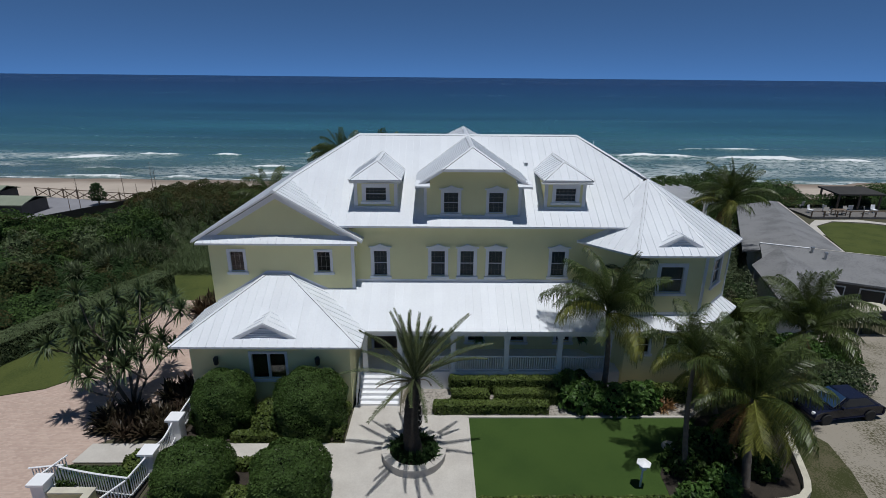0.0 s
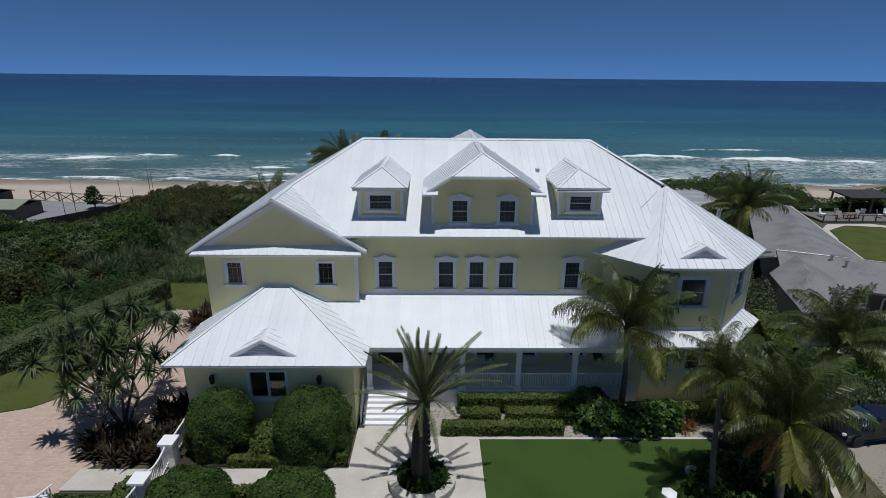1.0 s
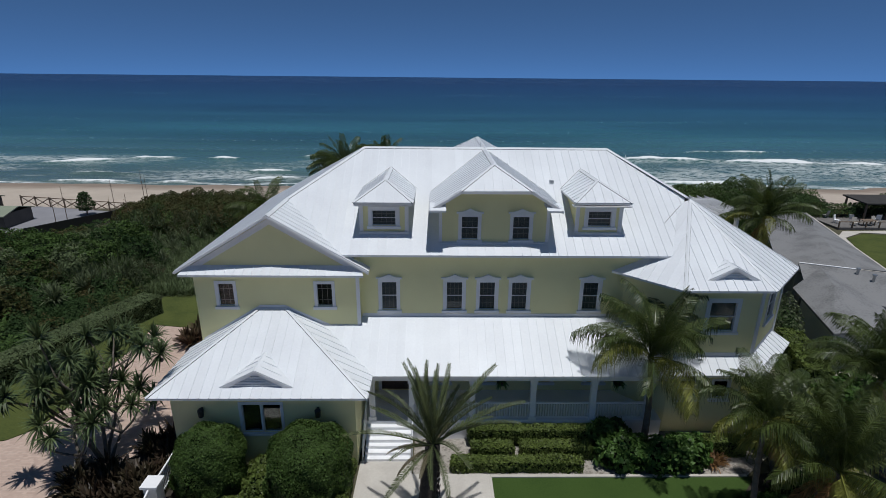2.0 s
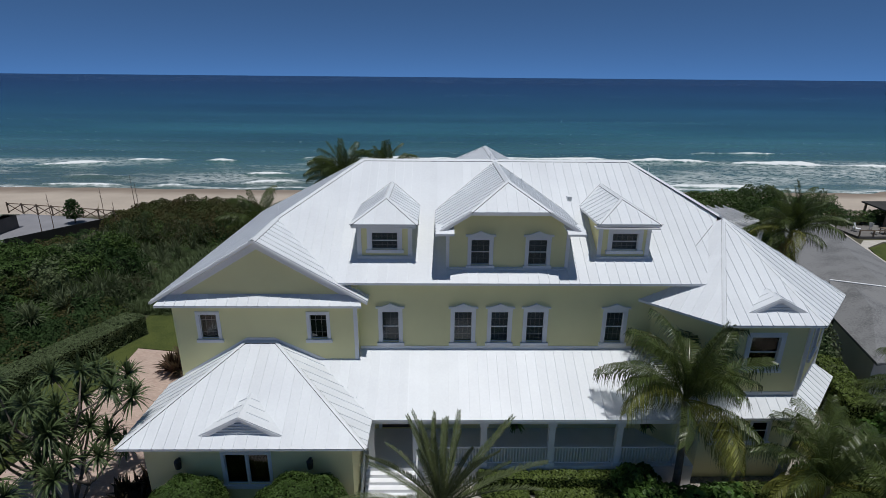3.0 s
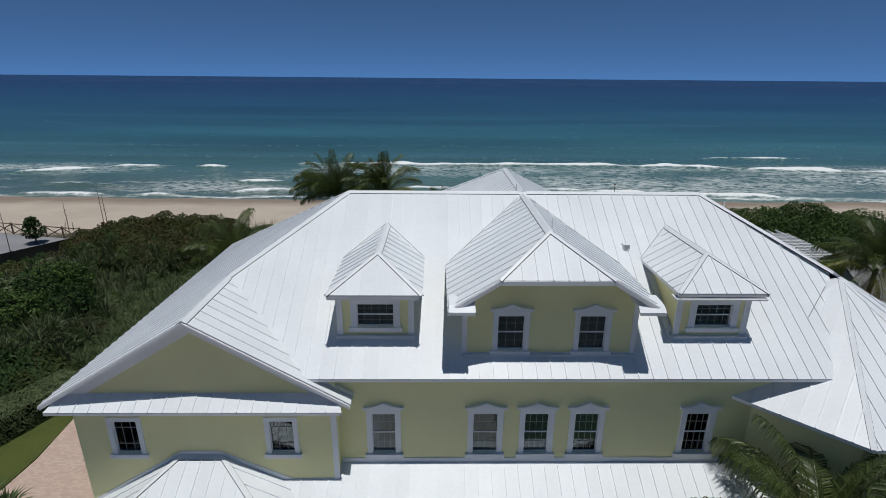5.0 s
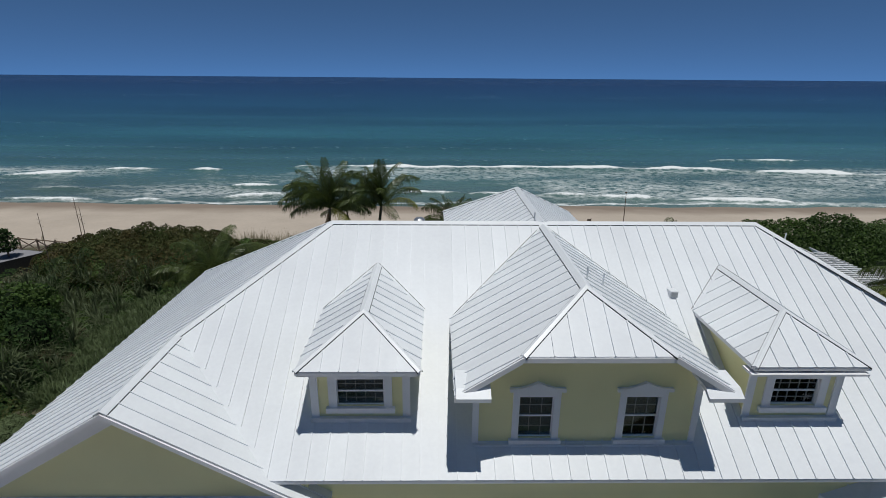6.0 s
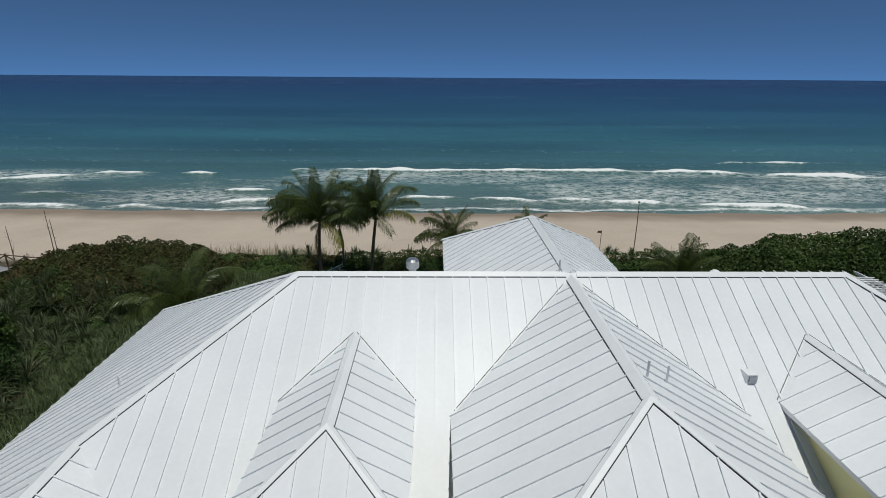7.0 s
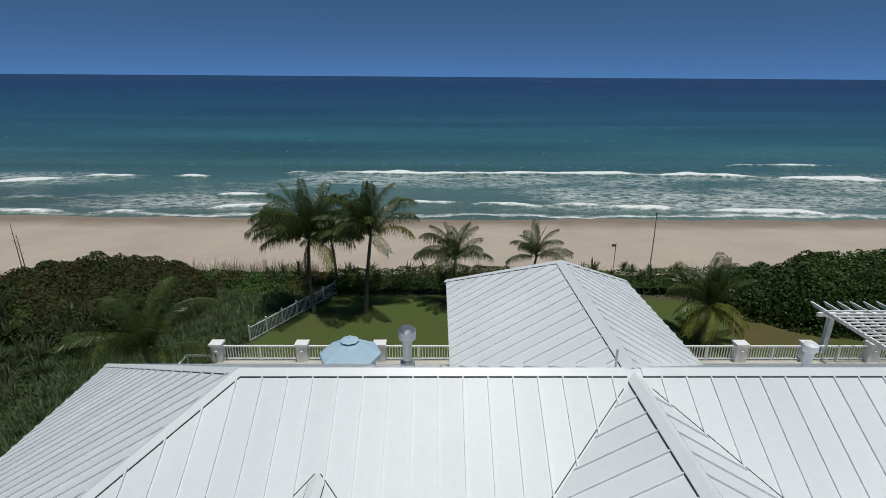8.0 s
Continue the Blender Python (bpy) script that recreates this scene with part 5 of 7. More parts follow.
for i, (x, y, r, z, h) in enumerate(((-13.5, -5.75, 1.48, 1.35, 1.74), (-8.85, -5.95, 1.8, 1.4, 1.82), (-12.9, -10.75, 1.6, 1.1, 1.45), (-8.6, -10.9, 1.65, 1.1, 1.45))):
    bush("clipped_bush", (x, y, z), (r, r * 0.95, h), 34000, FICUS, "large round clipped bush with small glossy dark leaves", "bush", "round clipped bushes", leaf=0.055, lump=0.2, square=2.25, seed=30 + i)


def hedge(x0, x1, y0, y1, z0, z1, n, label, mat=HEDGE, seed=1, leaf=0.06, group="low clipped hedges"):
    """A box hedge, clipped square."""
    rs = np.random.default_rng(seed)
    h = thing("hedge", label, "hedge", group, at=((x0 + x1) / 2, (y0 + y1) / 2, 0))
    lx, ly = (x1 - x0) / 2, (y1 - y0) / 2
    areas = np.array([4 * lx * ly * 1.3, 2 * lx * (z1 - z0), 2 * lx * (z1 - z0), 2 * ly * (z1 - z0), 2 * ly * (z1 - z0)])
    which = rs.choice(5, n, p=areas / areas.sum())
    u, w = rs.uniform(-1, 1, n), rs.uniform(0, 1, n)
    pts, nor = np.zeros((n, 3)), np.zeros((n, 3))
    for k in range(5):
        q = which == k
        if k == 0:
            pts[q], nor[q] = np.stack([u[q] * lx, (w[q] * 2 - 1) * ly, np.full(q.sum(), z1)], 1), (0, 0, 1)
        elif k < 3:
            s = -1 if k == 1 else 1
            pts[q], nor[q] = np.stack([u[q] * lx, np.full(q.sum(), s * ly), z0 + w[q] * (z1 - z0)], 1), (0, s, 0)
        else:
            s = -1 if k == 3 else 1
            pts[q], nor[q] = np.stack([np.full(q.sum(), s * lx), u[q] * ly, z0 + w[q] * (z1 - z0)], 1), (s, 0, 0)
    bumps = np.array([noise.noise((p[0] * 1.7 + x0, p[1] * 1.7 + y0, p[2] * 1.7)) for p in pts])
    pts = pts + nor * (0.09 * bumps + rs.normal(0, 0.025, n))[:, None]
    a, b = turned(nor, rs, 0.6)
    s = leaf * rs.uniform(0.6, 1.4, n)[:, None]
    part("foliage", quads("foliage", pts, a * s, b * s * 0.6, mat), mat, h)
    # near-black box whose colour gives the shade between the leaves
    part("shade_core", Mesh().box(-lx + 0.08, -ly + 0.08, 0, lx - 0.08, ly - 0.08, z1 - 0.08), SHADECORE, h, "near-black hull for the shade inside")
    return h


hedge(-1.3, 5.0, -3.2, -2.62, 0.3, 1.05, 5200, "low clipped hedge below the porch rail", seed=41)
hedge(-1.2, 0.9, -4.15, -3.45, 0, 0.72, 2600, "low clipped hedge in the gravel bed", seed=42)
hedge(1.35, 4.9, -4.15, -3.45, 0, 0.74, 4200, "low clipped hedge in the gravel bed", seed=43)
hedge(-2.2, 4.2, -5.05, -4.45, 0, 0.62, 6000, "low clipped hedge along the lawn border", seed=44)
hedge(10.2, 12.8, -4.0, -3.3, 0, 0.95, 3400, "low brownish-green hedge below the tower windows", HEDGE, seed=62)
hedge(-12.6, -7.6, -7.3, -6.85, 0, 0.45, 4600, "low clipped hedge beside the garden path", seed=45)
hedge(-15.0, -7.7, -9.35, -8.85, 0, 0.45, 4600, "low clipped hedge beside the garden path", seed=46)
hedge(-7.75, -7.25, -14, -9.0, 0, 0.5, 4200, "low clipped hedge edging the terrace", seed=47)
hedge(-7.4, -6.95, -7.2, -4.6, 0, 0.55, 2200, "low clipped hedge beside the front steps", seed=48)
hedge(-0.2, 9, -12.4, -11.4, 0, 0.5, 9000, "low clipped hedge along the front of the lawn", seed=49)
hedge(-19.6, -16.0, -10.6, -9.6, 0, 0.6, 4200, "low dark hedge behind the white fence", FICUS, seed=50)
for x, y, seed in ((-11.1, -6.3, 51), (-16.1, -9.3, 52), (-10.7, -11.6, 53), (-11.2, -5.2, 54)):
    bush("shrub", (x, y, 0.4), (0.75, 0.7, 0.6), 1500, HEDGE, "small light green shrub between clipped bushes", "shrub", "small shrubs", leaf=0.09, lump=0.3, spread=0.8, seed=seed)
# long hedge along the north lawn
long_hedge = hedge(-10.6, 10.6, -0.95, 0.95, 0, 1.5, 48000, "long dense clipped grey-green hedge along the lawn edge", LONGHEDGE, seed=60, leaf=0.055, group="hedge along the north lawn")
long_hedge.matrix_world = pose(-29.77, 3.2, 0, 0, 0, 68)
side_hedge = hedge(-2.7, 2.7, -0.75, 0.75, 0, 2.2, 9000, "tall yellow-green clipped hedge beside the tower", HEDGE, seed=61, leaf=0.07, group="hedge beside the tower")
side_hedge.matrix_world = pose(20.3, 3.3, 0, 0, 0, 73)


def blades(points, lengths, widths, lean, rs, mat, name, per):
    """Tufts of strap leaves, each bending over, in one mesh."""
    m_v, m_f = [], []
    for (px, py, pz), length, width in zip(points, lengths, widths):
        for j in range(per):
            az = rs.uniform(0, 2 * math.pi)
            el = rs.uniform(lean[0], lean[1])
            d = np.array((math.cos(az) * math.cos(el), math.sin(az) * math.cos(el), math.sin(el)))
            s = np.array((-math.sin(az), math.cos(az), 0)) * width
            q = length * rs.uniform(0.7, 1.15)
            a = np.array((px, py, pz))
            mid, tip = a + d * q * 0.55, a + d * q * 0.95 - np.array((0, 0, q * 0.22 * math.cos(el)))
            b = len(m_v)
            m_v += [tuple(a - s * 0.5), tuple(a + s * 0.5), tuple(mid + s * 0.7), tuple(mid - s * 0.7), tuple(tip)]
            m_f += [(b, b + 1, b + 2, b + 3), (b + 3, b + 2, b + 4)]
    me = bpy.data.meshes.new(name)
    me.from_pydata(m_v, [], m_f)
    me.materials.append(mat)
    me.update()
    return me


def screw_pine(base, seed):
    """A branching tree whose twigs end in rosettes of strap leaves."""
    r, rs = random.Random(seed), np.random.default_rng(seed)
    t = thing("screw_pine", "spreading screw pine tree with rosettes of strap leaves", "tree", at=base)
    ends = []

    def limb(a, d, length, rad, depth):
        path = [a]
        for i in range(5):
            d = (d + Vector((r.uniform(-0.16, 0.16), r.uniform(-0.16, 0.16), 0.05))).normalized()
            path.append(path[-1] + d * length / 5)
        part("limb", Mesh().tube([tuple(p) for p in path], [rad * (1 - 0.07 * i) for i in range(6)], 7), BARK, t, smooth=True)
        if depth == 0:
            ends.append(path[-1])
            return
        for i in range(3 if depth > 1 else 2 + r.randrange(2)):
            az = 2.1 * i + r.uniform(-0.5, 0.5)
            nd = (d * 0.75 + Vector((math.cos(az), math.sin(az), r.uniform(0.1, 0.5))) * 0.85).normalized()
            limb(path[-1], nd, length * r.uniform(0.68, 0.9), rad * 0.68, depth - 1)

    for az, el, ln in ((2.7, 0.80, 2.5), (1.7, 1.05, 2.7), (4.4, 0.75, 1.9), (3.4, 0.95, 2.4), (2.2, 1.2, 3.0), (0.3, 0.9, 2.0)):
        limb(Vector((0, 0, -0.05)), Vector((math.cos(az) * math.cos(el), math.sin(az) * math.cos(el), math.sin(el))), ln, 0.10, 2)
    for e in ends:
        size = r.uniform(0.8, 1.15)
        me = blades([tuple(e)] * 1, [size], [0.055], (-0.75, 1.5), rs, PANDAN, "rosette", 78)
        part("rosette", me, None, t)
    for i in range(6):
        e = ends[r.randrange(len(ends))]
        part("fruit", Mesh().lathe([(0.02, -0.12), (0.1, -0.06), (0.12, 0.03), (0.04, 0.12)], 0, 0, 10), BARK, t).location = e + Vector((0.05, -0.1, -0.3))
    return t


screw_pine((-19.1, -4.5, 0.03), 21)


def tuft(name, at, n, radius, length, width, mat, label, category, seed, per=14, lean=(0.4, 1.4), z=0.05, group=""):
    rs = np.random.default_rng(seed)
    t = thing(name, label, category, group, at=at)
    pts = [(radius * math.sqrt(rs.random()) * math.cos(a), radius * math.sqrt(rs.random()) * math.sin(a), z) for a in rs.uniform(0, 6.28, n)]
    part("leaves", blades(pts, rs.uniform(0.7, 1.2, n) * length, np.full(n, width), lean, rs, mat, "leaves", per), None, t)
    return t


for i, (x, y) in enumerate(((-16.9, -5.6), (-17.9, -5.9), (-16.4, -4.2), (-18.6, -5.2), (-16.3, -6.4), (-19.3, -6.2), (-17.3, -3.4), (-16.4, -2.6), (-17.1, -6.5), (-18.2, -6.6), (-16.0, -5.3), (-19.9, -5.6))):
    tuft("cordyline", (x, y, 0.03), 14, 0.55, 1.15, 0.10, PURPLE, "dark purple-green cordyline clump below the screw pine", "shrub", 80 + i, per=10, group="purple cordylines")
for i, (x, y) in enumerate(((-19.2, 8.0), (-20.3, 7.6), (-20.2, 8.8))):
    tuft("bromeliad", (x, y, 0.03), 12, 0.55, 1.5, 0.14, RED, "reddish bromeliad clump against the house wall", "plant", 95 + i, per=14, group="bromeliads")
for i, (x, y, r) in enumerate(((6.4, -4.4, 1.3), (8.2, -4.6, 1.5), (9.4, -4.4, 1.1), (5.9, -3.2, 1.0), (14.4, -3.2, 1.0))):
    bush("philodendron", (x, y, 0.7), (r, 0.8, 0.85), 1500, BROAD, "dark glossy philodendron clump in the porch bed", "shrub", "philodendrons in the porch bed", leaf=0.15, lump=0.5, spread=0.7, seed=110 + i)
for i, (x, y, r) in enumerate(((9.9, -9.2, 0.9), (11.4, -8.2, 1.1), (13.2, -7.2, 1.0), (11.0, -10.6, 0.7), (13.4, -9.4, 0.8), (15.4, -6.0, 0.9), (17.3, -3.4, 1.1), (9.2, -11.8, 0.8))):
    bush("understorey_shrub", (x, y, 0.5), (r, r, 0.75), 1200, BROAD if i % 2 else FICUS, "dark shrub under the coconut palms", "shrub", "shrubs under the palms", leaf=0.13, lump=0.45, spread=0.9, seed=130 + i)
# planter round the date palm
planter = thing("round_planter", "low round concrete planter ring with block coping", "planter")
ring = Mesh()
for r0, r1, z0, z1 in ((1.25, 1.55, 0.0, 0.42),):
    n = 48
    v = [(-3.2 + r * math.cos(2 * math.pi * k / n), -8.3 + r * math.sin(2 * math.pi * k / n), z) for r, z in ((r0, z0), (r1, z0), (r1, z1), (r0, z1)) for k in range(n)]
    f = [(a * n + k, a * n + (k + 1) % n, ((a + 1) % 4) * n + (k + 1) % n, ((a + 1) % 4) * n + k) for a in range(4) for k in range(n)]
    ring.add(v, f)
part("ring", ring, CONCRETE, planter)
for k in range(22):
    a0, a1 = 2 * math.pi * (k + 0.02) / 22, 2 * math.pi * (k + 0.98) / 22
    o = [(-3.2 + r * math.cos(a), -8.3 + r * math.sin(a), 0.5) for r, a in ((1.2, a0), (1.6, a0), (1.6, a1), (1.2, a1))]
    part("coping_block", Mesh().prism(o, (0, 0, -0.078)), CONCRETE, planter)
part("soil", Mesh().lathe([(1.24, 0.02), (1.24, 0.36)], -3.2, -8.3, 32), SOIL, planter)
for i in range(9):
    a = i * 0.7
    tuft("planter_plant", (-3.2 + 0.85 * math.cos(a), -8.3 + 0.85 * math.sin(a), 0.36), 9, 0.35, 0.45, 0.06, SCRUB, "dark green ground cover in the round planter", "plant", 150 + i, per=16, group="plants in the round planter")

# separate shrubs that stand out of the coastal scrub
r = random.Random(88)
kinds = ((LIGHTSCRUB, "light green broad-leaved shrub in the coastal scrub"), (SCRUB, "dark green rounded shrub in the coastal scrub"), (FICUS, "glossy green shrub in the coastal scrub"), (LONGHEDGE, "grey-green shrub in the coastal scrub"), (GRAPE, "olive sea grape shrub in the coastal scrub"))
for i in range(34):
    y = -2.5 + 29 * i / 34 + r.uniform(-0.8, 0.8)
    x = (-34.6 + 0.40 * (min(y, 14) - 6.4)) - r.uniform(0, 13) ** 1.0
    q = r.uniform(1.1, 2.3)
    mat, label = kinds[r.randrange(5)]
    bush("scrub_shrub", (x, y, 1.5 + 0.3 * q), (q, q * r.uniform(0.85, 1.15), r.uniform(1.3, 1.9)), 2600, mat, label, "shrub", "shrubs in the coastal scrub", leaf=0.12, lump=0.55, spread=0.75, seed=400 + i)
bush("scrub_shrub", (-39.2, 20.6, 1.9), (3.4, 2.8, 1.9), 9000, LIGHTSCRUB, "large bright green shrub in the coastal scrub", "shrub", "shrubs in the coastal scrub", leaf=0.13, lump=0.5, spread=0.75, seed=440)
bush("scrub_shrub", (-46.5, 19.5, 2.4), (4.2, 3.2, 2.5), 12000, LIGHTSCRUB, "large bright green shrub in the coastal scrub", "shrub", "shrubs in the coastal scrub", leaf=0.13, lump=0.5, spread=0.75, seed=441)
for i, (x, y) in enumerate(((-31.6, 14.6), (-33.0, 12.2), (-30.6, 16.8), (-34.8, 15.6), (-36.2, 10.4), (-32.0, 20.2))):
    tuft("palmetto", (x, y, 1.6), 9, 0.9, 1.5, 0.06, SPIKY, "spiky palmetto fans in the coastal scrub", "palmetto", 460 + i, per=26, lean=(0.1, 1.4), group="palmettos in the scrub")
for i, (x, y) in enumerate(((-31.3, 18.6), (-32.6, 17.4), (-33.6, 19.4))):
    tuft("dead_palmetto", (x, y, 1.1), 8, 0.8, 1.2, 0.05, DRYSCRUB, "dry brown palmetto leaves in the coastal scrub", "palmetto", 470 + i, per=24, lean=(-0.1, 1.2), group="dry palmettos in the scrub")
for i, (x, y) in enumerate(((10.9, -4.3),)):
    tuft("dry_fern", (x, y, 0.05), 9, 0.4, 0.75, 0.05, PALMDEAD, "dry orange fern clump at the lawn edge", "fern", 480 + i, per=16, lean=(0.1, 1.2), group="dry ferns")


# ---- scrub and dune plants ----
def clumps(x, y, scale, depth):
    """1 on top of each rounded clump, less in the creases between."""
    d = noise.voronoi((x * scale, y * scale, 0.5))[0]
    return 1 - depth * min(1.0, d[0] * 1.25) ** 2


def scrub_height(x, y):
    """Height of the thicket's canopy north of the house, and over the dune."""
    h = 0.0
    # the main thicket
    edge = -30.0 + 0.40 * (y - 6.4) if y < 15 else (-28.4 if y < 31 else min(-21.5, -28.4 + 2.5 * (y - 31)))
    inside = min(1.0, max(0.0, (edge - x) / 1.6))
    h += inside * clumps(x, y, 0.24, 0.5) * clumps(x, y, 0.6, 0.55) * (3.1 + 1.3 * noise.noise((x * 0.12, y * 0.12, 0.3)) + 0.5 * noise.noise((x * 0.4, y * 0.4, 2.0)))
    if x < -36 and y > 20:
        h *= 1 - 0.6 * min(1.0, (y - 20) / 9) * min(1.0, (-36 - x) / 4)
    elif y > 17:
        # yuccas and grass keep low before the sea grapes
        h *= 1 - 0.72 * min(1.0, (y - 17) / 7)
    # sea grape mounds
    for cx, cy, rx, ry, top, steep in ((-33.4, 39, 10.4, 7.3, 3.85, 0.24), (-44.5, 21.5, 5.5, 4.5, 4.3, 0.38), (-52, 22, 7, 5, 5.2, 0.38), (-38, 11, 5.5, 6, 3.9, 0.38), (-36.5, 1.5, 5, 5, 4.2, 0.38), (-44, 4, 7, 6, 4.0, 0.38), (-47, 13, 7, 6, 3.4, 0.38), (-34.5, 17, 3.5, 3.5, 3.0, 0.38)):
        d = ((x - cx) / rx) ** 2 + ((y - cy) / ry) ** 2
        if d < 1:
            h = max(h, top * (1 - d) ** steep * clumps(x, y, 0.55, 0.34) * (1 + 0.18 * noise.noise((x * 0.35, y * 0.35, 7))))
    if y < -3.5:
        h *= max(0.0, 1 - (-3.5 - y) / 2)
    # keep the court and the path to it open
    if -62 < x < -43.4 and y > max(33.0, 30.6 + 1.607 * (x + 49.6)):
        h = 0.0
    return h


def cover(name, label, category, x0, x1, y0, y1, height, count, leaf, mat, seed, spread=0.8, layers=0.6, lowest=0.25, others=(), rough=0.25, core=0.82):
    """A mass of leaves over a canopy whose height is a function of place, over a sheet darkened for the shade inside.
    """
    rs = np.random.default_rng(seed)
    xs, ys = rs.uniform(x0, x1, count), rs.uniform(y0, y1, count)
    # heights and slopes from a fine grid
    step = 0.3
    nx, ny = int((x1 - x0) / step) + 3, int((y1 - y0) / step) + 3
    grid = np.array([[height(x0 + step * (i - 0.5), y0 + step * (j - 0.5)) for i in range(nx)] for j in range(ny)])
    fx, fy = (xs - x0) / step + 0.5, (ys - y0) / step + 0.5
    ix, iy = np.clip(fx.astype(int), 0, nx - 2), np.clip(fy.astype(int), 0, ny - 2)
    tx, ty = fx - ix, fy - iy
    g00, g10, g01, g11 = grid[iy, ix], grid[iy, ix + 1], grid[iy + 1, ix], grid[iy + 1, ix + 1]
    hs = (g00 * (1 - tx) + g10 * tx) * (1 - ty) + (g01 * (1 - tx) + g11 * tx) * ty
    gx, gy = ((g10 - g00) * (1 - ty) + (g11 - g01) * ty) / step, ((g01 - g00) * (1 - tx) + (g11 - g10) * tx) / step
    keep = hs > lowest
    xs, ys, hs, gx, gy = xs[keep], ys[keep], hs[keep], gx[keep], gy[keep]
    deep = 1 - layers * rs.random(len(xs)) ** 2.2
    lump = [rough * noise.noise((x * 1.1, y * 1.1, 4.0)) + 0.14 * noise.noise((x * 3.1, y * 3.1, 9.0)) for x, y in zip(xs, ys)]
    base = [ground_z(x, y) for x, y in zip(xs, ys)]
    pts = np.stack([xs, ys, np.array(base) + hs * deep + np.array(lump)], 1)
    nor = np.stack([-gx, -gy, np.ones(len(xs))], 1)
    nor /= np.linalg.norm(nor, axis=1)[:, None]
    a, b = turned(nor, rs, spread)
    s = leaf * rs.uniform(0.55, 1.35, len(pts))[:, None]
    top = thing(name, label, category, kind="stuff")
    me = quads("leaves", pts, a * s, b * s * 0.7, mat)
    for m in others:
        me.materials.append(m)
    if others:
        # each clump keeps to one kind of leaf
        def kind(p):
            c = noise.voronoi((p[0] * 0.42 + 0.25 * noise.noise((p[0] * 0.9, p[1] * 0.9, 2.0)), p[1] * 0.42, 0.5))[1][0]
            k = math.sin(c[0] * 12.9898 + c[1] * 78.233) * 43758.5453
            return int((k - math.floor(k)) * 10)

        table = (0, 0, 1, 0, 1, 2, 3, 0, 1, 3)
        pick = [table[kind(p)] if rs.random() > 0.12 else 0 for p in pts]
        me.polygons.foreach_set("material_index", pick)
    part("leaves", me, mat, top)
    # sheet below the leaves, coloured dark for the shade inside the thicket
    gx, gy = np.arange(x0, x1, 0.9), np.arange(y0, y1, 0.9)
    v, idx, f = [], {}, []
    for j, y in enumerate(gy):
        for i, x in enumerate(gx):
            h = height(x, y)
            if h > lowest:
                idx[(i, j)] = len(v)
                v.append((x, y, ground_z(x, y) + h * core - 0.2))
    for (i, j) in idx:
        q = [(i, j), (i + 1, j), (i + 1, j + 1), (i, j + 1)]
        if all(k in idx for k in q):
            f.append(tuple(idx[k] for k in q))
    part("undergrowth", Mesh().add(v, f), UNDER, top, "darkened sheet for the leafy shade inside the thicket", smooth=True)
    return top


cover("thicket", "dense mixed green coastal scrub beside the house", "scrub", -72, -17.5, -6, 36, scrub_height, 330000, 0.085, SCRUB, 201, spread=0.4, layers=0.3, others=(LIGHTSCRUB, DRYSCRUB, GRAPE), rough=0.5, core=0.75)
cover("sea_grape_thicket", "rounded sea grape thicket with olive and rusty leaves", "sea grape", -46, -20, 31, 47.5, lambda x, y: scrub_height(x, y) if ((x + 33.4) / 10.4) ** 2 + ((y - 39) / 7.3) ** 2 < 1 else 0.0, 105000, 0.105, GRAPE, 202, spread=0.6, layers=0.85, core=0.78)


def dune_height(x, y):
    if x < -14:
        ridge, tall = math.exp(-((y - 44.3) / 2.4) ** 2), 1.15
    else:
        ridge, tall = max(0.0, 1 - ((y - 44.0) / 2.0) ** 2) ** 0.4, 1.85
    return ridge * tall * (1.0 + 0.3 * noise.noise((x * 0.3, y * 0.3, 1))) if y > 41.0 else 0.0


cover("dune_hedge", "low dark green dune shrubs along the beach", "dune shrub", -43, 12.5, 41.5, 48.5, dune_height, 44000, 0.10, LIGHTSCRUB, 203, spread=0.6, others=(GRAPE, HEDGE, SCRUB), core=0.7)
cover("dune_hedge", "low dark green dune shrubs along the beach", "dune shrub", 12.5, 95, 41.5, 48.5, dune_height, 44000, 0.10, LIGHTSCRUB, 204, spread=0.6, others=(GRAPE, HEDGE, SCRUB), core=0.7)


def right_mound(x, y):
    h = 0.0
    for cx, cy, rx, ry, top in ((34.5, 37.2, 8.0, 4.6, 6.5), (29.0, 38.4, 6.0, 4.4, 5.7), (25.0, 40.0, 4.8, 3.6, 4.0), (41.5, 41.5, 5.5, 4.0, 4.2), (48.5, 46.3, 5.0, 3.0, 3.6), (47, 49, 8, 4, 3.2), (70, 49, 10, 5, 3.4)):
        d = ((x - cx) / rx) ** 2 + ((y - cy) / ry) ** 2
        if d < 1:
            h = max(h, top * math.sqrt(1 - d) * clumps(x, y, 0.5, 0.2) * (1.05 + 0.10 * noise.noise((x * 0.4, y * 0.4, 3))))
    return h


cover("sea_grape_thicket", "tall glossy sea grape thicket behind the pergola", "sea grape", 20, 47.5, 32, 46, right_mound, 105000, 0.11, BRIGHTGRAPE, 205, spread=0.6, layers=0.8, core=0.72)
cover("sea_grape_thicket", "low glossy sea grape thicket above the beach", "sea grape", 47.5, 86, 43, 56, right_mound, 40000, 0.105, BRIGHTGRAPE, 207, spread=0.55)


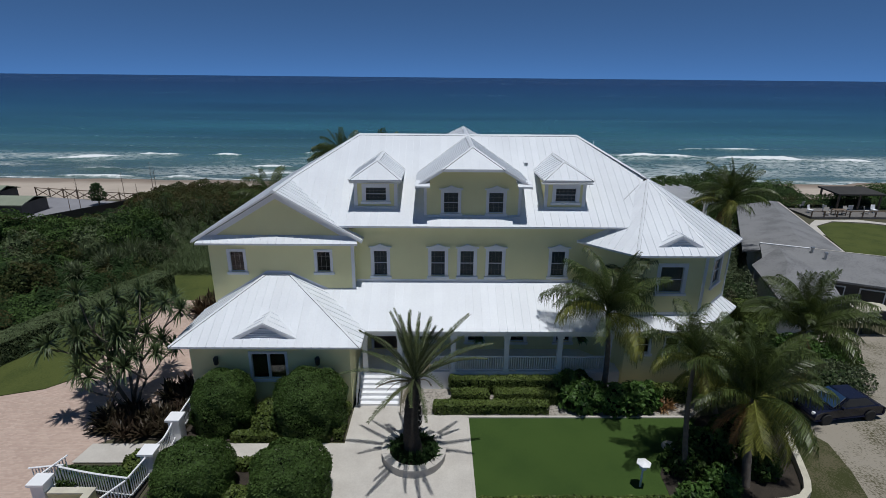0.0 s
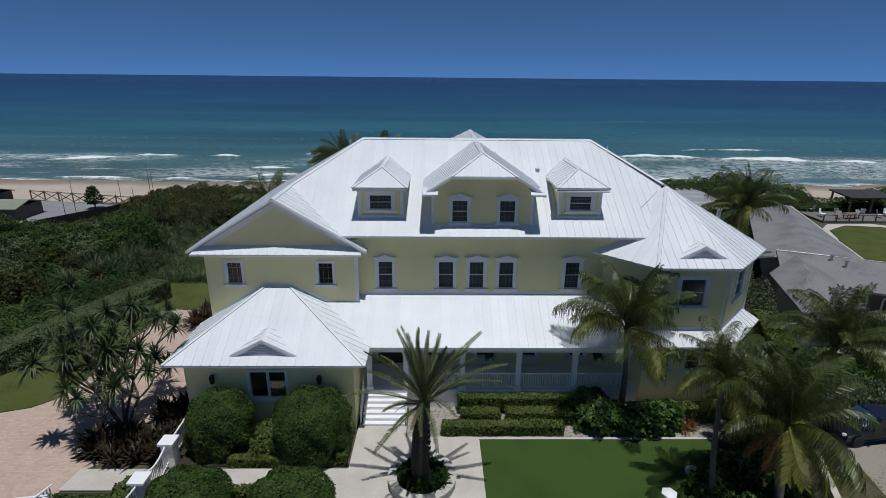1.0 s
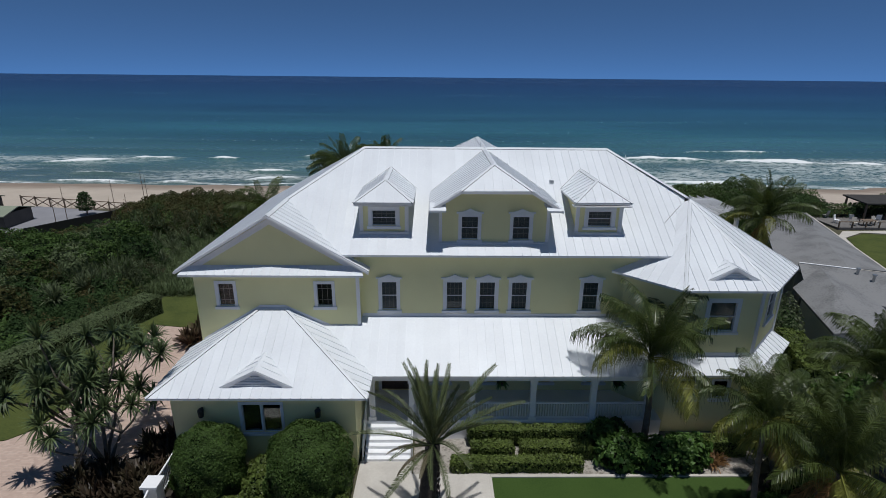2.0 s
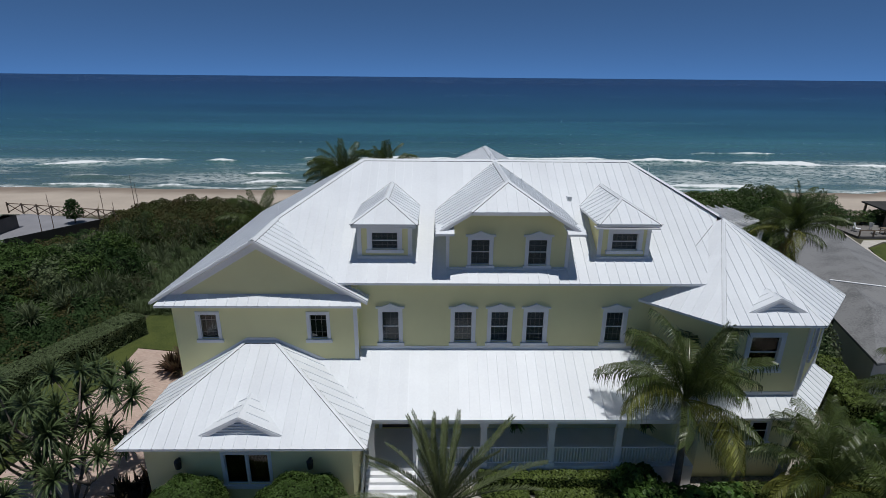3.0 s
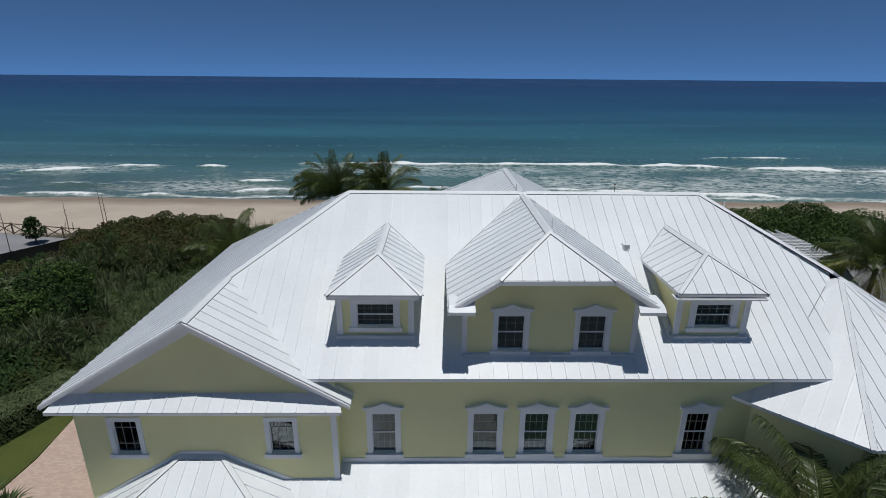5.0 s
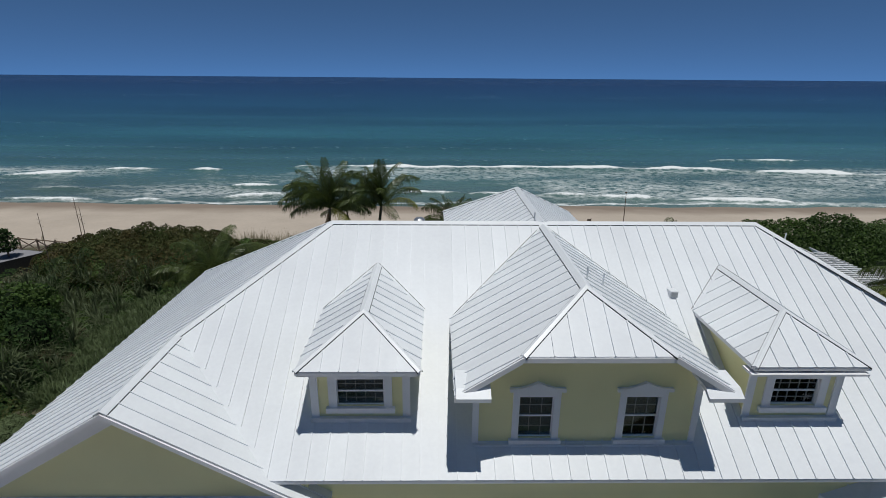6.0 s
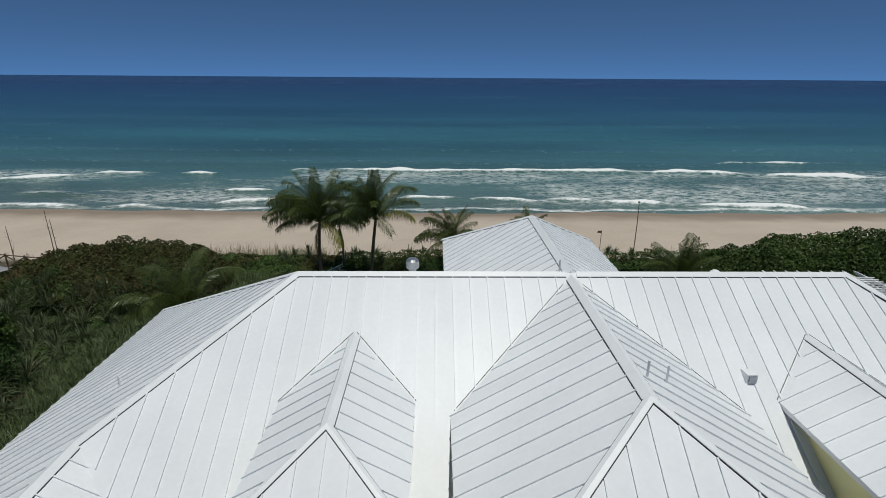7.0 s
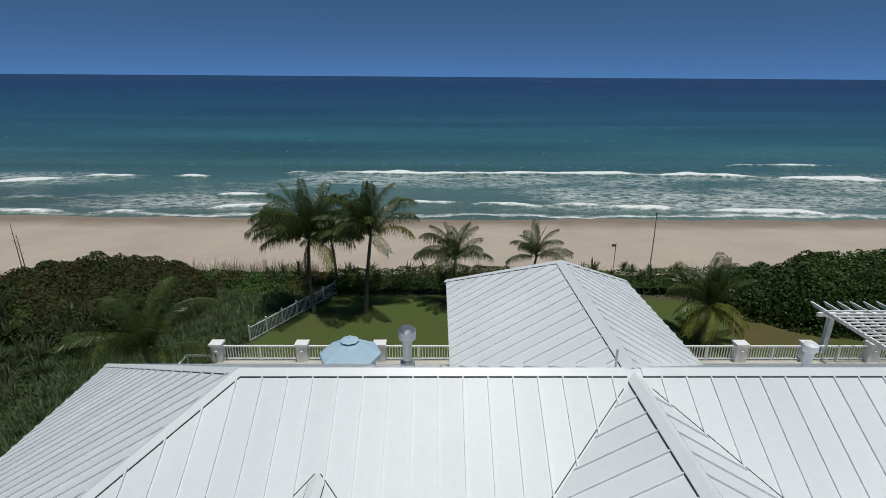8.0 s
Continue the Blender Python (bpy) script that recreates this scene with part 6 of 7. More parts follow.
def beside_height(x, y):
    """Shrubs between the tower and the neighbour."""
    h = 0.0
    for cx, cy, rx, ry, top in ((18.6, 8.0, 1.5, 3.6, 2.4), (21.5, 8.2, 1.5, 3.2, 3.9), (22.4, 13.2, 2.0, 3.6, 4.2), (17.6, -3.6, 1.6, 1.2, 1.4), (21.6, -2.3, 3.4, 1.2, 1.9), (25.0, 18.5, 2.8, 4, 3.4), (29.5, 26, 4, 5, 2.5)):
        d = ((x - cx) / rx) ** 2 + ((y - cy) / ry) ** 2
        if d < 1:
            h = max(h, top * math.sqrt(1 - d) * (1 + 0.25 * noise.noise((x * 0.8, y * 0.8, 3))))
    return h


cover("shrubbery", "grey-green shrubs between the tower and the next house", "shrub", 15.6, 34, -5, 30, beside_height, 130000, 0.085, SPIKY, 206, spread=0.9)

# spiky plants through the scrub
rs = np.random.default_rng(300)
spots = []
while len(spots) < 420:
    x, y = rs.uniform(-42, -28.2), rs.uniform(15, 34)
    h = scrub_height(x, y)
    if h > 0.4:
        spots.append((x, y, ground_z(x, y) + h * 0.75))
spk = thing("spanish_bayonet", "spiky grey-green yucca rosettes in the scrub", "yucca", kind="stuff")
part("leaves", blades(spots, rs.uniform(0.9, 2.0, len(spots)), np.full(len(spots), 0.045), (0.15, 1.5), rs, SPIKY, "leaves", 34), None, spk)
spots = [(x, y, ground_z(x, y)) for x, y in zip(rs.uniform(-30.2, -14.0, 7000), rs.uniform(16.0, 42, 7000)) if x < -17.8 + 0.53 * max(0, y - 33.6) - 0.4]
gr = thing("tall_grass", "tall green dune grass beside the house", "grass", kind="stuff")
part("blades", blades(spots, rs.uniform(0.5, 1.2, len(spots)), np.full(len(spots), 0.035), (0.15, 1.3), rs, TALLGRASS, "blades", 20), None, gr)
spots = [(x, 46.6 + abs(rs.normal(0, 1.5)), 0) for x in np.concatenate([rs.uniform(-60, 60, 110), rs.uniform(-33, -14, 240)])]
spots = [(x, y, ground_z(x, y)) for x, y, _ in spots]
oats = thing("sea_oats", "pale seed heads of sea oats on the dune", "grass", kind="stuff")
part("blades", blades(spots, rs.uniform(1.1, 2.3, len(spots)), np.full(len(spots), 0.022), (0.5, 1.45), rs, OATS, "blades", 8), None, oats)
spots = [(x, y, ground_z(x, y) + 0.9) for x, y in zip(rs.uniform(-20, 24, 60), rs.normal(44.6, 1.0, 60))]
yu = thing("dune_yucca", "dark spiky yuccas along the dune hedge", "yucca", kind="stuff")
part("leaves", blades(spots, rs.uniform(0.9, 1.6, len(spots)), np.full(len(spots), 0.06), (0.2, 1.5), rs, SPIKY, "leaves", 36), None, yu)


# ---- rear terrace ----
terrace = thing("rear_terrace", "raised white terrace behind the house", "terrace", kind="structure")
part("deck", Mesh().box(-16.0, 14.5, 4.15, 24.5, 24.3, 4.35), CONCRETE, terrace)
part("retaining_wall", Mesh().box(-15.8, 14.5, 0, 24.3, 24.1, 4.15), STUCCO, terrace)
post_x = [-15.9, -11.2, -6.9, -2.6, 1.7, 6.0, 9.6, 13.3, 17.1, 20.8, 24.3]
for x in post_x:
    p = part("rail_post", Mesh().box(x - 0.3, 23.75, 4.35, x + 0.3, 24.25, 5.36), TRIM, terrace, "square white rail post with a wide cap")
    part("post_cap", Mesh().box(x - 0.36, 23.69, 5.36, x + 0.36, 24.31, 5.48), TRIM, p)
    lamp = part("post_light", Mesh().lathe([(0.10, 0.0), (0.10, 0.03), (0.06, 0.07)], 0, 0, 12), CAP, p, "small round light on the post")
    lamp.matrix_local = pose(x, 23.75, 5.02, 90, 0, 0)
bar = Mesh().box(-0.02, -0.02, 0, 0.02, 0.02, 0.82).mesh("baluster", TRIM)
for a, b in zip(post_x, post_x[1:]):
    r = part("terrace_rail", Mesh().box(a + 0.3, 23.95, 5.2, b - 0.3, 24.05, 5.28).box(a + 0.3, 23.97, 4.42, b - 0.3, 24.03, 4.48), TRIM, terrace, "white railing with thin balusters")
    part("stile", Mesh().box((a + b) / 2 - 0.045, 23.955, 4.35, (a + b) / 2 + 0.045, 24.045, 5.2), TRIM, r)
    n = int((b - a - 0.6) / 0.15)
    for i in range(n):
        part("baluster", bar, TRIM, r).location = (a + 0.3 + (b - a - 0.6) * (i + 0.5) / n, 24.0, 4.42)
r = part("terrace_rail", Mesh().box(-17.6, 23.9, 4.62, -16.2, 24.0, 4.72).box(-17.7, 22.4, 4.62, -17.6, 24.0, 4.72).box(-17.66, 22.4, 0, -17.6, 22.5, 4.6).box(-17.66, 23.9, 0, -17.6, 24.0, 4.6), TRIM, terrace)

terrace.location.z = -0.18

umb = thing("patio_umbrella", "open pale blue canvas patio umbrella on the terrace", "umbrella", at=(-8.3, 22.6, 4.17))
n = 8
v = [(0, 0, 2.12)] + [(0.42 * math.cos(2 * math.pi * k / n), 0.42 * math.sin(2 * math.pi * k / n), 1.97) for k in range(n)] + [(1.62 * math.cos(2 * math.pi * k / n), 1.62 * math.sin(2 * math.pi * k / n), 1.28) for k in range(n)] + [(1.63 * math.cos(2 * math.pi * k / n), 1.63 * math.sin(2 * math.pi * k / n), 1.10) for k in range(n)]
f = [(0, 1 + k, 1 + (k + 1) % n) for k in range(n)] + [(1 + k, 9 + k, 9 + (k + 1) % n, 1 + (k + 1) % n) for k in range(n)] + [(9 + k, 17 + k, 17 + (k + 1) % n, 9 + (k + 1) % n) for k in range(n)]
part("canopy", Mesh().add(v, f), FABRIC, umb)
part("vent", Mesh().add([(0, 0, 2.22)] + [(0.5 * math.cos(2 * math.pi * k / n), 0.5 * math.sin(2 * math.pi * k / n), 2.04) for k in range(n)], [(0, 1 + k, 1 + (k + 1) % n) for k in range(n)]), FABRIC, umb, "small top vent of the canopy")
part("pole", Mesh().tube([(0, 0, 0), (0, 0, 2.2)], 0.03), TRIM, umb)
part("base_plate", Mesh().lathe([(0.3, 0), (0.3, 0.06), (0.05, 0.12)], 0, 0, 16), STEEL, umb)
for k in range(n):
    a = 2 * math.pi * k / n
    part("rib", Mesh().tube([(0.1 * math.cos(a), 0.1 * math.sin(a), 2.05), (1.6 * math.cos(a), 1.6 * math.sin(a), 1.26)], 0.012, 5), STEEL, umb)
finial = part("finial", Mesh().lathe([(0.03, 2.18), (0.05, 2.24), (0.02, 2.32)], 0, 0, 8), TRIM, umb)

perg = thing("pergola", "white wooden pergola over the end of the terrace", "pergola")
for x in (18.75, 23.9):
    for y in (18.8, 24.9):
        pp = part("post", Mesh().box(x - 0.14, y - 0.14, 4.17, x + 0.14, y + 0.14, 6.5), TRIM, perg)
        part("post_cap", Mesh().box(x - 0.2, y - 0.2, 6.38, x + 0.2, y + 0.2, 6.5), TRIM, pp)
for y in (18.8, 24.9):
    part("beam", Mesh().box(17.9, y - 0.08, 6.5, 24.9, y + 0.08, 6.72), TRIM, perg)
for i in range(9):
    # rafters run towards the sea, their tails cut on the slant
    x = 18.2 + 0.78 * i
    part("rafter", Mesh().prism([(x, 17.6, 6.92), (x, 26.0, 6.92), (x, 26.0, 6.86), (x, 25.6, 6.72), (x, 18.0, 6.72), (x, 17.6, 6.86)][::-1], (0.07 if i else 0.12, 0, 0)), TRIM, perg)
for i in range(19):
    y = 18.0 + 0.365 * i
    part("slat", Mesh().box(18.05, y, 6.92, 24.7, y + 0.06, 6.99), TRIM, perg)
part("batten", Mesh().box(20.4, 17.9, 6.99, 20.45, 24.8, 7.03), TRIM, perg)

# rear fence
rf = thing("rear_fence", "white picket fence along the rear lawn", "fence")
a, b = Vector((-17.9, 33.6, 0)), Vector((-13.1, 42.6, 0))
d = (b - a) / 6
for i in range(7):
    p = a + d * i
    part("post", Mesh().box(p.x - 0.06, p.y - 0.06, 0, p.x + 0.06, p.y + 0.06, 1.4), TRIM, rf)
side = Vector((-d.y, d.x, 0)).normalized() * 0.03
for z in (0.15, 1.2):
    part("rail", Mesh().prism([a - side + Vector((0, 0, z)), b - side + Vector((0, 0, z)), b + side + Vector((0, 0, z)), a + side + Vector((0, 0, z))], (0, 0, -0.07)), TRIM, rf)
picket = Mesh().box(-0.014, -0.014, 0, 0.014, 0.014, 1.16).mesh("picket", TRIM)
turn_p = math.atan2(d.y, d.x)
for i in range(72):
    o = part("picket", picket, TRIM, rf)
    o.matrix_local = Matrix.Translation(a.lerp(b, (i + 0.5) / 72) + Vector((0, 0, 0.06))) @ Matrix.Rotation(turn_p, 4, "Z")

# ---- front fence, posts and gate ----
def pillar(x, y, h, w, label):
    p = thing("fence_post", label, "fence post", "white masonry fence posts", at=(x, y, 0))
    soft_edges(part("shaft", Mesh().box(-w / 2, -w / 2, 0, w / 2, w / 2, h - 0.14), TRIM, p), 0.015)
    soft_edges(part("cap", Mesh().box(-w / 2 - 0.09, -w / 2 - 0.09, h - 0.14, w / 2 + 0.09, w / 2 + 0.09, h), TRIM, p, "wide flat cap"), 0.02)
    return p


pillar(-15.4, -7.05, 1.45, 0.56, "square white masonry post with a flat cap")
pillar(-15.45, -9.5, 1.45, 0.56, "square white masonry post with a flat cap")
pillar(-19.1, -11.35, 1.45, 0.56, "square white masonry post beside the driveway")


def picket_rail(points, label, sag=0.0, h0=1.05, gap=0.13, low=0.12):
    """A white rail with pickets between the points; the rail may sag between its ends."""
    f = thing("picket_fence", label, "fence", "white picket fences")
    pts = [Vector(p) for p in points]
    for a, b in zip(pts, pts[1:]):
        n = max(3, int((b - a).length / gap))
        top = []
        for i in range(n + 1):
            k = i / n
            p = a.lerp(b, k) - Vector((0, 0, sag * math.sin(math.pi * k)))
            top.append(tuple(p))
            if 0 < i < n:
                part("picket", Mesh().box(p.x - 0.017, p.y - 0.017, max(0.02, p.z - h0), p.x + 0.017, p.y + 0.017, p.z), TRIM, f)
        part("top_rail", Mesh().tube(top, 0.045, 6), TRIM, f)
        part("bottom_rail", Mesh().tube([tuple(Vector(p) - Vector((0, 0, h0 - low))) for p in top], 0.028, 6), TRIM, f)
    return f


picket_rail([(-15.5, -4.6, 1.25), (-15.42, -6.75, 1.25)], "white picket fence between garage and post")
picket_rail([(-15.42, -7.35, 1.3), (-15.45, -9.2, 1.3)], "white picket fence with a sagging top rail", sag=0.22)
picket_rail([(-15.45, -9.8, 1.25), (-15.55, -11.1, 1.25)], "white picket fence at the corner")
picket_rail([(-15.55, -11.05, 1.2), (-18.9, -10.5, 1.33)], "white picket fence with a curved top rail", sag=0.06)
picket_rail([(-15.6, -11.2, 1.2), (-16.6, -13.2, 1.2)], "white picket fence leading towards the street")
picket_rail([(-18.75, -10.4, 1.35), (-20.2, -10.55, 1.3)], "short white picket fence by the driveway")
picket_rail([(-19.3, -11.0, 1.4), (-18.9, -9.9, 1.45)], "short white gate leaf standing open")
picket_rail([(16.95, 0.8, 1.2), (18.1, 0.2, 1.2)], "short white picket fence beside the tower")
yw = thing("low_wall", "low yellow stucco garden wall with a cream coping", "garden wall")
part("wall", Mesh().box(-18.8, -11.55, 0, -16.9, -11.3, 0.85).box(-17.15, -13.6, 0, -16.9, -11.55, 0.85), STUCCO, yw)
part("coping", Mesh().box(-18.82, -11.6, 0.85, -16.85, -11.25, 0.92).box(-17.2, -13.6, 0.85, -16.85, -11.6, 0.92), KERB, yw)

# garden lamp and stepping disc on the lawn
gl_ = thing("garden_lamp", "white six-sided garden lamp on a short post", "garden lamp", at=(7.35, -10.35, 0.03))
part("post", Mesh().tube([(0, 0, 0), (0, 0, 1.05)], 0.05, 10), TRIM, gl_)
part("lantern", Mesh().lathe([(0.12, 1.0), (0.17, 1.04), (0.2, 1.3)], 0, 0, 6), TRIM, gl_)
part("cap", Mesh().lathe([(0.34, 1.3), (0.34, 1.34), (0.06, 1.46)], 0, 0, 6), TRIM, gl_, "white six-sided cap")
disc = Mesh().lathe([(0.42, 0.03), (0.42, 0.1), (0.36, 0.12)], 9.9, -7.7, 24)
solid("stepping_stone", disc, CONCRETE, "round pale concrete disc lying on the lawn", "stepping stone")
hb = thing("hanging_basket", "dark hanging fern basket under the porch roof", "hanging plant", "hanging baskets on the porch")
for x in (0.45, 6.6):
    b_ = hb if x < 1 else thing("hanging_basket", "dark hanging fern basket under the porch roof", "hanging plant", "hanging baskets on the porch")
    b_.location = (x, -1.9, 2.9)
    part("basket", Mesh().lathe([(0.08, 0), (0.22, 0.08), (0.26, 0.25)], 0, 0, 12), BLACK, b_)
    part("chain", Mesh().tube([(0, 0, 0.2), (0, 0, 0.97)], 0.012, 5), BLACK, b_)
    part("fern", blades([(0, 0, 0.25)], [0.6], [0.05], (-0.4, 1.2), np.random.default_rng(5), BROAD, "fern", 60), None, b_)

for i, (x, y, q) in enumerate(((22.0, 0.6, 1.5), (23.9, 0.0, 1.3), (20.3, 0.2, 1.2))):
    bush("drive_shrub", (x, y, 0.7), (q, 0.9 * q, 1.15), 3000, BROAD, "dark green shrub at the back of the shell drive", "shrub", "shrubs behind the car", leaf=0.13, lump=0.5, spread=0.75, seed=520 + i)

# ---- car ----
car = thing("car", "dark blue sedan parked on the shell drive", "car", at=(20.5, -4.9, 0.02), turn=188)
prof = [(-2.2, 0.32), (-2.24, 0.55), (-2.18, 0.82), (-1.75, 0.95), (-1.45, 0.98), (1.0, 0.93), (1.75, 0.86), (2.12, 0.72), (2.24, 0.52), (2.2, 0.3)]
body = Mesh()
v, k = [], len(prof)
for y, sx_ in ((-0.80, 0.96), (-0.89, 1.0), (0.89, 1.0), (0.80, 0.96)):
    v += [(x * sx_, y, z * (0.97 if abs(y) < 0.85 else 1) - (0.02 if abs(y) > 0.85 and z > 0.8 else 0)) for x, z in prof]
f = [(a * k + i, a * k + (i + 1) % k, (a + 1) * k + (i + 1) % k, (a + 1) * k + i) for a in range(3) for i in range(k)] + [tuple(range(k)), tuple(range(4 * k - 1, 3 * k - 1, -1))]
soft_edges(part("body", body.add(v, f), CARPAINT, car, "glossy dark blue bodywork"), 0.06)
top = [(-1.85, 0.80, 0.9), (-1.05, 0.62, 1.40), (0.15, 0.62, 1.43), (1.05, 0.80, 0.92)]
v = [(x, -y, z) for x, y, z in top] + [(x, y, z) for x, y, z in top]
part("cabin", Mesh().add(v, [(0, 1, 5, 4), (1, 2, 6, 5), (2, 3, 7, 6), (0, 3, 2, 1), (4, 5, 6, 7), (0, 4, 7, 3)]), CARPAINT, car)
part("sun_shade", Mesh().prism([(0.99, -0.62, 1.0), (0.99, 0.62, 1.0), (0.28, 0.5, 1.39), (0.28, -0.5, 1.39)], (0.012, 0, 0.022)), SUNSHADE, car, "silvery sun shade behind the windscreen")
part("windscreen", Mesh().prism([(1.06, -0.74, 1.0), (1.06, 0.74, 1.0), (0.24, 0.58, 1.45), (0.24, -0.58, 1.45)], (0.01, 0, 0.012)), GLASS, car, "clear windscreen over a sun shade").visible_shadow = False
part("rear_window", Mesh().prism([(-1.8, -0.7, 0.96), (-1.8, 0.7, 0.96), (-1.09, 0.56, 1.39), (-1.09, -0.56, 1.39)], (-0.012, 0, 0.02)), GLASS, car)
for s in (-1, 1):
    q = [(-1.5, s * 0.775, 0.99), (0.85, s * 0.785, 0.97), (0.1, s * 0.645, 1.38), (-1.0, s * 0.645, 1.36)]
    part("side_window", Mesh().prism(q if s < 0 else q[::-1], (0, s * 0.02, 0.004)), BLACK, car, "dark side window")
    part("headlight", Mesh().lathe([(0.1, -0.05), (0.12, 0.02), (0.06, 0.08)], 0, 0, 12), TRIM, car).matrix_local = pose(2.1, s * 0.62, 0.68, 0, 70, 0)
    part("mirror", Mesh().box(0.62, s * 0.95 - 0.09, 0.98, 0.74, s * 0.95 + 0.09, 1.12), CARPAINT, car)
    for x in (-1.35, 1.38):
        w = part("wheel", Mesh().lathe([(0.2, -0.1), (0.31, -0.1), (0.33, -0.06), (0.33, 0.06), (0.31, 0.1), (0.2, 0.1)], 0, 0, 24), RUBBER, car, "black tyre")
        w.matrix_local = pose(x, s * 0.785, 0.32, 90, 0, 0)
        part("rim", Mesh().lathe([(0.2, -0.085), (0.2, 0.105), (0.05, 0.115)], 0, 0, 16), STEEL, w)

# ---- the next house ----
nb = thing("neighbour_house", "low white house with grey shingle roofs", "house")


def shingled(pts, label="grey shingle roof slope"):
    p = [Vector(q) for q in pts]
    nn = (p[1] - p[0]).cross(p[2] - p[0])
    if nn.z < 0:
        p.reverse()
    return part("roof_slope", Mesh().prism(p, (0, 0, -0.16)), SHINGLE, nb, label)


# wing A runs away from the viewer
shingled([(29.7, 12.4, 4.2), (37.6, 30.0, 4.2), (41.0, 33.6, 3.2), (34.7, 14.2, 3.2)])
shingled([(29.7, 12.4, 4.2), (37.6, 30.0, 4.2), (34.6, 31.6, 3.2), (25.6, 14.4, 3.2)])
# wing B slopes down across the front
shingled([(26.4, 13.5, 4.21), (46, 5.1, 4.21), (42.5, 0.8, 3.2), (24.5, 9.3, 3.2)])
# hipped wing C comes forward
shingled([(25.7, 8.6, 4.25), (27.4, 12.4, 4.25), (24.2, 10.6, 3.25), (22.0, 3.3, 3.2)])
shingled([(25.7, 8.6, 4.25), (22.0, 3.3, 3.2), (26.9, 4.1, 3.2)])
shingled([(25.7, 8.6, 4.25), (26.9, 4.1, 3.2), (28.4, 7.2, 3.2), (27.4, 12.4, 4.25)])
white_wall = material("white_wall_paint", (0.62, 0.62, 0.60), 0.85, second=(0.52, 0.52, 0.50), scale=0.6)
part("wall", Mesh().prism([(22.9, 4.4, 3.05), (26.2, 4.8, 3.05), (27.6, 8.6, 3.05), (24.8, 10.2, 3.05)], (0, 0, -3.05)), white_wall, nb)
part("wall", Mesh().prism([(25.2, 9.8, 3.1), (42.6, 1.9, 3.1), (45.4, 5.2, 3.9), (26.8, 13.0, 3.9)], (0, 0, -3.1)), DARKWALL, nb, "dark brown-grey front wall")
part("wall", Mesh().prism([(26.8, 14.0, 3.1), (33.8, 14.2, 3.1), (39.8, 32.2, 3.1), (35.4, 30.8, 3.1)], (0, 0, -3.1)), white_wall, nb)
for i in range(5):
    k0, k1 = (3.6 + 2.6 * i) / 19.1, (5.3 + 2.6 * i) / 19.1
    p, q = Vector((25.2, 9.8, 0)).lerp(Vector((42.6, 1.9, 0)), k0), Vector((25.2, 9.8, 0)).lerp(Vector((42.6, 1.9, 0)), k1)
    w = part("window", Mesh().prism([p + Vector((0, 0, 0.9)), q + Vector((0, 0, 0.9)), q + Vector((0, 0, 2.6)), p + Vector((0, 0, 2.6))], (-0.03, -0.06, 0)), TRIM, nb)
    part("pane", Mesh().prism([p.lerp(q, 0.06) + Vector((-0.035, -0.07, 1.0)), p.lerp(q, 0.94) + Vector((-0.035, -0.07, 1.0)), p.lerp(q, 0.94) + Vector((-0.035, -0.07, 2.5)), p.lerp(q, 0.06) + Vector((-0.035, -0.07, 2.5))], (-0.015, -0.03, 0)), BLACK, w, "dark glass")
part("ridge_flashing", Mesh().prism([(26.4, 13.4, 4.27), (29.9, 11.95, 4.27), (29.96, 12.1, 4.27), (26.46, 13.55, 4.27)], (0, 0, -0.05)), TRIM, nb)
part("eave_trim", Mesh().prism([(34.6, 14.2, 3.24), (34.72, 14.1, 3.24), (41.08, 33.5, 3.24), (40.96, 33.6, 3.24)], (0, 0, -0.14)), CONCRETE, nb)
part("eave_trim", Mesh().prism([(29.9, 11.98, 4.25), (46, 5.02, 4.25), (46.05, 5.12, 4.25), (29.95, 12.08, 4.25)], (0, 0, -0.12)), CONCRETE, nb)
for x, y, z in ((29.6, 11.4, 4.1), (30.0, 10.3, 4.0)):
    part("roof_stack", Mesh().lathe([(0.1, z - 0.4), (0.1, z + 0.35), (0.16, z + 0.36), (0.16, z + 0.45)], x, y, 10), STEEL, nb, "small grey roof stack")
aw = thing("awning", "rounded beige canvas awning beside the grey roof", "awning")
aw_pts = [(28.6 + 2.6 * k / 10, 0.16 * math.sin(math.pi * k / 10)) for k in range(11)]
part("canopy", Mesh().add([(x, y, 2.1 + h) for y in (3.9, 5.4) for x, h in aw_pts] + [(x, y, 2.04 + h) for y in (3.9, 5.4) for x, h in aw_pts],
                          [(i, i + 1, 12 + i, 11 + i) for i in range(10)] + [(22 + i + 1, 22 + i, 33 + i, 34 + i) for i in range(10)] + [(i + 1, i, 22 + i, 23 + i) for i in range(10)]), KERB, aw)
for x in (28.7, 31.1):
    part("leg", Mesh().tube([(x, 4.0, 0), (x, 4.0, 2.1)], 0.035), STEEL, aw)

# the next house's sea deck with its furniture
sd = thing("sea_deck", "dark shade roof and pale deck beside the beach", "deck", kind="structure")
part("platform", Mesh().box(48.6, 37.4, 0, 61, 44.5, 0.25), GREYDECK, sd)
part("shade_roof", Mesh().prism([(54.6, 41.0, 2.6), (61.4, 41.0, 2.6), (61.4, 45.4, 2.85), (54.6, 45.4, 2.85)], (0, 0, -0.18)), SHADEROOF, sd, "flat dark shade roof")
for x in (55.0, 58.0, 61.0):
    for y in (41.4, 45.0):
        part("post", Mesh().box(x - 0.1, y - 0.1, -0.2, x + 0.1, y + 0.1, 2.6), OLDWOOD, sd)
deck_rail = part("rail", Mesh().box(48.6, 37.4, 1.0, 61, 37.5, 1.08), OLDWOOD, sd)
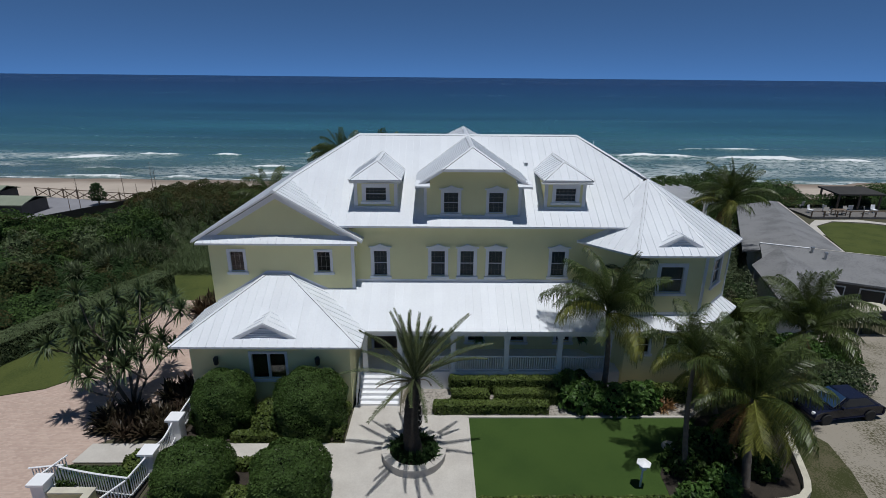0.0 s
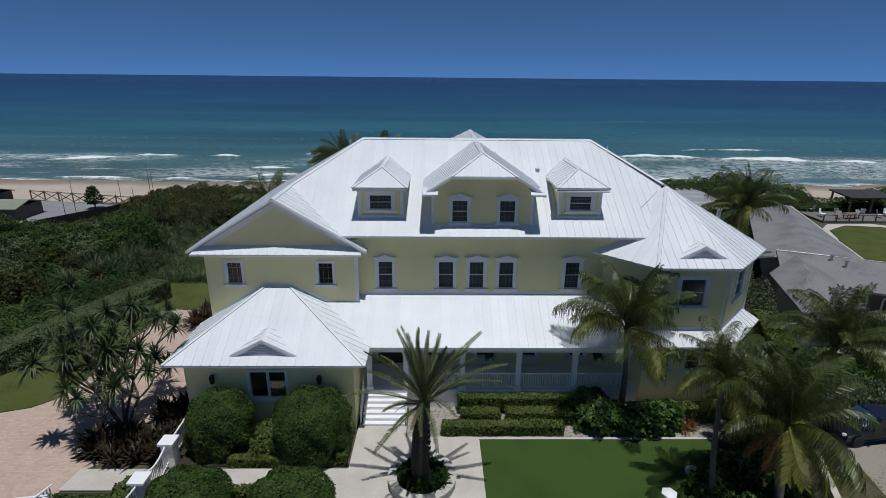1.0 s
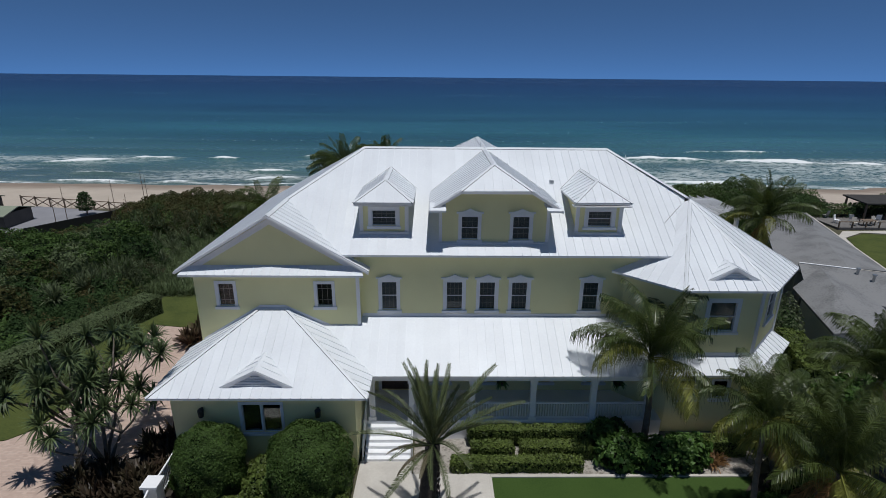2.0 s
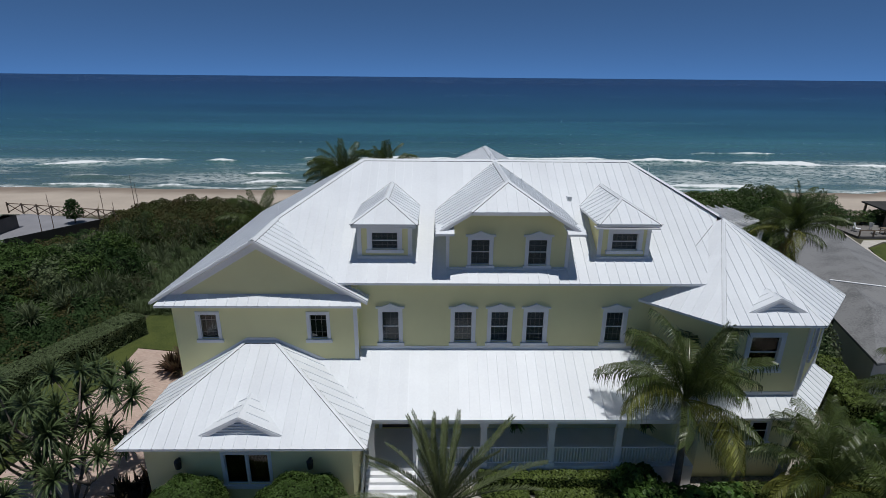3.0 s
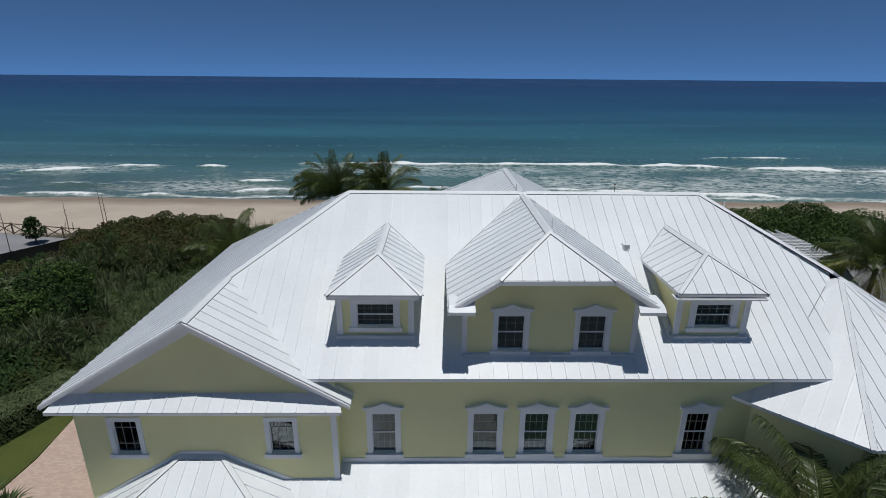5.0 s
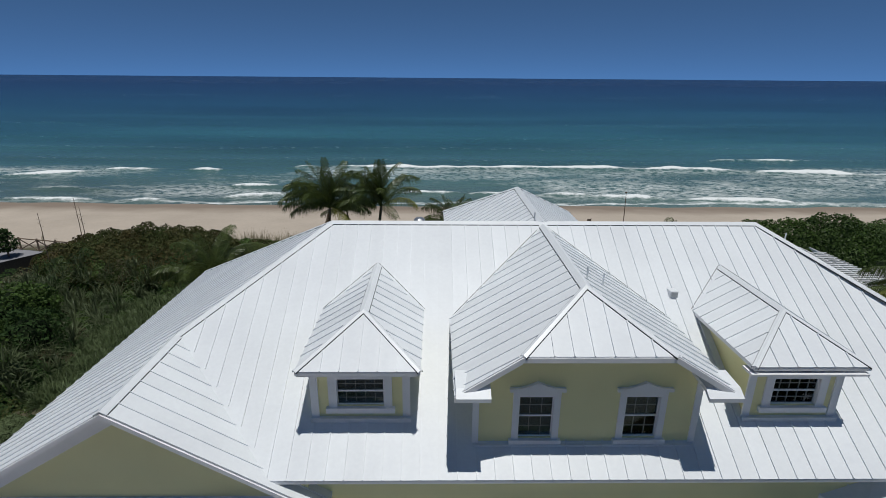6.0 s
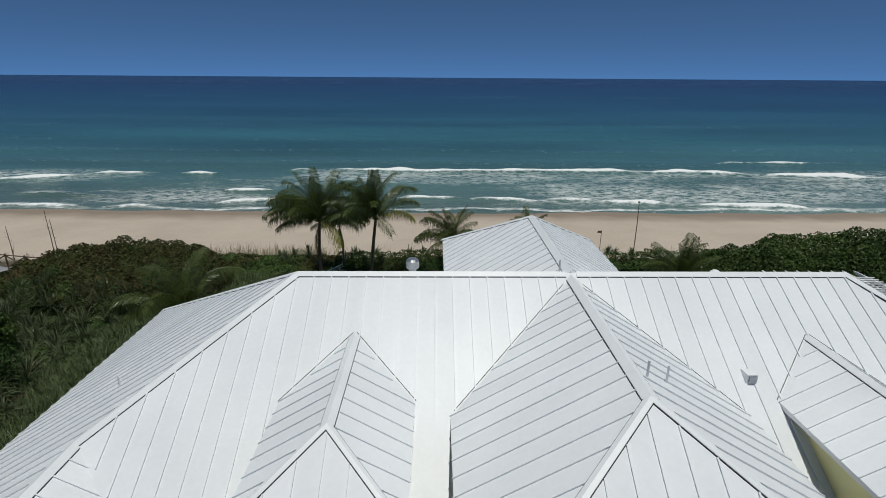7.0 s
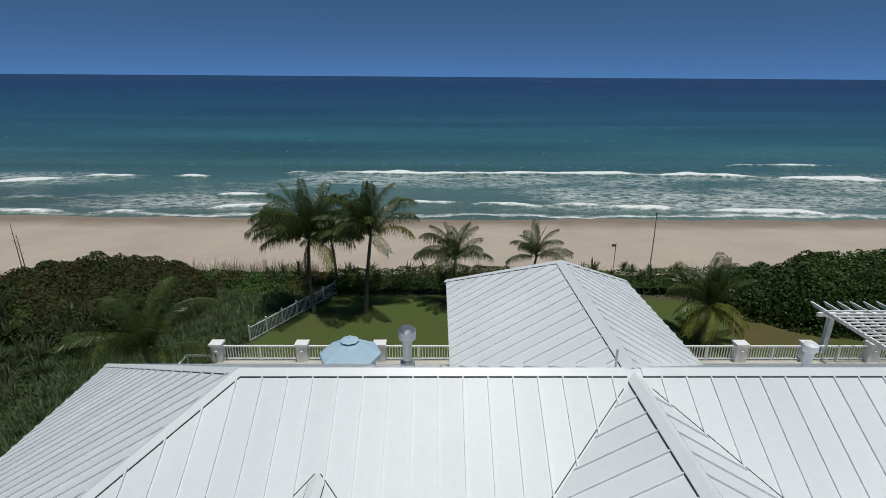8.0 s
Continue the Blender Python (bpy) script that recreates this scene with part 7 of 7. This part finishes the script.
for i in range(8):
    part("rail_post", Mesh().box(48.6 + 1.75 * i, 37.38, 0.25, 48.72 + 1.75 * i, 37.52, 1.0), OLDWOOD, deck_rail)


def deck_chair(x, y, turn, label, mat):
    c = thing("deck_chair", label, "chair", "chairs on the sea deck", at=(x, y, 0.25), turn=turn)
    part("seat", Mesh().box(-0.3, -0.3, 0.38, 0.3, 0.3, 0.46), mat, c)
    part("backrest", Mesh().prism([(-0.3, 0.28, 0.44), (0.3, 0.28, 0.44), (0.3, 0.42, 1.05), (-0.3, 0.42, 1.05)], (0, 0.05, 0)), mat, c)
    for sx_ in (-0.27, 0.27):
        for sy in (-0.26, 0.26):
            part("leg", Mesh().box(sx_ - 0.025, sy - 0.025, 0, sx_ + 0.025, sy + 0.025, 0.4), TRIM, c)


for i, (x, y, a) in enumerate(((50.0, 39.6, 30), (51.4, 38.4, -20), (52.6, 40.2, 100), (54.6, 39.0, 10), (56.0, 40.4, 160), (57.6, 39.2, 60), (59.2, 39.9, 0), (50.4, 42.4, 200))):
    deck_chair(x, y, a, "pale grey deck chair on the sea deck", CONCRETE if i % 2 else TRIM)
pt = thing("picnic_table", "weathered grey table on the sea deck", "table", at=(53.2, 38.6, 0.25))
part("tabletop", Mesh().box(-0.9, -0.45, 0.7, 0.9, 0.45, 0.76), OLDWOOD, pt)
for sx_ in (-0.75, 0.75):
    for sy in (-0.35, 0.35):
        part("leg", Mesh().box(sx_ - 0.04, sy - 0.04, 0, sx_ + 0.04, sy + 0.04, 0.7), OLDWOOD, pt)

# ---- far left: rustic fence, sheds, poles ----
rustic = thing("rustic_fence", "brown rustic fence with crossed rails above the beach", "fence")
pts = [Vector((x, 43.9 - 0.222 * (x + 45.3), ground_z(x, 45))) for x in np.arange(-62.5, -41, 2.4)]
for a in pts:
    part("post", Mesh().tube([tuple(a), tuple(a + Vector((0, 0, 1.55)))], 0.09, 7), OLDWOOD, rustic)
for a, b in zip(pts, pts[1:]):
    part("rail", Mesh().tube([tuple(a + Vector((0, 0, 1.4))), tuple(b + Vector((0, 0, 1.4)))], 0.07, 6), OLDWOOD, rustic)
    part("cross_rail", Mesh().tube([tuple(a + Vector((0, 0, 0.15))), tuple(b + Vector((0, 0, 1.35)))], 0.06, 6), OLDWOOD, rustic)
    part("cross_rail", Mesh().tube([tuple(a + Vector((0, 0, 1.35))), tuple(b + Vector((0, 0, 0.15)))], 0.06, 6), OLDWOOD, rustic)
bf = thing("board_fence", "dark board fence along the edge of the court", "fence")
a, b = Vector((-49.7, 31.0, 0)), Vector((-43.8, 40.3, 0))
d = (b - a) / 40
for i in range(40):
    p, q = a + d * i, a + d * (i + 0.985)
    t_ = Vector((-d.y, d.x, 0)).normalized() * 0.03
    part("board", Mesh().prism([p - t_ + Vector((0, 0, 1.5)), q - t_ + Vector((0, 0, 1.5)), q + t_ + Vector((0, 0, 1.5)), p + t_ + Vector((0, 0, 1.5))], (0, 0, -1.5)), BLACK, bf)
green_roof = material("green_roof", (0.26, 0.29, 0.22), 0.9, second=(0.20, 0.23, 0.17), scale=0.6)
for x, y, w, dpt, label in ((-69.0, 44.6, 9.5, 4.0, "low shed with a grey-green roof"), (-60.6, 38.2, 10.0, 4.6, "low shed with a grey-green roof beside the court")):
    sh = thing("shed", label, "shed", "sheds by the beach", at=(x, y, 0))
    # wall colour darkened to give the shadow below the shed's eaves
    part("wall", Mesh().box(-w / 2, -dpt / 2, 0, w / 2, dpt / 2, 1.7), DARKWALL, sh)
    part("roof_slope", Mesh().prism([(-w / 2 - 0.3, -dpt / 2 - 0.3, 1.65), (w / 2 + 0.3, -dpt / 2 - 0.3, 1.65), (w / 2 + 0.3, 0, 2.35), (-w / 2 - 0.3, 0, 2.35)], (0, 0, -0.12)), green_roof, sh)
    part("roof_slope", Mesh().prism([(-w / 2 - 0.3, 0, 2.35), (w / 2 + 0.3, 0, 2.35), (w / 2 + 0.3, dpt / 2 + 0.3, 1.65), (-w / 2 - 0.3, dpt / 2 + 0.3, 1.65)], (0, 0, -0.12)), green_roof, sh)
for x, y, h in ((-43.4, 45, 6.0), (-47.7, 45, 4.3), (-50.9, 37.9, 3.6), (-50.5, 39.4, 4.6), (-40.3, 35.6, 4.6), (-42.6, 44.4, 5.2)):
    po = thing("agave_stalk", "tall dry flower stalk in the scrub", "dry stalk", "dry flower stalks")
    z0 = ground_z(x, y)
    part("stem", Mesh().tube([(x, y, z0), (x + 0.05, y, z0 + h * 0.5), (x + 0.02, y, h)], [0.05, 0.04, 0.02], 6), OLDWOOD, po)
    for i in range(7):
        zz = z0 + (h - z0) * (0.62 + 0.05 * i)
        an = i * 2.4
        part("twig", Mesh().tube([(x, y, zz), (x + 0.35 * math.cos(an) * (1 - i / 10), y + 0.35 * math.sin(an) * (1 - i / 10), zz + 0.15)], 0.015, 5), OLDWOOD, po)
pine = thing("small_pine", "small dark layered pine beside the court", "tree", at=(-50.0, 42.6, 0))
part("trunk", Mesh().tube([(0, 0, 0), (0.1, 0, 1.4), (0, 0.1, 2.9)], [0.1, 0.08, 0.04], 8), BARK, pine)
rs = np.random.default_rng(77)
cl = []
for z, r_ in ((0.9, 0.9), (1.3, 1.2), (1.75, 1.1), (2.2, 0.9), (2.6, 0.75), (2.95, 0.5)):
    for i in range(230):
        an, q = rs.uniform(0, 6.28), r_ * math.sqrt(rs.random())
        cl.append((q * math.cos(an), q * math.sin(an), z + rs.normal(0, 0.08)))
cl = np.array(cl)
aa, bb = turned(np.tile((0, 0, 1.0), (len(cl), 1)), rs, 0.7)
part("crown", quads("crown", cl, aa * 0.16, bb * 0.07, SCRUB), SCRUB, pine)
mast = thing("dune_pole", "thin tall wooden pole on the dune", "pole")
part("pole", Mesh().tube([(19.7, 51.3, ground_z(19.7, 51.3)), (19.7, 51.3, 3.0), (19.62, 51.3, 5.6)], [0.06, 0.05, 0.03], 7), OLDWOOD, mast)
part("pole_head", Mesh().box(19.5, 51.26, 5.45, 19.74, 51.34, 5.62), OLDWOOD, mast)
sg = thing("beach_sign", "small sign on a thin post by the beach", "sign")
part("post", Mesh().tube([(15.2, 50.0, ground_z(15.2, 50)), (15.2, 50.0, 2.6)], 0.035, 6), OLDWOOD, sg)
part("board", Mesh().box(14.75, 49.97, 2.25, 15.2, 50.0, 2.5), OLDWOOD, sg)
